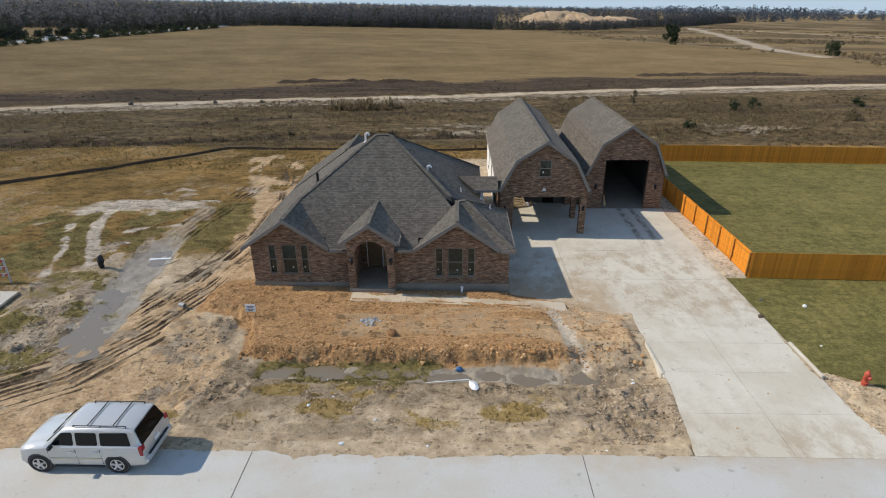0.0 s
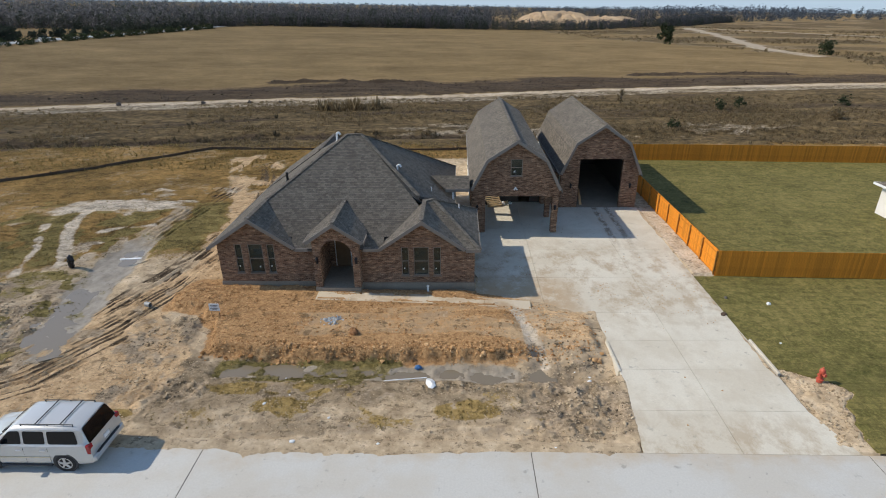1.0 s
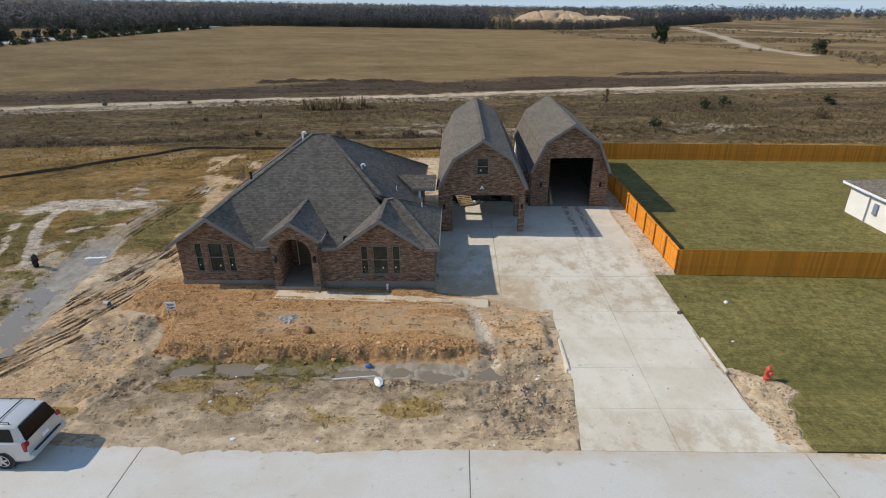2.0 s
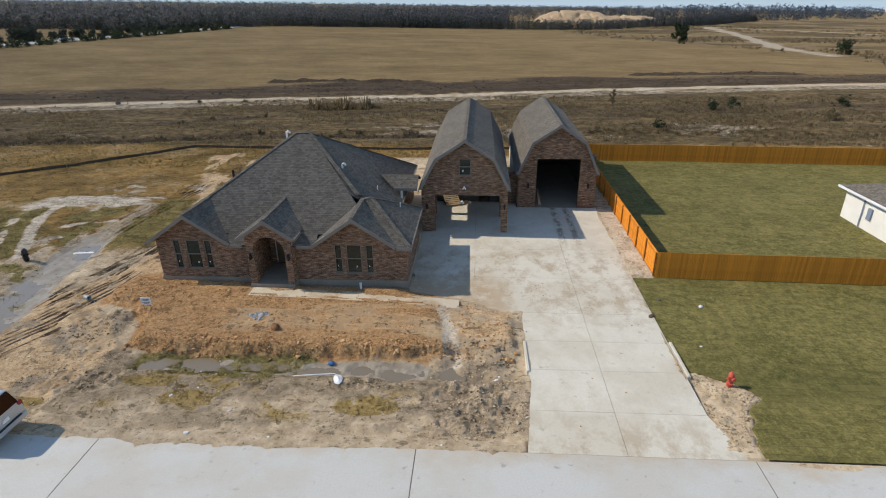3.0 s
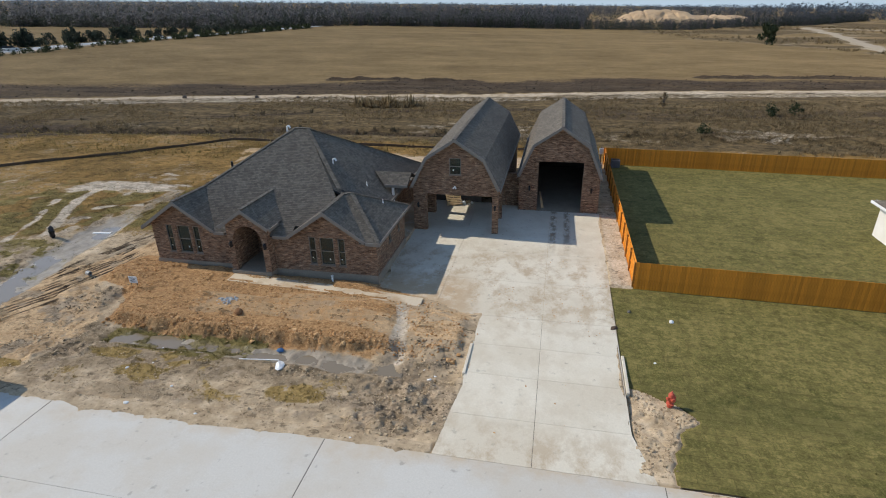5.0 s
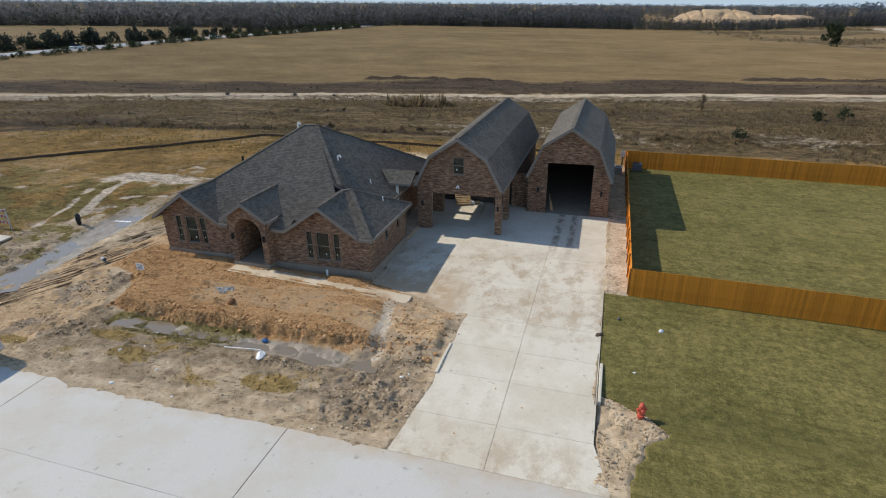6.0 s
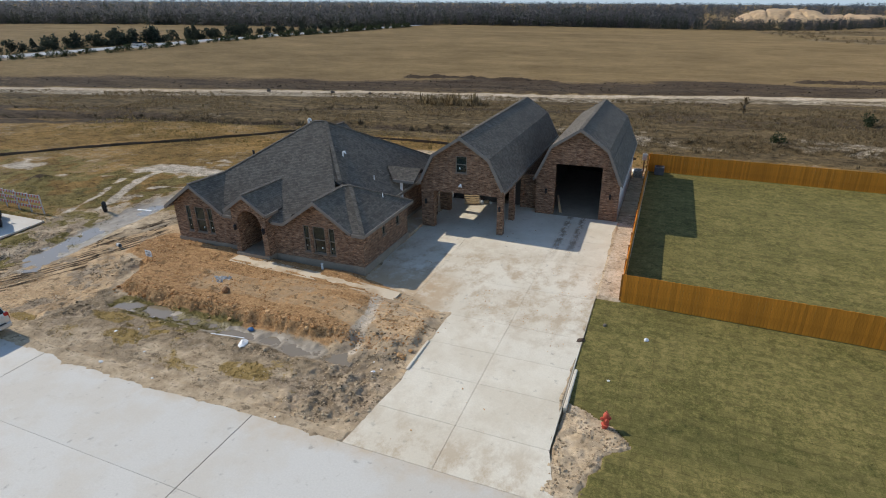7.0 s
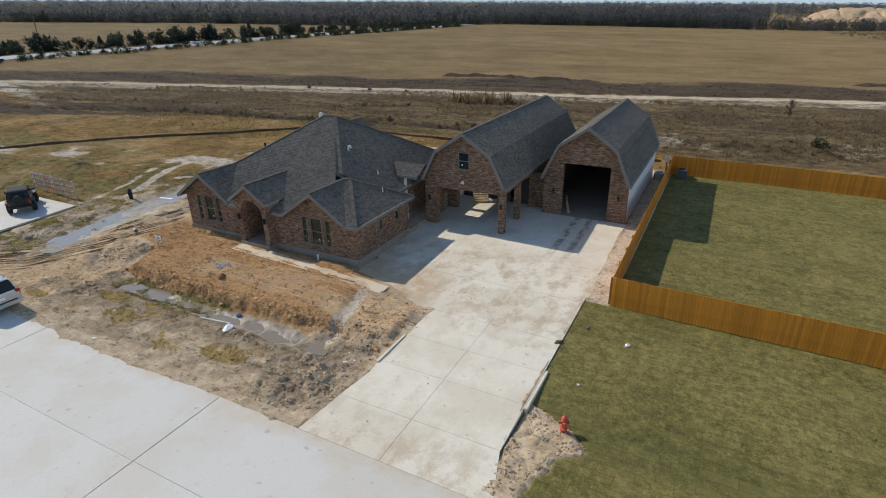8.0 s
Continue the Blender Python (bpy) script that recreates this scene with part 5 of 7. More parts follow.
# soffits close the overhangs
for a in ((-7.2, -6.06, 27.3, 27.74), (-3.4, -2.4, 27.3, 27.64), (2.35, 3.15, 27.3, 27.64)):
    hpart("soffit", new_box(*a, 2.74, 2.78), TRIM)
hpart("soffit", new_box(2.88, 3.15, 27.66, 34.0, 2.68, 2.72), TRIM)
for p, q in ((RL, RR), (RL, GLB), (RR, (-0.4, 30.9, 4.74)), (GLB, (-9.53, 27.3, 4.66)), (GRB, (-0.05, 27.26, 4.58)), (GEB, (-4.8, 26.75, 4.62)), (HIP, ER), (HIP, ERB), (GRB, HIP), (RR, (XR, YB, EAVE)), ((-8.1, 38.8, 5.64), (-8.1, 44.0, 5.64))):
    bm = bmesh.new()
    beam(bm, Vector(p) + Vector((0, 0, 0.045)), Vector(q) + Vector((0, 0, 0.045)), 0.24, 0.04)
    hpart("ridge_cap", bm, SHINGLE)


def roof_vent(x, y, z, h, r, material, bent=False, label=""):
    bm = bmesh.new()
    tube(bm, (x, y, z - 0.3), (x, y, z + h), r, seg=10)
    if bent:
        tube(bm, (x, y, z + h - 0.02), (x + 0.16, y, z + h + 0.06), r, seg=10)
        tube(bm, (x + 0.15, y, z + h + 0.06), (x + 0.24, y, z + h - 0.1), r, seg=10)
    tube(bm, (x, y, z - 0.12), (x, y, z + 0.04), r * 2.2, r * 1.1, seg=12)
    hpart("vent_pipe", bm, material, label=label)


roof_vent(-6.2, 36.3, 6.86, 0.5, 0.07, WHITE, True, "white gooseneck roof vent")
roof_vent(-8.85, 33.0, 5.07, 0.55, 0.08, BLACK, False, "black flue pipe")
roof_vent(-1.95, 33.9, 5.45, 0.35, 0.06, WHITE, True, "white gooseneck roof vent")
roof_vent(0.2, 34.2, 4.05, 0.22, 0.03, WHITE)
roof_vent(2.0, 32.0, 3.65, 0.22, 0.03, WHITE)


def wall_lantern(x, y, z, parent, shift, out=(0, -1)):
    """A black coach lantern on a back plate."""
    o = Vector((x, y, z)) - shift
    bm = new_box(o.x - 0.06, o.x + 0.06, o.y - 0.03, o.y, o.z - 0.18, o.z + 0.18, bevel=0.01)
    lamp = part("wall_lantern", bm, BLACK, parent, "black coach lantern")
    bm = bmesh.new()
    lathe(bm, [(0.05, -0.16), (0.085, 0.1), (0.1, 0.12), (0.03, 0.2), (0.012, 0.25)], 8, (o.x, o.y - 0.13, o.z))
    part("lamp_cage", bm, BLACK, lamp)


for x in (-6.0 + 0.16, -3.66):
    wall_lantern(x, 26.99, 2.35, house, HOUSE_AT)

# covered way between house and carport
roof("breezeway_roof", [[(1.1, 35.25, 3.76), (2.72, 35.25, 3.76), (2.72, 36.5, 4.35), (0.05, 36.5, 4.35)], [(2.72, 37.75, 3.76), (0.9, 37.75, 3.76), (0.05, 36.5, 4.35), (2.72, 36.5, 4.35)]])
trim_boards([((1.1, 35.23, 3.78), (2.72, 35.23, 3.78))])
hpart("breezeway_post", new_box(1.55, 1.7, 35.4, 35.55, 0.2, 3.7), WHITE)
hpart("breezeway_slab", new_box(1.5, 2.9, 33.7, 44.0, 0.1, 0.42), DRIVE)


# ---- barn-roofed buildings ----
def gambrel(name, label, category, xc, yf, yb, z0, eave, brk, ridge, walls):
    """A building under a gambrel roof; walls() adds what lies beneath it."""
    at = Vector((xc, (yf + yb) / 2, z0))
    b = thing(name, label, category, *at)

    def add(n, bm, material, parent=None, lab=""):
        bmesh.ops.translate(bm, verts=bm.verts[:], vec=-at)
        return part(n, bm, material, parent or b, lab)

    he, hb = 3.14, 2.05
    yo, ye = yf - 0.3, yb + 0.3
    for s in (-1, 1):
        bm = bmesh.new()
        roof_face(bm, [(xc + s * he, yo, eave), (xc + s * he, ye, eave), (xc + s * hb, ye, brk), (xc + s * hb, yo, brk)])
        add("roof_lower", bm, SHINGLE)
        bm = bmesh.new()
        roof_face(bm, [(xc + s * hb, yo, brk), (xc + s * hb, ye, brk), (xc, ye, ridge), (xc, yo, ridge)])
        add("roof_upper", bm, SHINGLE)
        outer = [(xc + s * he, eave + 0.03), (xc + s * hb, brk + 0.03), (xc, ridge + 0.03)]
        inner = [(xc + s * (he - 0.19), eave - 0.07), (xc + s * (hb - 0.11), brk - 0.15), (xc, ridge - 0.2)]
        for y in (yo - 0.045, ye):
            bm = bmesh.new()
            for k in (0, 1):
                prism(bm, [outer[k], outer[k + 1], inner[k + 1], inner[k]], "y", y, 0.045)
            bmesh.ops.remove_doubles(bm, verts=bm.verts[:], dist=0.0005)
            bmesh.ops.recalc_face_normals(bm, faces=bm.faces[:])
            add("rake_board", bm, TRIM)
        bm = bmesh.new()
        beam(bm, (xc + s * (he + 0.02), yo, eave + 0.01), (xc + s * (he + 0.02), ye, eave + 0.01), 0.04, 0.2)
        add("fascia_board", bm, TRIM)
        bm = bmesh.new()
        box(bm, min(xc + s * 2.98, xc + s * 3.12), max(xc + s * 2.98, xc + s * 3.12), yf, yb, eave - 0.16, eave - 0.12)
        add("soffit", bm, TRIM)
    bm = bmesh.new()
    beam(bm, (xc, yo, ridge + 0.028), (xc, ye, ridge + 0.028), 0.24, 0.045)
    add("ridge_cap", bm, SHINGLE)
    walls(b, add, at, he, hb)
    return b


def gable_outline(xc, z0, half, eave, brk, ridge, hb):
    return [(xc - half, z0), (xc + half, z0), (xc + half, eave), (xc + hb - 0.07, brk - 0.14), (xc, ridge - 0.16), (xc - hb + 0.07, brk - 0.14), (xc - half, eave)]


def carport_walls(b, add, at, he, hb):
    xc, yf, z0, eave, brk, ridge = 5.92, 36.0, 0.32, 3.55, 5.64, 6.96
    out = gable_outline(xc, z0, 3.0, eave, brk, ridge, hb)
    win = (5.53, 6.33, 4.46, 5.62)
    add("wall_front", uv_metres(wall_mesh(out, [(3.86, 8.5, z0, 3.02), win], "y", yf, 0.4)), BRICK)
    window_unit(b, *win, "y", yf, -1, at, stickers=[(5.75, 4.7, 0.09), (5.6, 5.3, 0.08)])
    add("wall_back", uv_metres(wall_mesh(gable_outline(xc, z0, 2.9, eave, brk, ridge, hb), [], "y", 53.2, 0.3)), SIDING)
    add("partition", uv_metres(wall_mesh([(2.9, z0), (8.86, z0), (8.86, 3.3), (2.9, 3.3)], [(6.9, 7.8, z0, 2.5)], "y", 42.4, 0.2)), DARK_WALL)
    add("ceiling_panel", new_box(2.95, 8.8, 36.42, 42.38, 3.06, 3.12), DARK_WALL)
    # left side: brick return, pier, then siding
    add("wall_side", uv_metres(new_box(2.88, 3.12, 36.4, 38.45, z0, 3.5)), BRICK)
    add("pier", uv_metres(new_box(2.88, 3.72, 39.5, 39.9, z0, 3.1)), BRICK)
    add("header_beam", uv_metres(new_box(2.88, 3.12, 38.45, 42.4, 3.02, 3.5)), BRICK)
    add("wall_side", uv_metres(wall_mesh([(42.4, z0), (53.2, z0), (53.2, 3.5), (42.4, 3.5)], [(45.2, 46.1, 1.4, 2.7), (49, 49.9, 1.4, 2.7)], "x", 2.88, 0.2)), SIDING)
    for y0 in (45.2, 49):
        window_unit(b, y0, y0 + 0.9, 1.4, 2.7, "x", 2.88, -1, at)
    # right side: second post and a brick enclosure behind
    add("post", uv_metres(new_box(8.5, 8.88, 38.98, 39.36, z0, 3.1)), BRICK)
    add("header_beam", uv_metres(new_box(8.6, 8.88, 36.4, 42.0, 3.02, 3.5)), BRICK)
    add("wall_side", uv_metres(wall_mesh([(41.95, z0), (53.2, z0), (53.2, 3.5), (41.95, 3.5)], [], "x", 8.6, 0.28)), BRICK)
    wall_lantern(3.3, 35.99, 2.2, b, at)
    wall_lantern(8.7, 35.99, 2.2, b, at)
    bm = bmesh.new()
    tube(bm, (5.9, 35.99, 3.62), (5.9, 35.9, 3.66), 0.06)
    tube(bm, (5.9, 35.92, 3.66), (5.8, 35.84, 3.52), 0.045, 0.06)
    tube(bm, (5.9, 35.92, 3.66), (6.0, 35.84, 3.52), 0.045, 0.06)
    add("flood_light", bm, WHITE, None, "white twin-head flood light")


def shop_walls(b, add, at, he, hb):
    xc, yf, z0, eave, brk, ridge = 12.95, 41.15, 0.2, 3.15, 5.56, 6.92
    out = gable_outline(xc, z0, 2.99, eave, brk, ridge, hb)
    add("wall_front", uv_metres(wall_mesh(out, [(11.36, 14.66, z0, 4.26)], "y", yf, 0.35)), BRICK)
    add("wall_back", uv_metres(wall_mesh(out, [], "y", 54.0, 0.25)), SIDING)
    for x in (9.96, 15.74):
        add("wall_side", uv_metres(new_box(x, x + 0.2, 41.5, 54.0, z0, eave)), SIDING)
        k = 0.21 if x < 12 else -0.03
        # near-black sheets over the siding, doorway shade put into their colour
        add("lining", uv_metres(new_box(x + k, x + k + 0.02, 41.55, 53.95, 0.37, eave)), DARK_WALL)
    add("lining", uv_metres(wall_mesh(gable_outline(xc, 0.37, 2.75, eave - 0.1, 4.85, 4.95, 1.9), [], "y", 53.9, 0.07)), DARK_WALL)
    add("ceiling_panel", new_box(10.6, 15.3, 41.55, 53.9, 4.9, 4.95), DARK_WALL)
    wall_lantern(10.75, 41.14, 2.15, b, at)
    wall_lantern(15.35, 41.14, 2.15, b, at)


carport = gambrel("carport", "brown brick gambrel carport with loft window, open front", "carport", 5.92, 36.0, 53.4, 0.32, 3.55, 5.64, 6.96, carport_walls)
shop = gambrel("workshop", "brown brick gambrel workshop with tall open doorway", "workshop", 12.95, 41.15, 54.25, 0.2, 3.15, 5.56, 6.92, shop_walls)
link = tagged(part("link_wall", uv_metres(new_box(8.9, 9.95, 42.0, 42.25, 0.25, 3.0)), BRICK), "narrow brick wall closing gap between buildings", "wall", kind="structure")


# ---- fences ----
def fence_line(p, q, label, rails_side, height=1.68, drop=0.02):
    """A board fence from p to q; rails and posts stand on one side, -1 or 1, of the way from p to q."""
    p, q = Vector(p), Vector(q)
    d = (q - p)
    length = d.length
    d.normalize()
    turn = math.degrees(math.atan2(d.y, d.x))
    t = thing("fence", label, "fence", p.x, p.y, 0, turn, group="yard fence")

    def gz(s):
        w = p + d * s
        return float(lawn_z(np.array(w.x), np.array(w.y)))
    n = int(length / 0.146)
    bm = new_box(0.0, 0.1445, -0.009, 0.009, 0.0, height)
    board = bpy.data.meshes.new("picket")
    bm.to_mesh(board)
    bm.free()
    board.materials.append(PICKET)
    for i in range(n):
        s = i * length / n
        ob = new("picket", board)
        ob.parent = t
        ob.location = (s, random.uniform(-0.002, 0.002), gz(s) - drop + random.uniform(-0.012, 0.012))
        ob.rotation_euler = (0, random.uniform(-0.004, 0.004), 0)
    k = max(1, int(round(length / 2.05)))
    for i in range(k + 1):
        s = min(length - 0.05, 0.05 + i * length / k)
        bm = new_box(s - 0.045, s + 0.045, rails_side * 0.06 - 0.045, rails_side * 0.06 + 0.045, gz(s) - 0.2, gz(s) + height - 0.06)
        part("post", bm, POST, t)
    for i in range(k):
        s0, s1 = i * length / k, (i + 1) * length / k
        for h in (0.25, 0.85, 1.45):
            bm = bmesh.new()
            y = rails_side * 0.03
            beam(bm, (s0, y, gz(s0) + h + 0.04), (s1, y, gz(s1) + h + 0.04), 0.036, 0.08)
            part("rail", bm, PICKET, t)
    return t


fence_line((17.42, 29.68, 0), (46.0, 28.6, 0), "stained cedar board fence across front of lawn", 1)
fence_line((17.4, 29.7, 0), (17.3, 55.9, 0), "stained cedar board fence beside driveway, posts showing", 1)
fence_line((17.3, 55.9, 0), (58.0, 53.6, 0), "stained cedar board fence along back of lawn", 1)


# ---- loose scatter, joined ----
def soup(name, verts, faces, material, label, category):
    me = bpy.data.meshes.new(name)
    me.from_pydata(verts, [], faces)
    me.materials.append(material)
    return tagged(new(name, me), label, category, kind="stuff")


def clods(name, count, region, size, material, label, seed, keep=None, zf=None):
    """Broken lumps of soil lying in the ground."""
    rng = np.random.default_rng(seed)
    bm = bmesh.new()
    bmesh.ops.create_icosphere(bm, subdivisions=1, radius=1)
    base = np.array([v.co[:] for v in bm.verts])
    tri = [[v.index for v in f.verts] for f in bm.faces]
    bm.free()
    x = rng.uniform(region[0], region[1], count)
    y = rng.uniform(region[2], region[3], count)
    ok = keep(x, y) > rng.uniform(0, 1, count) if keep else np.ones(count, bool)
    x, y = x[ok], y[ok]
    z = (zf or ground_z)(x, y)
    verts, faces = [], []
    for i in range(len(x)):
        r = size * min(2.6, rng.lognormal(0, 0.55))
        v = base * rng.uniform(0.4, 1.25, (len(base), 1)) * np.array([r, r * rng.uniform(0.6, 1.2), r * rng.uniform(0.45, 0.8)])
        a = rng.uniform(0, 6.28)
        c, s = math.cos(a), math.sin(a)
        v = np.stack([v[:, 0] * c - v[:, 1] * s + x[i], v[:, 0] * s + v[:, 1] * c + y[i], v[:, 2] + z[i] + 0.1 * r], -1)
        k = len(verts)
        verts += v.tolist()
        faces += [[j + k for j in f] for f in tri]
    return soup(name, verts, faces, material, label, "soil")


def blades(name, count, region, height, spread, material, label, seed, keep=None, per=7, zf=None, category="grass"):
    """Tufts of bent grass blades."""
    rng = np.random.default_rng(seed)
    x = rng.uniform(region[0], region[1], count)
    y = rng.uniform(region[2], region[3], count)
    ok = keep(x, y) > rng.uniform(0, 1, count) if keep else np.ones(count, bool)
    x, y = x[ok], y[ok]
    z = (zf or ground_z)(x, y)
    n = len(x)
    a = rng.uniform(0, 6.283, (n, per))
    h = height * rng.lognormal(0, 0.35, (n, 1)) * rng.uniform(0.5, 1.1, (n, per))
    lean = spread * rng.uniform(0.3, 1.2, (n, per))
    w = 0.1 * h + 0.012
    bx = x[:, None] + rng.normal(0, spread * 0.35, (n, per))
    by = y[:, None] + rng.normal(0, spread * 0.35, (n, per))
    ca, sa = np.cos(a), np.sin(a)
    z0 = np.repeat(z[:, None], per, 1) - 0.03
    p0 = np.stack([bx - sa * w, by + ca * w, z0], -1)
    p1 = np.stack([bx + sa * w, by - ca * w, z0], -1)
    p2 = np.stack([bx + ca * lean, by + sa * lean, z0 + h], -1)
    v = np.stack([p0, p1, p2], 2).reshape(-1, 3)
    f = np.arange(len(v)).reshape(-1, 3)
    return soup(name, v.tolist(), f.tolist(), material, label, category)


def plot_cover(x, y):
    z = zones(x, y)
    return z["grass"] * (1 - z["pale"]) - z["mud"]


def zone_of(key):
    return lambda x, y: zones(x, y)[key]


clods("clay_lumps", 34000, (-14, 8.8, 20.6, 28), 0.03, CLAY_CLOD, "crumbled orange clay lumps", 5, lambda x, y: smooth(-0.1, 0.2, inside(x, y, CLAY)) * (0.05 + 0.25 * smooth(0.52, 0.62, fbm(x, y, 1.2, 3, 59)) + 0.3 * smooth(-9, -11, x) + 0.9 * smooth(0.6, 0.2, np.abs(y - 21.55))))
clods("clay_stones", 500, (-10.5, 8.8, 20.9, 22.3), 0.062, CLAY_CLOD, "larger clay lumps fallen along bank foot", 25, lambda x, y: smooth(0.5, 0.15, np.abs(y - 21.35)))
clods("soil_lumps", 30000, (-25, 9.0, 15.7, 29), 0.036, CLOD, "churned grey-brown soil lumps", 6, lambda x, y: np.clip(rough_place(x, y) * smooth(0.4, 0.6, fbm(x, y, 0.9, 3, 63)) + 0.012, 0, 1) * (1 - 0.85 * zones(x, y)["clay"]) * (1 - smooth(0, 0.4, inside(x, y, WET))))
clods("damp_lumps", 14000, (-25, 9.0, 15.9, 27), 0.028, DAMP_CLOD, "dark damp soil lumps", 26, lambda x, y: smooth(0.35, 0.75, rough_place(x, y)) * smooth(0.5, 0.6, fbm(x, y, 1.0, 3, 64)) * (1 - zones(x, y)["clay"]))
clods("soil_crumbs", 26000, (-22, 9.0, 15.8, 21), 0.017, CLOD, "fine dry soil crumbs on verge", 27, lambda x, y: np.clip(0.15 + 0.9 * smooth(0.48, 0.62, fbm(x, y, 1.3, 4, 67)), 0, 1) * smooth(0.75, 0.95, np.abs(y - ditch_line(x)) + smooth(-9, -10, x)))
clods("spoil_lumps", 1500, (16.2, 19.0, 15.8, 20.6), 0.03, CLOD, "loose pale soil lumps beside driveway", 7, lambda x, y: smooth(-0.1, 0.2, inside(x, y, BARE)) * smooth(0.36, 0.56, fbm(x, y, 0.8, 3, 58)))
def drive_crumbs(x, y):
    tracks = np.maximum(smooth(0.35, 0.1, np.abs(x - 12.75)), smooth(0.35, 0.1, np.abs(x - 13.7))) * smooth(34, 35, y)
    zone = smooth(23, 26, y) * smooth(34, 30, y) * smooth(0.5, 0.62, fbm(x, y, 1.5, 4, 97)) * 0.7
    return np.clip(tracks * 0.8 + zone + 0.03, 0, 1) * (inside(x, y, DRIVE_PLAN) > 0.1)


clods("clay_crumbs", 4200, (3, 16, 16, 41), 0.019, CLAY_CLOD, "clay crumbs dropped on driveway", 15, drive_crumbs, lambda x, y: drive_z(y) + 0.0)
clods("cement_rubble", 260, (-5.3, -3.8, 23.4, 24.3), 0.05, CEMENT, "grey cement rubble tipped on clay", 16, lambda x, y: smooth(0.55, 0.25, np.hypot((x + 4.55) * 0.8, y - 23.85)))
clods("tilled_lumps", 16000, (-125, 95, 72, 135), 0.1, DARK_CLOD, "dark ploughed soil lumps beside dirt road", 17, lambda x, y: zones(x, y)["mud"] ** 3)
blades("tall_brush", 700, (-22, -8, 84, 89), 0.8, 0.8, BRUSH, "tall brown brush beside dirt road", 18, lambda x, y: smooth(1.0, 0.3, np.hypot((x + 15) / 7, (y - 86.5) / 2.5)), per=14)
blades("dry_grass_tufts", 40000, (-60, -12, 19, 62), 0.07, 0.09, STRAW, "dry straw-coloured grass tufts", 8, plot_cover)
blades("verge_grass_tufts", 9000, (-12, 8, 16, 20.6), 0.06, 0.06, STRAW, "sparse dry grass on road verge", 9, zone_of("straw"))
blades("plot_grass", 22000, (-36, -18.5, 19.5, 44), 0.06, 0.08, GREEN, "olive grass tufts on rutted plot", 28, lambda x, y: zones(x, y)["moss"] * smooth(0.4, 0.55, fbm(x, y, 0.9, 3, 69)))
blades("ditch_grass", 16000, (-10.5, 1.5, 18.6, 21.4), 0.035, 0.06, GREEN, "dark green moss and grass in ditch", 10, zone_of("moss"))
blades("lawn_grass", 26000, (16.4, 44, 15.7, 29.4), 0.03, 0.05, GREEN, "short mown lawn grass blades", 13, lambda x, y: 0.4 + 0.6 * smooth(0.4, 0.6, fbm(x, y, 1.5, 3, 88)) - 2.0 * (inside(x, y, BARE) > -0.15), per=6, zf=lawn_z)
blades("lawn_grass", 26000, (17.6, 58, 30, 53.4), 0.035, 0.06, GREEN, "short lawn grass blades inside fence", 14, lambda x, y: 0.3 + 0.7 * smooth(0.4, 0.6, fbm(x, y, 1.5, 3, 89)), per=6, zf=lawn_z)
blades("scrub_grass", 36000, (-110, 110, 60, 96), 0.22, 0.3, BRUSH, "brown winter scrub and tall weeds", 11, lambda x, y: zones(x, y)["scrub"] * smooth(0.3, 0.7, fbm(x, y, 8, 3, 77)), per=10)
blades("ditch_weeds", 2600, (-95, 14, 55, 70), 0.4, 0.4, WEED, "dark dead weeds along back ditch", 19, lambda x, y: smooth(2.6, 0.8, line_dist(x, y, DITCH_BACK)) * smooth(0.4, 0.55, fbm(x * 0.5, y, 3, 3, 79)), per=12)
blades("ditch_weeds", 2200, (-110, 14, 52, 82), 0.35, 0.4, WEED, "dark weeds in strip across scrub", 20, lambda x, y: smooth(1.8, 0.5, line_dist(x, y, WEED_LINE)) * smooth(0.4, 0.5, fbm(x * 0.3, y, 4, 3, 80)), per=12)
blades("brown_weeds", 5200, (8, 100, 62, 98), 0.3, 0.5, BRUSH, "grey-brown weed clumps in scrub", 23, lambda x, y: smooth(0.46, 0.62, fbm(x * 0.4, y, 6, 3, 95)), per=12)
blades("trail_brush", 9000, (60, 400, 150, 500), 0.8, 1.0, BRUSH, "brown brush around sandy trail", 24, lambda x, y: smooth(0.4, 0.56, fbm(x * 0.4, y, 26, 3, 96)) * smooth(4, 8, line_dist(x, y, TRAIL)) * smooth(4, 8, line_dist(x, y, TRAIL_SIDE)) * smooth(-4, 6, inside(x, y, BRUSH_LAND)), per=12)
blades("yard_edge_grass", 6000, (-60, 20, 52, 64), 0.16, 0.15, STRAW, "orange-brown grass behind building plot", 12, zone_of("grass"))


# ---- trees ----
def leaf_cloud(rng, count, shape, size):
    """Small tilted leaf clumps spread through a crown; shape gives a random place in it."""
    verts, faces = [], []
    for _ in range(count):
        c = np.array(shape(rng))
        s = size * rng.uniform(0.5, 1.4)
        q = rng.normal(0, 1, (3, 3))
        q /= np.linalg.norm(q, axis=1)[:, None]
        k = len(verts)
        verts += [(c + s * q[0]).tolist(), (c + s * q[1]).tolist(), (c + s * q[2]).tolist(), (c + s * (q[0] * 0.3 - q[1] * 0.8)).tolist()]
        faces += [[k, k + 1, k + 2], [k, k + 2, k + 3]]
    return verts, faces


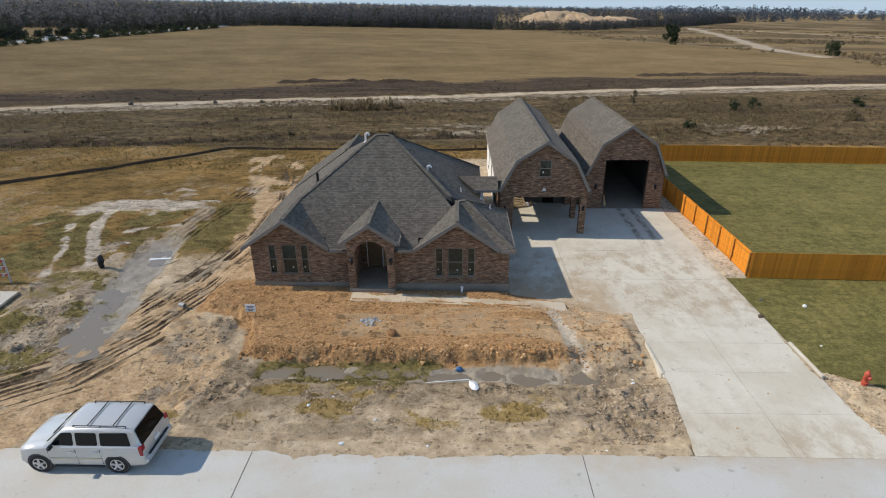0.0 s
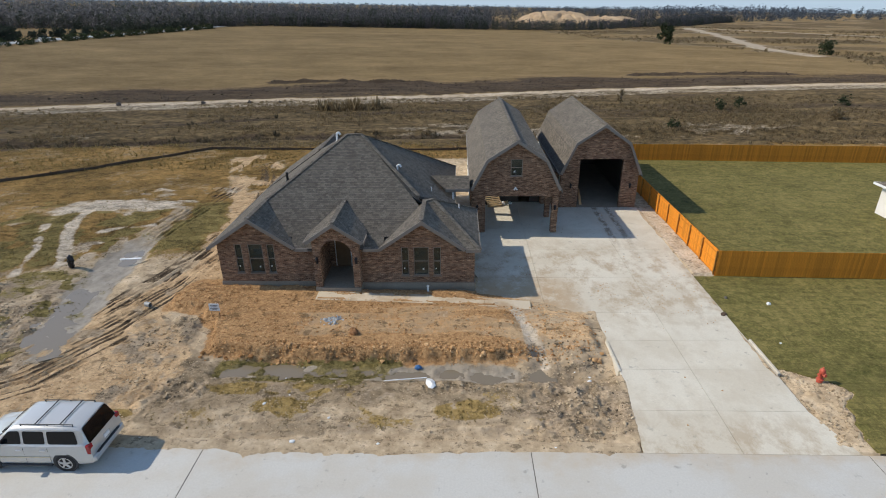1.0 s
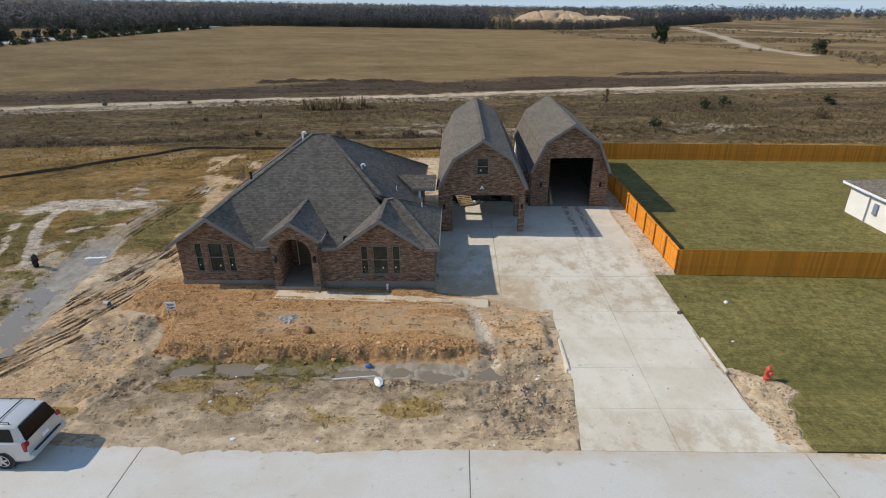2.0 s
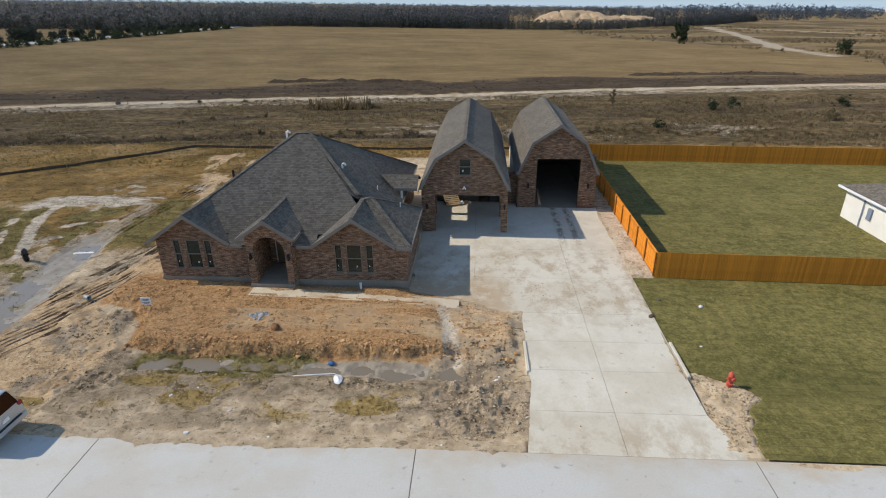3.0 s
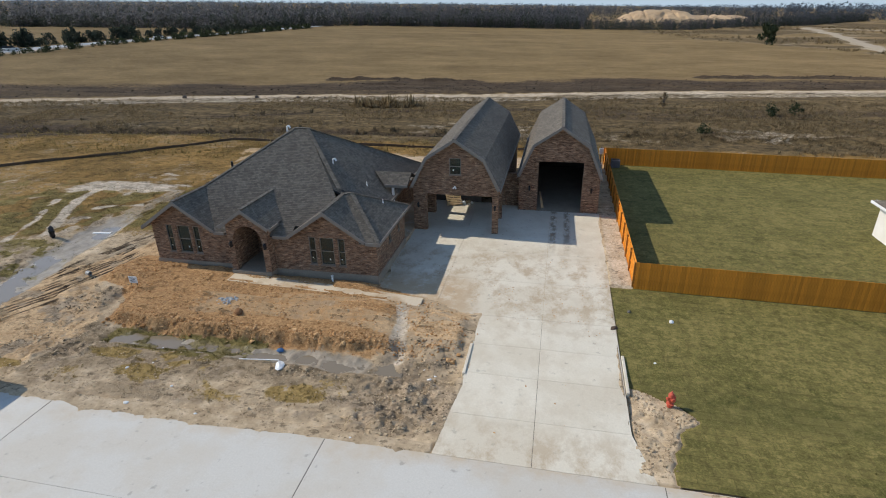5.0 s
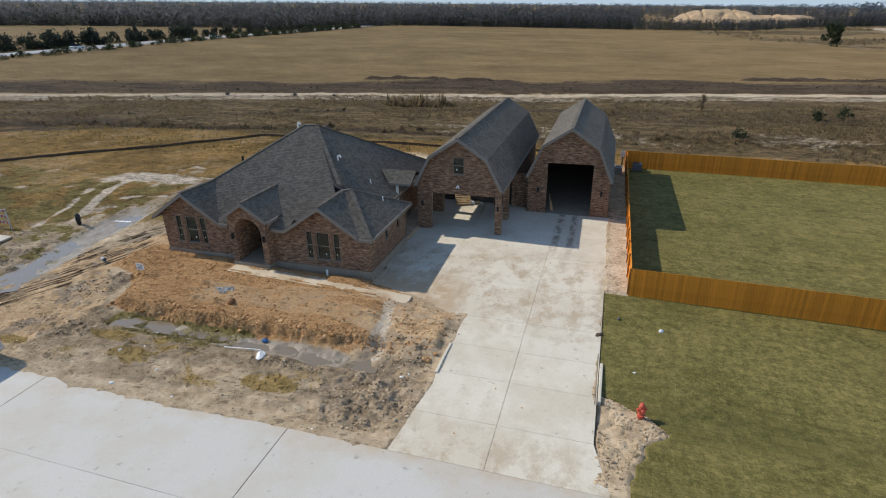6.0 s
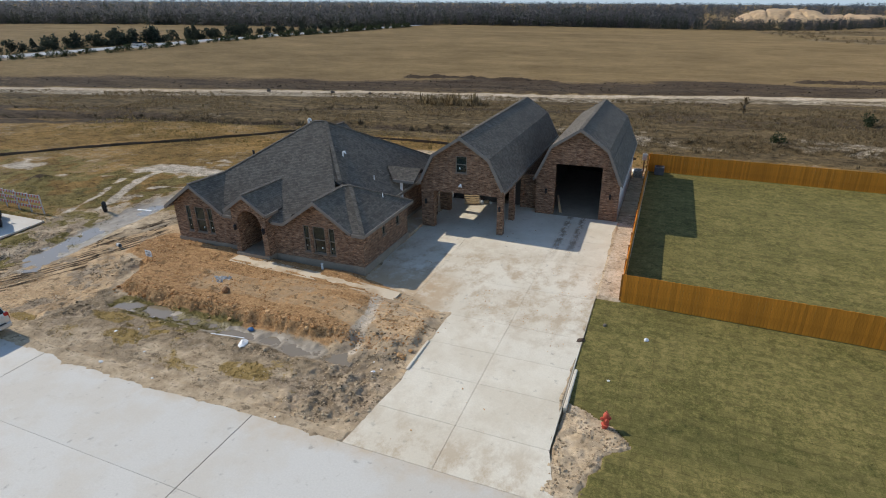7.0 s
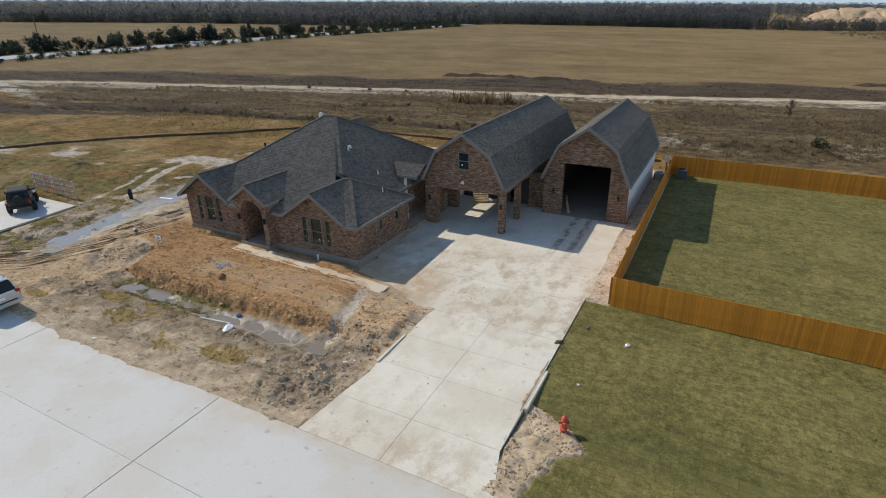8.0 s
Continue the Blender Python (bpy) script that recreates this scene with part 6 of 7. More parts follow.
def tree(name, label, x, y, height, width, seed, material, cone=False, group="", count=420, base=0.3):
    """Trunk, limbs and a crown of leaf clumps that begins at base times the height."""
    rng = np.random.default_rng(seed)
    gz = far_z(x, y)
    t = thing(name, label, "tree" if height > 2.5 else "bush", x, y, gz, rng.uniform(0, 360), group=group)
    bm = bmesh.new()
    tube(bm, (0, 0, -0.2), (0, 0, height * 0.45), height * 0.028, height * 0.018, 8)
    tube(bm, (0, 0, height * 0.44), (0.02 * height, 0, height * 0.9), height * 0.018, height * 0.006, 7)
    for i in range(7):
        a, h = rng.uniform(0, 6.28), height * rng.uniform(0.25, 0.65)
        r = width * rng.uniform(0.25, 0.42)
        tube(bm, (0, 0, h), (r * math.cos(a), r * math.sin(a), h + height * 0.16), height * 0.012, height * 0.004, 5)
    part("trunk", bm, BARK, t)
    lobes = []
    for _ in range(13):
        h = rng.uniform(base, 0.86)
        reach = 0.36 * width * (1.0 - 0.75 * max(0.0, h - 0.3))
        a, r = rng.uniform(0, 6.28), reach * rng.uniform(0.2, 1.0)
        lobes.append((r * math.cos(a), r * math.sin(a), height * h, width * rng.uniform(0.14, 0.26)))

    def shape(r):
        if cone:
            h = r.uniform(0.0, 1.0) ** 1.3
            rad = width * 0.5 * (1.03 - h) * math.sqrt(r.uniform(0.1, 1.1)) * (0.85 + 0.25 * math.sin(9 * h + seed))
            a = r.uniform(0, 6.28)
            return rad * math.cos(a), rad * math.sin(a), h * height
        lx, ly, lz, lr = lobes[r.integers(len(lobes))]
        d = r.normal(0, 1, 3)
        d *= lr * r.uniform(0.4, 1.0) / np.linalg.norm(d)
        return lx + d[0], ly + d[1], max(0.03 * height, lz + d[2])
    v, f = leaf_cloud(rng, count, shape, 0.05 * width + 0.02 * height)
    me = bpy.data.meshes.new("crown")
    me.from_pydata(v, [], f)
    me.materials.append(material)
    crown = new("crown", me)
    crown.parent = t
    return t


tree("oak_tree", "dark evergreen oak standing in field edge", 94.5, 262, 9.0, 8.6, 21, CEDAR, count=800, base=0.1)
tree("oak_tree", "dark round evergreen oak beside sandy trail", 136, 214, 5.0, 7.0, 22, CEDAR, count=500, base=0.08)
for i, (x, y, h, w) in enumerate(((41.5, 84.4, 1.4, 2.6), (44.6, 85.2, 1.6, 2.3), (54, 77, 1.5, 3.2), (28, 90, 2.6, 1.5), (62, 88, 1.3, 2.6), (30, 72, 1.1, 2.2))):
    tree("bush", "olive-brown bush in winter scrub", x, y, h, w, 30 + i, BRUSH if i in (2, 3) else CEDAR, base=0.08, count=260, group="scrub bushes")
rng = np.random.default_rng(77)
s = 0.0
n = 0
while s < 1:
    y = 92 + s * 240
    road_x = float(np.interp(y, [p[1] for p in FAR_ROAD], [p[0] for p in FAR_ROAD]))
    if n % 2:                                    # tall cedars beyond the road, thinning out northward
        x, h = road_x - 8 - rng.uniform(0, 5), rng.uniform(2.6, 5.6) if s < 0.5 else rng.uniform(2.0, 3.8)
        tree("cedar_tree", "tall dark green cedar beyond country road", x, y, h, h * rng.uniform(1.1, 1.8), 100 + n, PINE, cone=n % 5 == 0, group="roadside cedars", count=380, base=0.1)
    else:                                        # low rounded bushes on the near verge
        x, h = road_x + 8 + rng.uniform(-1.5, 2), rng.uniform(1.0, 2.0) if s < 0.4 else rng.uniform(1.4, 2.6)
        tree("cedar_bush", "low rounded dark green bush on road verge", x, y, h, h * rng.uniform(1.8, 3.0), 100 + n, CEDAR, group="roadside bushes", count=200, base=0.12)
    n += 1
    s += rng.uniform(0.002, 0.0085)


def woods(name, seed, count, place, height, label, material, conifers=0.0, clumps=70, spread=0.045):
    """Far woodland as many small clumps: bare crowns, or pointed evergreens."""
    rng = np.random.default_rng(seed)
    spots = np.array([place(rng) for _ in range(count)])
    h = spots[:, 2] * height * np.clip(rng.lognormal(0, 0.17, count), 0.6, 1.3)
    w = h * rng.uniform(0.28, 0.5, count)
    cone = rng.uniform(0, 1, count) < conifers
    u = rng.uniform(0.0, 1.0, (count, clumps)) ** 1.2
    round_r = np.sqrt(np.clip(1 - (2 * u - 1.0) ** 2, 0.3, 1))
    r = w[:, None] * np.where(cone[:, None], 0.75 * (1.05 - u), round_r) * np.sqrt(rng.uniform(0.03, 1, u.shape))
    a = rng.uniform(0, 6.283, u.shape)
    base = land_tilt(spots[:, 0], spots[:, 1])[:, None] + 0.3
    c = np.stack([spots[:, :1] + r * np.cos(a), spots[:, 1:2] + r * np.sin(a), base + u * h[:, None]], -1)
    q = rng.normal(0, 1, (count, clumps, 3, 3)) * (spread * h)[:, None, None, None]
    v = (c[:, :, None, :] + q).reshape(-1, 3)
    f = np.arange(len(v)).reshape(-1, 3)
    return soup(name, v.tolist(), f.tolist(), material, label, "woods")


def edge_y(x):
    """Where the woods begin beyond the field."""
    return float(np.interp(x, [-1200, -700, -424, -324, -215, -168, -150, -124, -40, 46, 86, 152, 202, 313, 677, 1200], [-200, 60, 217, 268, 290, 292, 335, 372, 377, 376, 388, 478, 520, 690, 960, 1300]))


def low_gap(x, y):
    """Trees stay low before the sand heap and on the open land to the east."""
    a = math.atan2(x, y)
    return float(np.interp(a, [0.03, 0.09, 0.27, 0.33], [1.0, 0.72, 0.72, 0.95]))


def front_edge(r):
    x = r.uniform(-1000, 330)
    y = edge_y(x) + abs(r.normal(0, 22)) + 3
    return x, y, low_gap(x, y)


def mid_woods(r):
    while True:
        d = r.uniform(330, 950) if r.uniform() < 0.5 else r.uniform(330, 560)
        a = r.uniform(-1.5, 0.7)
        x, y = d * math.sin(a), d * math.cos(a)
        if y > edge_y(x) + 18 and not (0.06 < a < 0.34 and d < 620):
            return x, y, 1.0


def deep_woods(r):
    while True:
        d = r.uniform(850, 2600)
        a = r.uniform(-1.5, 0.95)
        x, y = d * math.sin(a), d * math.cos(a)
        if y > edge_y(x) + 30:
            return x, y, 1.0 + 0.5 * max(0.0, min(1.0, (a - 0.2) * 4))


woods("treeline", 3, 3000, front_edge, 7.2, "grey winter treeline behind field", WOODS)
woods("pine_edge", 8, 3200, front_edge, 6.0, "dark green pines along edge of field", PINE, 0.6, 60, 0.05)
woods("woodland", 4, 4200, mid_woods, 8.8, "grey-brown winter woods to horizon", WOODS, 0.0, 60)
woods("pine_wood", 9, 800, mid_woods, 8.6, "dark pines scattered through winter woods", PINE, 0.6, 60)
# far crowns carry the haze in their colour
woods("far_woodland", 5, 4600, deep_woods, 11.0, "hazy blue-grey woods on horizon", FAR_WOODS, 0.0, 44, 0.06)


# ribbons of bare road across the fields
def ribbon(name, line, width, material, label, category, lift=0.05, step=3.0, taper=False):
    bm = bmesh.new()
    prev = None
    for (ax, ay), (bx, by) in zip(line, line[1:]):
        length = math.hypot(bx - ax, by - ay)
        n = max(1, int(length / step))
        px, py = -(by - ay) / length, (bx - ax) / length
        for i in range(n):
            k = i / n
            x, y = ax + k * (bx - ax), ay + k * (by - ay)
            row = []
            for s in (-1, -0.5, 0, 0.5, 1):
                ends = min(1.0, 0.15 + math.hypot(x - line[0][0], y - line[0][1]) / 40.0) if taper else 1.0
                w = ends * width * 0.5 * s * (0.75 + 0.5 * float(vnoise(np.array(x + 9 * s), np.array(y), 6.0, 4)))
                q = (x + px * w, y + py * w)
                row.append(bm.verts.new((*q, far_z(*q) + lift - (0.2 if abs(s) == 1 else 0))))
            if prev:
                for j in range(4):
                    bm.faces.new((prev[j], prev[j + 1], row[j + 1], row[j]))
            prev = row
    bmesh.ops.recalc_face_normals(bm, faces=bm.faces[:])
    tagged(part(name, bm, material, smooth=True), label, category, kind="structure")


ribbon("sandy_trail", TRAIL, 6, TRAIL_SAND, "pale sandy trail curving across field", "trail", 0.3, taper=True)
ribbon("sandy_trail", TRAIL_SIDE, 5, TRAIL_SAND, "pale sandy side trail through scrub", "trail", 0.3)
ribbon("country_road", FAR_ROAD[1:], 8, ASPHALT, "pale asphalt country road beyond field", "road", 0.35)


# sand quarry heap in the distance
def quarry(x, y):
    main = 11.0 * np.clip(1 - np.abs((x - 92) / 36) ** 3, 0, 1) ** 0.7 * np.clip(1 - ((y - 545) / 34) ** 2, 0, 1) ** 0.6
    side = 8.0 * np.clip(1 - ((x - 140) / 40) ** 2, 0, 1) ** 0.5 * np.clip(1 - ((y - 560) / 30) ** 2, 0, 1) ** 0.6
    gouge = np.abs(fbm(x, y * 0.3, 9, 3, 51) - 0.5)
    return np.maximum(main, side) * (0.72 + 0.5 * fbm(x, y, 14, 5, 50) - 0.25 * smooth(0.08, 0.0, gouge)) - 0.5 + land_tilt(x, y)


sand_pile, _, _ = sheet("quarry_mound", np.linspace(50, 185, 150), np.linspace(508, 595, 70), quarry, SAND)
tagged(sand_pile, "tall pale orange quarry sand mound", "mound")

# added glowing ring that stands in for pale winter haze round the horizon
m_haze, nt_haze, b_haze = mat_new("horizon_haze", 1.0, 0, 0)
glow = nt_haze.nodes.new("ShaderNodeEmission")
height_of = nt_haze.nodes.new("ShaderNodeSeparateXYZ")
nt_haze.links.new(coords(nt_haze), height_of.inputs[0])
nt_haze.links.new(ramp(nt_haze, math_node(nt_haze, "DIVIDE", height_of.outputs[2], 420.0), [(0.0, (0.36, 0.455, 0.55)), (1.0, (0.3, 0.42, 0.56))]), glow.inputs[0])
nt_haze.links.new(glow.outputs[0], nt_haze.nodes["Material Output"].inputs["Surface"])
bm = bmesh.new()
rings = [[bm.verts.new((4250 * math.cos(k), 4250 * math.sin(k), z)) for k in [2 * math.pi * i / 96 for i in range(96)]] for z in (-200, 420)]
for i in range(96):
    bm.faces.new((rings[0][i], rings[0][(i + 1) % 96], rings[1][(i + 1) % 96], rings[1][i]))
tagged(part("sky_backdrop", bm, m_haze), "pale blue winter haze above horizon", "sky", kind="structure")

# ---- silt fence ----
silt = thing("silt_fence", "sagging black silt fence cloth on stakes", "silt fence", 0, 0, 0)
for (ax, ay), (bx, by) in zip(SILT_LINE, SILT_LINE[1:]):
    length = math.hypot(bx - ax, by - ay)
    n = max(2, int(length / 1.6))
    bm = bmesh.new()
    prev = None
    for i in range(n + 1):
        k = i / n
        x, y = ax + k * (bx - ax), ay + k * (by - ay)
        z = float(ground_z(np.array(x), np.array(y)))
        h = 0.2 + 0.12 * float(vnoise(np.array(x * 3.0), np.array(y), 2.0, 5))
        o = 0.06 * math.sin(i * 1.9)
        cur = [bm.verts.new((x + o, y - 0.012, z - 0.1)), bm.verts.new((x - o, y - 0.012, z + h)), bm.verts.new((x - o, y + 0.012, z + h)), bm.verts.new((x + o, y + 0.012, z - 0.1))]
        if prev:
            for j in range(4):
                bm.faces.new((prev[j], cur[j], cur[(j + 1) % 4], prev[(j + 1) % 4]))
        prev = cur
    part("cloth", bm, SILT, silt)
    for i in range(0, n + 1, 2):
        k = i / n
        x, y = ax + k * (bx - ax), ay + k * (by - ay)
        z = float(ground_z(np.array(x), np.array(y)))
        part("stake", new_box(x - 0.025, x + 0.025, y + 0.02, y + 0.06, z - 0.1, z + 0.42), BARK, silt)


# ---- vehicles ----
def loft(bm, rings, close_ends=True):
    """Skins a row of closed rings of equal length."""
    vs = [[bm.verts.new(p) for p in r] for r in rings]
    for a, b in zip(vs, vs[1:]):
        n = len(a)
        for i in range(n):
            bm.faces.new((a[i], a[(i + 1) % n], b[(i + 1) % n], b[i]))
    if close_ends:
        bm.faces.new(vs[0][::-1])
        bm.faces.new(vs[-1])
    bmesh.ops.recalc_face_normals(bm, faces=bm.faces[:])
    return bm


def quad_pane(corners, off=0.01, thick=0.012, inset=0.0):
    """A thin pane on four corners, lifted off along their normal."""
    c = [Vector(p) for p in corners]
    mid = sum(c, Vector()) / 4
    n = (c[1] - c[0]).cross(c[3] - c[0]).normalized()
    c = [p + (mid - p).normalized() * inset for p in c]
    bm = bmesh.new()
    a = [bm.verts.new(p + n * off) for p in c]
    b = [bm.verts.new(p + n * (off - thick)) for p in c]
    bm.faces.new(a)
    bm.faces.new(b[::-1])
    for i in range(4):
        j = (i + 1) % 4
        bm.faces.new((b[i], b[j], a[j], a[i]))
    return bm


def wheel(parent, x, y, r, width, side, spokes=5, rim_material=None):
    """Tyre with a spoked rim; side is the way it faces, -1 or 1 in y."""
    bm = bmesh.new()
    w = width / 2
    lathe(bm, [(r * 0.62, -w), (r * 0.9, -w), (r * 0.985, -w * 0.75), (r, -w * 0.3), (r, w * 0.3), (r * 0.985, w * 0.75), (r * 0.9, w), (r * 0.62, w)], 28, (x, y, r), "y")
    bmesh.ops.recalc_face_normals(bm, faces=bm.faces[:])
    tyre = part("wheel", bm, RUBBER, parent, "black rubber tyre", smooth=False)
    bm = bmesh.new()
    face = y + side * (w + 0.004)
    lathe(bm, [(0.0001, face - side * 0.03), (r * 0.6, face - side * 0.03), (r * 0.66, face), (r * 0.6, face + side * 0.006), (r * 0.56, face - side * 0.02)], 28, (x, 0, r), "y")
    for i in range(spokes):
        a = 2 * math.pi * i / spokes + 0.3
        tube(bm, (x, face, r), (x + r * 0.58 * math.cos(a), face - side * 0.005, r + r * 0.58 * math.sin(a)), r * 0.13, r * 0.1, 6)
    lathe(bm, [(r * 0.16, face - 0.02), (r * 0.14, face + side * 0.02)], 12, (x, 0, r), "y")
    bmesh.ops.recalc_face_normals(bm, faces=bm.faces[:])
    part("rim", bm, rim_material or ALLOY, tyre, "alloy rim")
    return tyre


def lerp3(a, b, k):
    return tuple(p + (q - p) * k for p, q in zip(a, b))


def on_quad(q, u, v):
    """A place on the quad q (base rear, base front, roof front, roof rear)."""
    return lerp3(lerp3(q[0], q[1], u), lerp3(q[3], q[2], u), v)


def suv(x, y, rz):
    t = thing("suv", "silver full-size SUV with roof rails, parked on road edge", "car", x, y, 0.0, rz)
    t.scale = (0.955, 0.955, 0.955)
    # stations along the car: place, half width, sill, belt line, half widths at glass foot and roof edge, roof height
    stations = ((2.4, 0.7, 0.5, 0.86, 0.6, 0.4, 0.92), (2.36, 0.86, 0.36, 0.92, 0.76, 0.5, 1.0), (2.22, 0.96, 0.3, 0.98, 0.86, 0.56, 1.1), (1.9, 1.0, 0.3, 1.06, 0.9, 0.6, 1.17),
                (1.2, 1.005, 0.31, 1.12, 0.93, 0.62, 1.22), (1.14, 1.005, 0.31, 1.14, 0.93, 0.86, 1.26), (0.78, 1.005, 0.31, 1.16, 0.93, 0.84, 1.56), (0.42, 1.005, 0.31, 1.17, 0.93, 0.8, 1.84),
                (0.2, 1.005, 0.31, 1.17, 0.93, 0.79, 1.885), (-0.6, 1.005, 0.31, 1.17, 0.93, 0.79, 1.915), (-1.6, 1.005, 0.31, 1.18, 0.93, 0.78, 1.91), (-2.2, 1.0, 0.32, 1.18, 0.92, 0.77, 1.88),
                (-2.36, 0.99, 0.33, 1.18, 0.91, 0.76, 1.84), (-2.5, 0.985, 0.34, 1.17, 0.9, 0.8, 1.5), (-2.62, 0.97, 0.36, 1.1, 0.88, 0.84, 1.2), (-2.68, 0.94, 0.42, 1.0, 0.8, 0.7, 1.04))
    rings = []
    for sx, w, zb, belt, wg, wr, top in stations:
        sx = 1.47 + (sx - 1.47) * 0.82 if sx > 1.47 else -1.47 + (sx + 1.47) * 0.88 if sx < -1.47 else sx     # short overhangs
        foot = min(belt + 0.05, top - 0.03)
        edge = max(foot + 0.01, top - 0.11)
        half = [(w - 0.2, zb - 0.02), (w - 0.05, zb), (w - 0.01, zb + 0.12), (w, min(0.62, belt - 0.2)), (w + 0.005, min(0.9, belt - 0.1)), (w - 0.025, belt), (wg, foot),
                (wr + (wg - wr) * 0.15, edge), (wr - 0.05, top - 0.04), (wr - 0.17, top - 0.01), (wr * 0.4, top + 0.008)]
        rings.append([(sx, p[0], p[1]) for p in half] + [(sx, -p[0], p[1]) for p in half[::-1]])
    shell = part("body", loft(bmesh.new(), rings), PAINT_SILVER, t, "silver painted body and roof", smooth=True)
    m = shell.modifiers.new("edges", "EDGE_SPLIT")
    m.split_angle = radians(32)

    def side(sx, z, s, off=0.0):
        """A place on the cabin's side."""
        k = (z - 1.22) / (1.78 - 1.22)
        return (sx, s * (0.93 - 0.115 * k + off), z)

    def pane(name, pts, s, label):
        """A flat window with rounded corners, standing a little proud."""
        c = [Vector(p) for p in pts]
        ring = []
        for i in range(len(c)):
            a, b, d = c[i - 1], c[i], c[(i + 1) % len(c)]
            u, v = (a - b).normalized() * 0.06, (d - b).normalized() * 0.06
            ring += [b + u, b + (u + v) * 0.29, b + v]
        n = (c[1] - c[0]).cross(c[2] - c[1]).normalized()
        if n.y * s < 0 and abs(n.y) > 0.3:
            n = -n
        bm = bmesh.new()
        top = [bm.verts.new(p + n * 0.008) for p in ring]
        low = [bm.verts.new(p - n * 0.02) for p in ring]
        bm.faces.new(top)
        bm.faces.new(low[::-1])
        for i in range(len(ring)):
            j = (i + 1) % len(ring)
            bm.faces.new((low[i], low[j], top[j], top[i]))
        bmesh.ops.recalc_face_normals(bm, faces=bm.faces[:])
        return part(name, bm, CAR_GLASS, t, label)

    for s in (-1, 1):
        for lo0, lo1, hi0, hi1 in ((0.92, 0.02, 0.42, 0.02), (-0.09, -0.88, -0.09, -0.88), (-1.0, -2.12, -1.0, -2.02)):
            pane("side_window", [side(lo0, 1.235, s), side(lo1, 1.235, s), side(hi1, 1.74, s), side(hi0, 1.74, s)], s, "dark tinted side window")
        for hx in (-0.02, -0.92):
            part("door_handle", new_box(hx + 0.05, hx + 0.27, min(s * 1.0, s * 1.035), max(s * 1.0, s * 1.035), 0.98, 1.02, bevel=0.008), ALLOY, t, "silver door handle")
        for hx in (1.02, -0.03, -0.95):
            part("door_seam", new_box(hx - 0.005, hx + 0.005, min(s * 0.99, s * 1.009), max(s * 0.99, s * 1.009), 0.42, 1.1), CAR_TRIM, t)
        part("trim_strip", new_box(-0.98, 0.98, min(s * 1.0, s * 1.02), max(s * 1.0, s * 1.02), 0.66, 0.71), TRIM_GOLD, t, "pale gold side moulding")
        part("running_board", new_box(-0.95, 0.95, min(s * 0.85, s * 1.03), max(s * 0.85, s * 1.03), 0.26, 0.33, bevel=0.015), CAR_TRIM, t, "dark running board")
        bm = bmesh.new()
        tube(bm, (-1.95, s * 0.68, 1.95), (0.0, s * 0.68, 1.95), 0.02, seg=6)
        for px in (-1.95, -1.0, 0.0):
            tube(bm, (px, s * 0.68, 1.86), (px, s * 0.68, 1.95), 0.02, seg=6)
        part("roof_rail", bm, CAR_TRIM, t, "black roof rail")
        part("mirror", new_box(0.72, 0.86, min(s * 0.98, s * 1.2), max(s * 0.98, s * 1.2), 1.18, 1.36, bevel=0.04), CAR_TRIM, t, "black door mirror")
        part("tail_lamp", new_box(-2.53, -2.37, min(s * 0.74, s * 0.985), max(s * 0.74, s * 0.985), 0.8, 1.2, bevel=0.03), LAMP_RED, t, "red tail lamp")
        part("head_lamp", new_box(2.0, 2.17, min(s * 0.6, s * 0.92), max(s * 0.6, s * 0.92), 0.78, 0.98, bevel=0.03), LAMP_CLEAR, t, "clear head lamp")
        for ax in (1.47, -1.47):
            # flat dark disc on the uncut body, painted shade of the arch gap
            bm = bmesh.new()
            lathe(bm, [(0.0001, s * 1.008), (0.455, s * 1.008), (0.455, s * 0.96)], 30, (ax, 0, 0.42), "y")
            bmesh.ops.recalc_face_normals(bm, faces=bm.faces[:])
            part("wheel_arch", bm, CAR_TRIM, t, "dark wheel arch")
            wheel(t, ax, s * 0.895, 0.4, 0.26, s)
    pane("windscreen", [(1.1, -0.82, 1.3), (1.1, 0.82, 1.3), (0.47, 0.68, 1.8), (0.47, -0.68, 1.8)], 0, "dark windscreen")
    pane("rear_window", [(-2.49, 0.82, 1.2), (-2.49, -0.82, 1.2), (-2.29, -0.7, 1.8), (-2.29, 0.7, 1.8)], 0, "dark rear window")
    for px in (-1.5, -0.55):
        bm = bmesh.new()
        tube(bm, (px, -0.68, 1.965), (px, 0.68, 1.965), 0.02, seg=6)
        part("cross_bar", bm, CAR_TRIM, t, "black roof cross bar")
    part("rear_bumper", new_box(-2.62, -2.42, -0.95, 0.95, 0.4, 0.66, bevel=0.05), PAINT_SILVER, t, "silver rear bumper")
    part("bumper_step", new_box(-2.63, -2.46, -0.7, 0.7, 0.655, 0.69, bevel=0.01), CAR_TRIM, t, "black bumper step pad")
    part("front_bumper", new_box(2.06, 2.27, -0.9, 0.9, 0.36, 0.62, bevel=0.06), PAINT_SILVER, t)
    part("grille", new_box(2.16, 2.24, -0.55, 0.55, 0.66, 0.88, bevel=0.02), CAR_TRIM, t, "dark front grille")
    part("number_plate", new_box(-2.57, -2.52, -0.16, 0.16, 0.84, 0.98), WHITE, t, "plain pale plate")
    for s in (-0.35, 0.35):
        bm = bmesh.new()
        tube(bm, (1.17, s, 1.27), (0.95, s - 0.42, 1.45), 0.012, seg=5)
        part("wiper", bm, CAR_TRIM, t)
    return t


suv(-13.45, 15.18, 180)


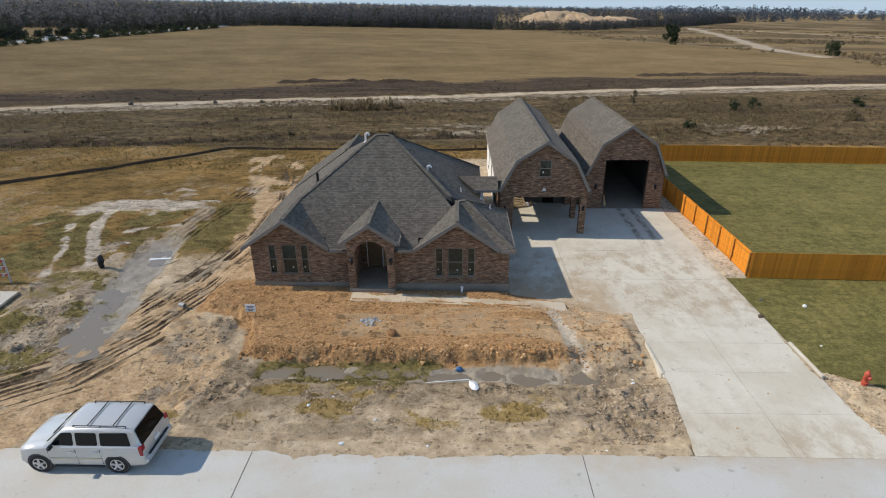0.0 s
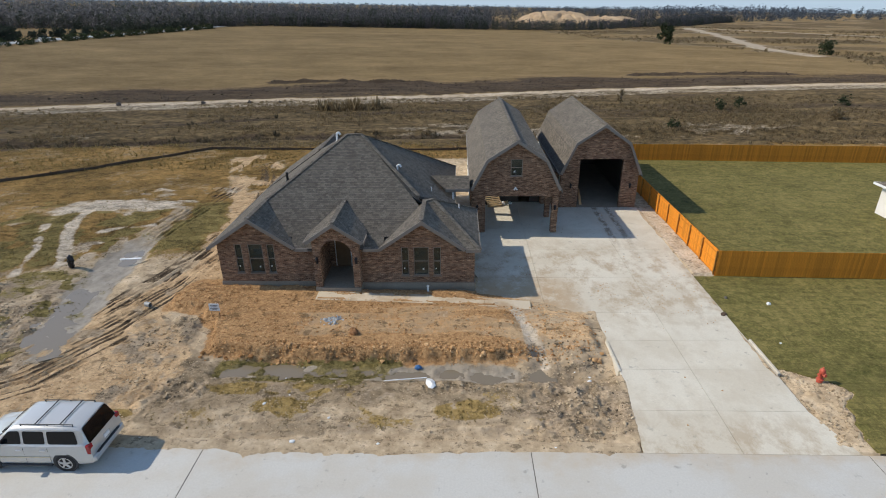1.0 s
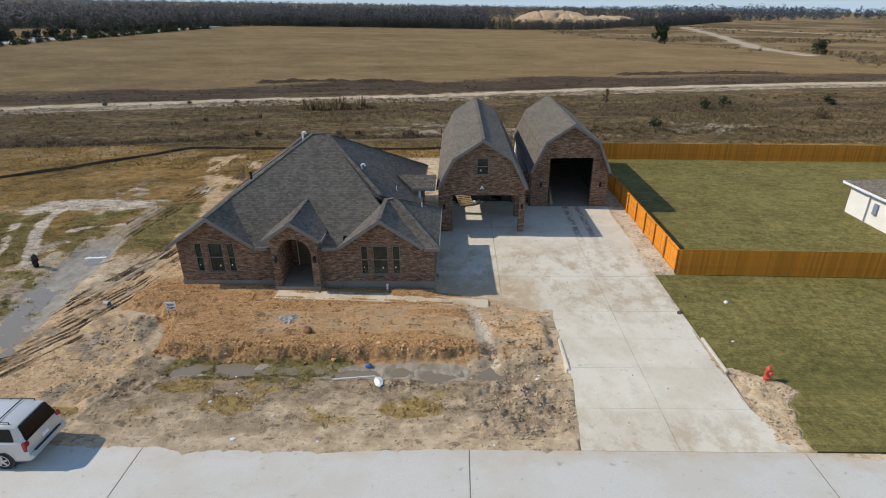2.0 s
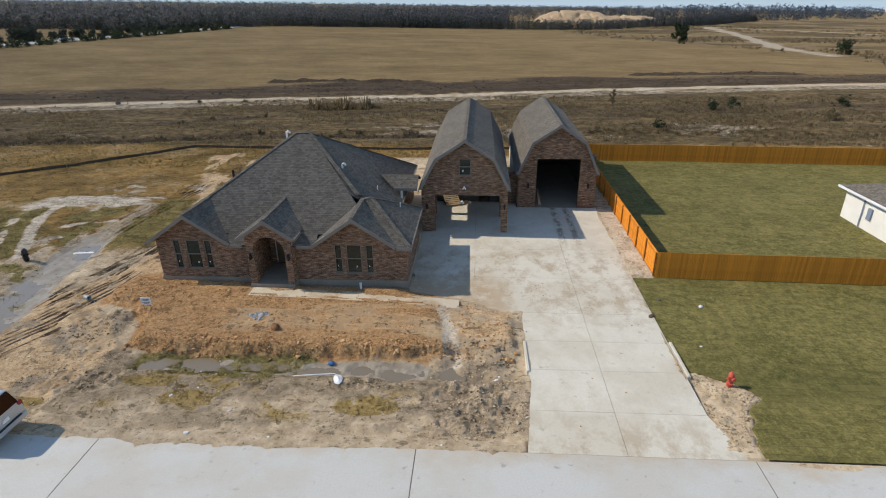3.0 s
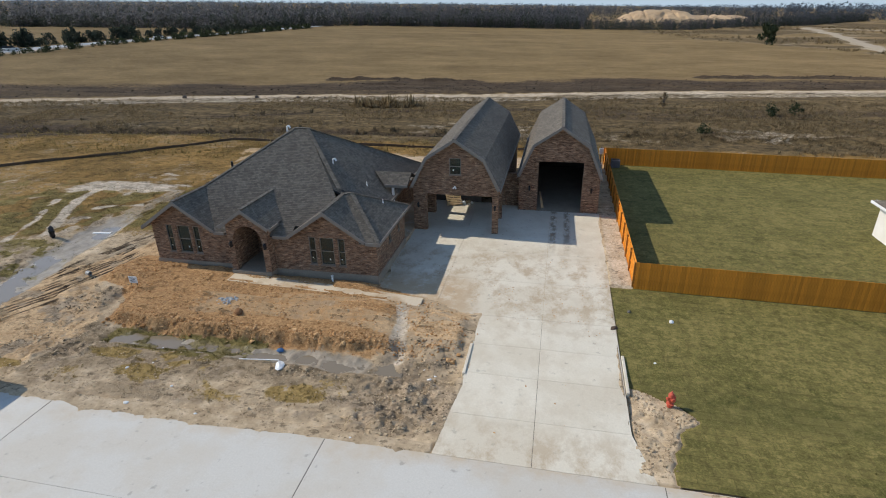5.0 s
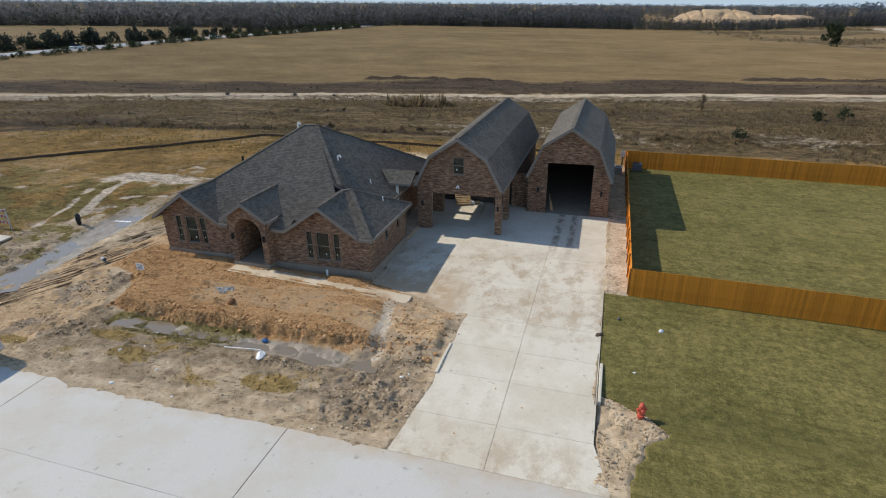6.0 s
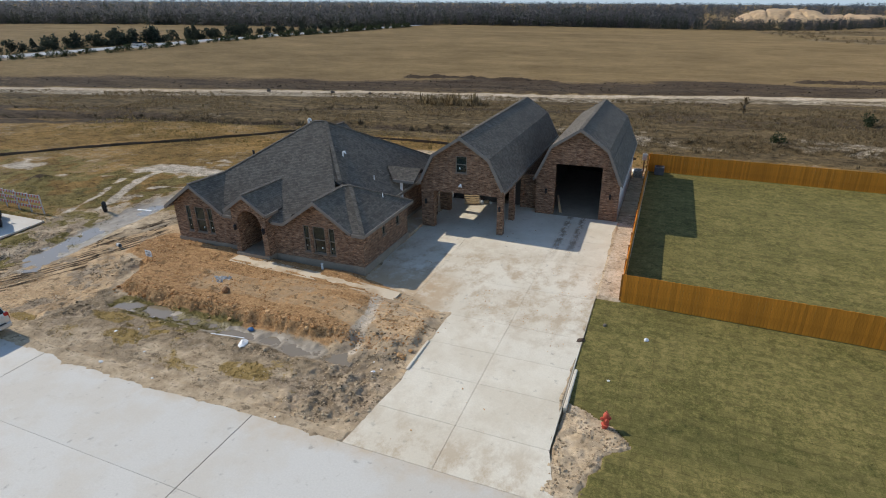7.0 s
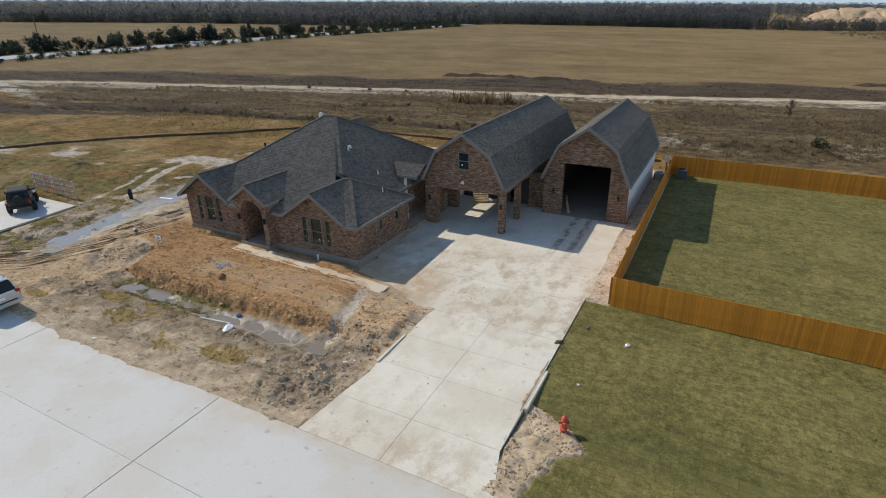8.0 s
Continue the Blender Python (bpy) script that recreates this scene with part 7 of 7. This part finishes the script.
def jeep(x, y, rz):
    t = thing("off_road_car", "black soft-top off-road car with spare wheel behind", "car", x, y, 0.0, rz)
    rings = []
    for sx, w, zb, zt in ((-1.75, 0.74, 0.62, 1.2), (-1.7, 0.78, 0.58, 1.22), (0.45, 0.78, 0.55, 1.24), (0.6, 0.74, 0.55, 1.24), (1.85, 0.6, 0.6, 1.18), (1.95, 0.55, 0.66, 1.1)):
        half = [(w - 0.05, zb), (w, zb + 0.05), (w, zt - 0.06), (w - 0.06, zt)]
        rings.append([(sx, p[0], p[1]) for p in half] + [(sx, -p[0], p[1]) for p in half[::-1]])
    part("body", loft(bmesh.new(), rings), PAINT_BLACK, t, "black body tub")
    rings = []
    for z, x0, x1, w in ((1.22, -1.72, 0.5, 0.77), (1.5, -1.68, 0.42, 0.74), (1.82, -1.55, 0.12, 0.68), (1.88, -1.35, -0.05, 0.55)):
        rings.append([(x0, -w, z), (x1, -w, z), (x1, w, z), (x0, w, z)])
    part("soft_top", loft(bmesh.new(), rings), plain("black_canvas", (0.03, 0.03, 0.032), 0.9, relief=0.3), t, "black canvas soft top")
    for s in (-1, 1):
        part("side_window", quad_pane([(-1.5, s * 0.765, 1.28), (-0.5, s * 0.765, 1.28), (-0.55, s * 0.7, 1.74), (-1.4, s * 0.7, 1.74)][::1 if s < 0 else -1], 0.012), CAR_GLASS, t)
        part("side_window", quad_pane([(-0.42, s * 0.765, 1.28), (0.38, s * 0.765, 1.28), (0.12, s * 0.7, 1.74), (-0.42, s * 0.7, 1.74)][::1 if s < 0 else -1], 0.012), CAR_GLASS, t)
        for ax in (1.3, -1.2):
            part("fender", new_box(ax - 0.55, ax + 0.55, min(s * 0.6, s * 0.98), max(s * 0.6, s * 0.98), 0.86, 0.96, bevel=0.03), CAR_TRIM, t, "black fender flare")
            wheel(t, ax, s * 0.82, 0.43, 0.3, s, 5, CAR_TRIM)
        part("tail_lamp", new_box(-1.8, -1.74, min(s * 0.62, s * 0.78), max(s * 0.62, s * 0.78), 0.8, 1.02), LAMP_RED, t, "red tail lamp")
        part("mirror", new_box(0.35, 0.5, min(s * 0.8, s * 1.02), max(s * 0.8, s * 1.02), 1.28, 1.46, bevel=0.02), CAR_TRIM, t)
    bm = bmesh.new()
    lathe(bm, [(0.22, 0.0), (0.36, 0.0), (0.41, 0.08), (0.41, 0.2), (0.36, 0.27), (0.1, 0.25)], 26)
    bmesh.ops.rotate(bm, verts=bm.verts[:], cent=(0, 0, 0), matrix=Matrix.Rotation(radians(-90), 3, "Y"))
    bmesh.ops.translate(bm, verts=bm.verts[:], vec=(-1.77, 0.0, 1.12))
    bmesh.ops.recalc_face_normals(bm, faces=bm.faces[:])
    part("spare_wheel", bm, RUBBER, t, "black spare wheel")
    part("rear_bumper", new_box(-1.95, -1.74, -0.8, 0.8, 0.5, 0.66, bevel=0.03), CAR_TRIM, t)
    part("front_bumper", new_box(1.95, 2.15, -0.8, 0.8, 0.5, 0.68, bevel=0.03), CAR_TRIM, t)
    part("rear_window", quad_pane([(-1.73, 0.5, 1.3), (-1.73, -0.5, 1.3), (-1.6, -0.46, 1.7), (-1.6, 0.46, 1.7)], 0.012), CAR_GLASS, t)
    part("windscreen", quad_pane([(0.5, -0.68, 1.26), (0.5, 0.68, 1.26), (0.16, 0.62, 1.76), (0.16, -0.62, 1.76)], 0.015), CAR_GLASS, t)
    return t


jeep(-29.2, 25.4, 150)


def far_car(x, y, rz, material, label):
    t = thing("car", label, "car", x, y, float(ground_z(np.array(x), np.array(y))) + 0.1, rz, group="cars on far road")
    part("body", loft(bmesh.new(), [[(sx, -0.9, zb), (sx, 0.9, zb), (sx, 0.88, zt), (sx, -0.88, zt)] for sx, zb, zt in ((-2.3, 0.4, 0.85), (-2.1, 0.3, 0.95), (2.0, 0.3, 0.92), (2.3, 0.4, 0.75))]), material, t)
    part("cabin", loft(bmesh.new(), [[(a, -w, z), (b, -w, z), (b, w, z), (a, w, z)] for z, a, b, w in ((0.93, -2.0, 1.1, 0.86), (1.5, -1.7, 0.3, 0.72))]), CAR_GLASS, t)
    for ax in (-1.4, 1.4):
        for s in (-1, 1):
            bm = bmesh.new()
            lathe(bm, [(0.33, s * 0.7), (0.33, s * 0.92)], 14, (ax, 0, 0.33), "y")
            part("wheel", bm, RUBBER, t)


far_car(-156, 150, 91, PAINT_SILVER, "small silver car on far country road")
far_car(-152.5, 215, 89, plain("white_paint", (0.75, 0.75, 0.75), 0.3), "small white car on far country road")
far_car(-160, 86, 90, PAINT_BLACK, "small dark car on far country road")


# ---- street furniture ----
def hydrant(x, y, z, material, label, lean=0.0, wrapped=False):
    t = thing("fire_hydrant", label, "hydrant", x, y, z)
    t.rotation_euler = (radians(lean), radians(lean * 0.7), 0.4)
    t.scale = (0.75, 0.75, 0.95) if wrapped else (0.76, 0.76, 0.8)
    bm = bmesh.new()
    lathe(bm, [(0.16, -0.1), (0.16, 0.05), (0.2, 0.06), (0.2, 0.1), (0.12, 0.11), (0.115, 0.48), (0.16, 0.5), (0.16, 0.55), (0.13, 0.56)], 16)
    part("barrel", bm, material, t, smooth=False)
    bm = bmesh.new()
    lathe(bm, [(0.15, 0.56), (0.16, 0.6), (0.14, 0.68), (0.09, 0.75), (0.05, 0.77), (0.035, 0.78), (0.035, 0.85)], 16)
    part("bonnet", bm, material, t)
    for a, r in ((0, 0.07), (math.pi, 0.07), (-math.pi / 2, 0.09)):
        bm = bmesh.new()
        d = Vector((math.cos(a), math.sin(a), 0))
        o = Vector((0, 0, 0.42))
        tube(bm, o + d * 0.08, o + d * 0.2, r, seg=12)
        tube(bm, o + d * 0.2, o + d * 0.25, r * 1.25, seg=8)
        tube(bm, o + d * 0.25, o + d * 0.29, 0.025, seg=5)
        part("nozzle_cap", bm, material, t)
    if wrapped:
        bm = bmesh.new()
        lathe(bm, [(0.2, 0.0), (0.23, 0.25), (0.2, 0.4), (0.25, 0.55), (0.2, 0.72), (0.07, 0.88)], 9)
        for v in bm.verts:
            v.co.x += 0.05 * math.sin(v.co.z * 17 + v.co.y * 9)
        part("plastic_wrap", bm, plain("black_plastic_bag", (0.015, 0.015, 0.018), 0.35), t, "black plastic bag tied over it")
    return t


hydrant(17.8, 19.8, 0.0, RED, "red fire hydrant on lawn edge")
hydrant(-22.4, 30.3, 0.3, BLACK, "fire hydrant wrapped in black plastic", 6, True)
STRIPE_RED = plain("barricade_red", (0.45, 0.08, 0.05), 0.6)


def barricade(x0, x1, y):
    t = thing("barricade", "white barricade with three red-striped rails", "barricade", (x0 + x1) / 2, y, 0.25, group="street end barricades")
    h = (x1 - x0) / 2
    for z in (0.4, 0.86, 1.32):
        rail = part("rail", new_box(-h, h, -0.02, 0.02, z, z + 0.2), WORN_WHITE, t)
        n = int(2 * h / 0.34)
        for i in range(n):
            xa = -h + (i + 0.2) * 2 * h / n
            bm = bmesh.new()
            vs = [bm.verts.new(p) for p in ((xa, -0.024, z + 0.002), (xa + 0.15, -0.024, z + 0.002), (xa + 0.25, -0.024, z + 0.198), (xa + 0.1, -0.024, z + 0.198))]
            b2 = [bm.verts.new(v.co + Vector((0, 0.048, 0))) for v in vs]
            bm.faces.new(vs)
            bm.faces.new(b2[::-1])
            for j in range(4):
                bm.faces.new((vs[(j + 1) % 4], vs[j], b2[j], b2[(j + 1) % 4]))
            part("stripe", bm, STRIPE_RED, rail, "slanting red stripe")
    for px in (-h + 0.1, 0, h - 0.1):
        part("upright", new_box(px - 0.045, px + 0.045, 0.02, 0.1, -0.25, 1.56), WORN_WHITE, t)
        part("foot", new_box(px - 0.05, px + 0.05, -0.6, 0.7, -0.3, -0.2), WORN_WHITE, t)


barricade(-33.1, -30.0, 28.4)
barricade(-29.8, -26.6, 28.2)

# ---- small things on the plot ----
GREY_INK = plain("grey_ink", (0.12, 0.12, 0.13), 0.8)
sign = thing("yard_sign", "small white permit sign on wire legs in clay", "sign", -10.75, 24.3, float(ground_z(np.array(-10.75), np.array(24.3))))
part("panel", new_box(-0.27, 0.27, -0.01, 0.01, 0.3, 0.72), WHITE, sign)
for z, w in ((0.62, 0.2), (0.54, 0.16), (0.44, 0.22), (0.37, 0.13)):
    part("text_bar", new_box(-w, w, -0.016, -0.011, z - 0.018, z + 0.018), GREY_INK, sign)
for s in (-0.2, 0.2):
    bm = bmesh.new()
    tube(bm, (s, 0.014, -0.15), (s, 0.014, 0.6), 0.012, seg=6)
    part("leg", bm, BLACK, sign)


def scrap(name, label, category, x, y, size, material, seed, flat=0.3):
    """A crumpled bit of litter."""
    rng = np.random.default_rng(seed)
    bm = bmesh.new()
    bmesh.ops.create_icosphere(bm, subdivisions=2, radius=1)
    for v in bm.verts:
        k = rng.uniform(0.7, 1.2)
        v.co = Vector((v.co.x * size * k, v.co.y * size * 0.7 * k, v.co.z * size * flat * rng.uniform(0.5, 1.4)))
    z = float(ground_z(np.array(x), np.array(y))) if x < 16.2 else float(lawn_z(np.array(x), np.array(y)))
    ob = part(name, bm, material)
    ob.matrix_world = pose(x, y, z + size * flat * 0.4, 0, 0, rng.uniform(0, 360))
    return tagged(ob, label, category)


BLUE = plain("blue_plastic", (0.05, 0.14, 0.3), 0.5)
GREY_STONE = plain("cement_waste", (0.48, 0.48, 0.47), 0.95, vary=0.25, scale=2, relief=0.4)
CLAY_ROCK = plain("clay_boulder", (0.24, 0.12, 0.05), 0.95, vary=0.3, scale=5, relief=0.5)
scrap("paper_scrap", "crumpled white plastic sheet in ditch mud", "litter", 0.72, 19.4, 0.34, WHITE, 1, 0.3)
scrap("plastic_jug", "blue plastic jug in muddy ditch", "litter", 0.1, 20.7, 0.18, BLUE, 2, 0.6)
scrap("clay_boulder", "large broken clay lump", "rock", -3.2, 22.7, 0.28, CLAY_ROCK, 4, 0.6)
for i, (x, y) in enumerate(((7.3, 20.6), (7.9, 20.2), (7.75, 19.7), (-5.9, 20.0), (-5.3, 18.6), (-3.3, 17.2), (-10.4, 15.9), (-4.4, 15.75), (5.6, 15.6), (-1.1, 15.7), (-6.2, 18.0))):
    scrap("paper_scrap", "small white paper scrap on soil", "litter", x, y, 0.05 + 0.025 * (i % 4), WHITE, 10 + i, 0.4)
scrap("valve_cover", "round white valve cover on lawn", "cover", 18.9, 26.3, 0.15, WHITE, 30, 0.6)
scrap("paper_scrap", "small white paper scrap on lawn", "litter", 17.6, 22.6, 0.07, WHITE, 31, 0.5)
scrap("mud_lump", "dark soil lump on driveway edge", "rock", 16.0, 25.2, 0.22, plain("dark_soil", (0.09, 0.06, 0.04), 0.95), 32, 0.35)
scrap("mud_lump", "dark soil lump on lawn edge", "rock", 16.9, 27.0, 0.14, plain("grey_soil", (0.12, 0.11, 0.09), 0.95), 33, 0.5)
for i, (x, y) in enumerate(((-54, 90.5), (-40.5, 92), (-33, 92.8), (-28, 93.2))):
    scrap("mud_lump", "dark soil lump on dirt road", "rock", x, y, 0.5 - 0.06 * i, BARK, 40 + i, 0.7)
scrap("mud_lump", "dark soil lump near fence", "rock", 16.5, 30.6, 0.2, CLAY_ROCK, 34, 0.3)
plank = tagged(part("plank", new_box(-0.65, 0.65, -0.09, 0.09, -0.02, 0.03)
                    , WHITE), "pale board lying on wet mud", "plank")
plank.matrix_world = pose(-19.1, 31.2, 0.42, 0, 0, 8)
bm = bmesh.new()
lathe(bm, [(0.2, -0.3), (0.22, -0.28), (0.22, 0.3), (0.19, 0.3), (0.19, -0.1)], 18)
bucket = tagged(part("bucket", bm, plain("pale_bucket", (0.3, 0.3, 0.29), 0.5)), "pale grey bucket lying in clay ruts", "bucket")
bucket.matrix_world = pose(-15.0, 25.5, 0.36, 90, 0, 70) @ Matrix.Scale(0.6, 4)
bm = bmesh.new()
tube(bm, (-0.95, 0, 0), (0.95, 0.1, 0.02), 0.025, seg=7)
rod = tagged(part("pvc_pipe", bm, WHITE), "thin white plastic pipe across ditch", "pipe")
rod.matrix_world = pose(-0.4, 19.55, float(ground_z(np.array(-0.4), np.array(19.5))) + 0.1, 0, 0, 4)
bm = bmesh.new()
tube(bm, (0, 0, -0.1), (0, 0, 0.28), 0.06, seg=10)
tube(bm, (0, 0, 0.26), (0, 0, 0.32), 0.08, seg=10)
tagged(part("cleanout_pipe", bm, WHITE), "white sewer cleanout pipe beside house wall", "pipe").matrix_world = pose(0.25, 27.1, 0.42)

# pallet and building waste under the carport
def pallet(x, y, z, rx, rz):
    t = thing("pallet", "weathered wooden pallet leaning on waste pile", "pallet", x, y, z)
    t.matrix_world = pose(x, y, z, rx, 0, rz)
    for i in range(7):
        yy = -0.55 + i * 0.17
        part("slat", new_box(-0.6, 0.6, yy, yy + 0.1, 0.1, 0.12), STUD, t)
    for xx in (-0.58, -0.02, 0.54):
        part("runner", new_box(xx, xx + 0.04, -0.55, 0.57, 0.02, 0.1), STUD, t)
    for yy in (-0.55, 0.0, 0.45):
        part("slat", new_box(-0.6, 0.6, yy, yy + 0.1, 0.0, 0.02), STUD, t)


pallet(4.75, 41.6, 0.75, 38, 20)
pallet(4.85, 41.9, 0.36, 0, 14)
for i, (x, y, s_, c) in enumerate(((5.5, 41.7, 0.28, WHITE), (5.85, 42.0, 0.22, STUD), (4.3, 41.9, 0.3, BLACK), (5.2, 42.05, 0.3, BARK), (6.2, 41.95, 0.16, WHITE))):
    ob = scrap("waste_bag", "bundle of building waste on carport floor", "waste", x, y, s_, c, 50 + i, 0.7)
    ob.location.z = 0.36 + s_ * 0.5
for dx, lean in ((0.0, 8), (0.12, 14)):
    bm = new_box(-0.05, 0.05, -0.02, 0.02, 0, 1.35)
    ob = tagged(part("board", bm, STUD), "loose pine board leaning in workshop doorway", "board")
    ob.matrix_world = pose(11.75 + dx, 41.75, 0.36, 0, -lean, 0)

# services behind the workshop
def ac_unit(x, y, z, w, label, material):
    t = thing("condenser_unit", label, "condenser", x, y, z)
    part("case", new_box(-w / 2, w / 2, -w / 2, w / 2, 0.05, w * 0.95, bevel=0.02), material, t)
    for i in range(9):
        zz = 0.12 + i * w * 0.09
        part("louvre", new_box(-w / 2 - 0.012, w / 2 + 0.012, -w / 2 - 0.012, w / 2 + 0.012, zz, zz + 0.015), GREY_INK, t)
    bm = bmesh.new()
    lathe(bm, [(w * 0.4, w * 0.95), (w * 0.4, w * 0.98), (w * 0.1, w * 0.99)], 18)
    part("fan_guard", bm, BLACK, t)


ac_unit(16.55, 53.4, 0.3, 0.75, "beige condenser unit beside workshop wall", plain("beige_metal", (0.5, 0.47, 0.4), 0.5))
ac_unit(18.3, 54.9, 0.3, 0.8, "dark grey condenser unit inside fence", plain("grey_metal", (0.1, 0.1, 0.11), 0.5))
meter = thing("meter_post", "grey electric meter box on wooden post", "meter", 16.9, 55.2, 0.3)
part("post", new_box(-0.06, 0.06, -0.06, 0.06, -0.2, 1.9), BARK, meter)
part("meter_box", new_box(-0.2, 0.2, -0.2, -0.06, 1.2, 1.8, bevel=0.02), plain("grey_box", (0.4, 0.42, 0.43), 0.5), meter)
scrap("waste_bag", "white sack of rubble behind workshop", "waste", 16.3, 54.5, 0.4, WHITE, 70, 0.7).location.z = 0.55

# ---- neighbouring white house ----
NAT = Vector((38.5, 35.5, 0.15))
nb = thing("neighbour_house", "white-walled bungalow with grey hip roof beyond lawn", "house", *NAT)


def npart(name, bm, material, label=""):
    bmesh.ops.translate(bm, verts=bm.verts[:], vec=-NAT)
    return part(name, bm, material, nb, label)


for a in ((34.2, 34.45, 30.6, 40.4), (42.5, 42.75, 30.6, 40.4)):
    npart("wall_side", uv_metres(new_box(*a, 0.05, 2.55)), SIDING)
for a in ((34.45, 42.5, 30.6, 30.85), (34.45, 42.5, 40.15, 40.4)):
    npart("wall_end", uv_metres(new_box(*a, 0.05, 2.55)), SIDING)
e = [(33.75, 30.2, 2.5), (43.2, 30.2, 2.5), (43.2, 40.85, 2.5), (33.75, 40.85, 2.5)]
ra, rb = (38.45, 34.9, 4.3), (38.45, 36.1, 4.3)
for f in ([e[3], e[0], ra, rb], [e[0], e[1], ra], [e[1], e[2], rb, ra], [e[2], e[3], rb]):
    bm = bmesh.new()
    roof_face(bm, f)
    npart("roof_plane", bm, SHINGLE)
for i in range(4):
    bm = bmesh.new()
    beam(bm, Vector(e[i]) + Vector((0, 0, 0.02)), Vector(e[(i + 1) % 4]) + Vector((0, 0, 0.02)), 0.05, 0.16)
    npart("gutter", bm, WHITE)
npart("meter_box", new_box(34.05, 34.2, 37.2, 37.6, 1.0, 1.8, bevel=0.02), plain("blue_grey_metal", (0.2, 0.24, 0.3), 0.5), "blue-grey meter box")
bm = bmesh.new()
tube(bm, (34.12, 38.2, 0.1), (34.12, 38.2, 2.4), 0.05, seg=8)
npart("downpipe", bm, plain("grey_pipe", (0.3, 0.33, 0.37), 0.5))

# ---- standing water in the ditch ----
tagged(part("water", new_box(-9.0, 6.4, 19.3, 21.3, -0.6, -0.275), WATER), "shallow brown water standing in ditch", "water", kind="structure")
pool_edge = [(x + (-0.5 if x < -18.6 else 0.5), y) for x, y in WET if y < 36]
bm = bmesh.new()
rims = [[bm.verts.new((x, y, z)) for x, y in pool_edge] for z in (-0.3, 0.0)]
bm.faces.new(rims[0][::-1])
bm.faces.new(rims[1])
for i in range(len(pool_edge)):
    j = (i + 1) % len(pool_edge)
    bm.faces.new((rims[0][i], rims[0][j], rims[1][j], rims[1][i]))
bmesh.ops.recalc_face_normals(bm, faces=bm.faces[:])
tagged(part("water", bm, WATER), "shallow grey rainwater on rutted mud", "water", kind="structure")

# utility pole far off by the country road
pole = thing("utility_pole", "leaning wooden utility pole beside far road", "pole", -196, 118, float(ground_z(np.array(-196.0), np.array(118.0))))
bm = bmesh.new()
tube(bm, (0, 0, -0.3), (0.5, 0, 9.5), 0.17, 0.12, 9)
part("shaft", bm, BARK, pole)
part("cross_arm", new_box(-0.8, 1.8, -0.06, 0.06, 8.7, 8.85), BARK, pole)
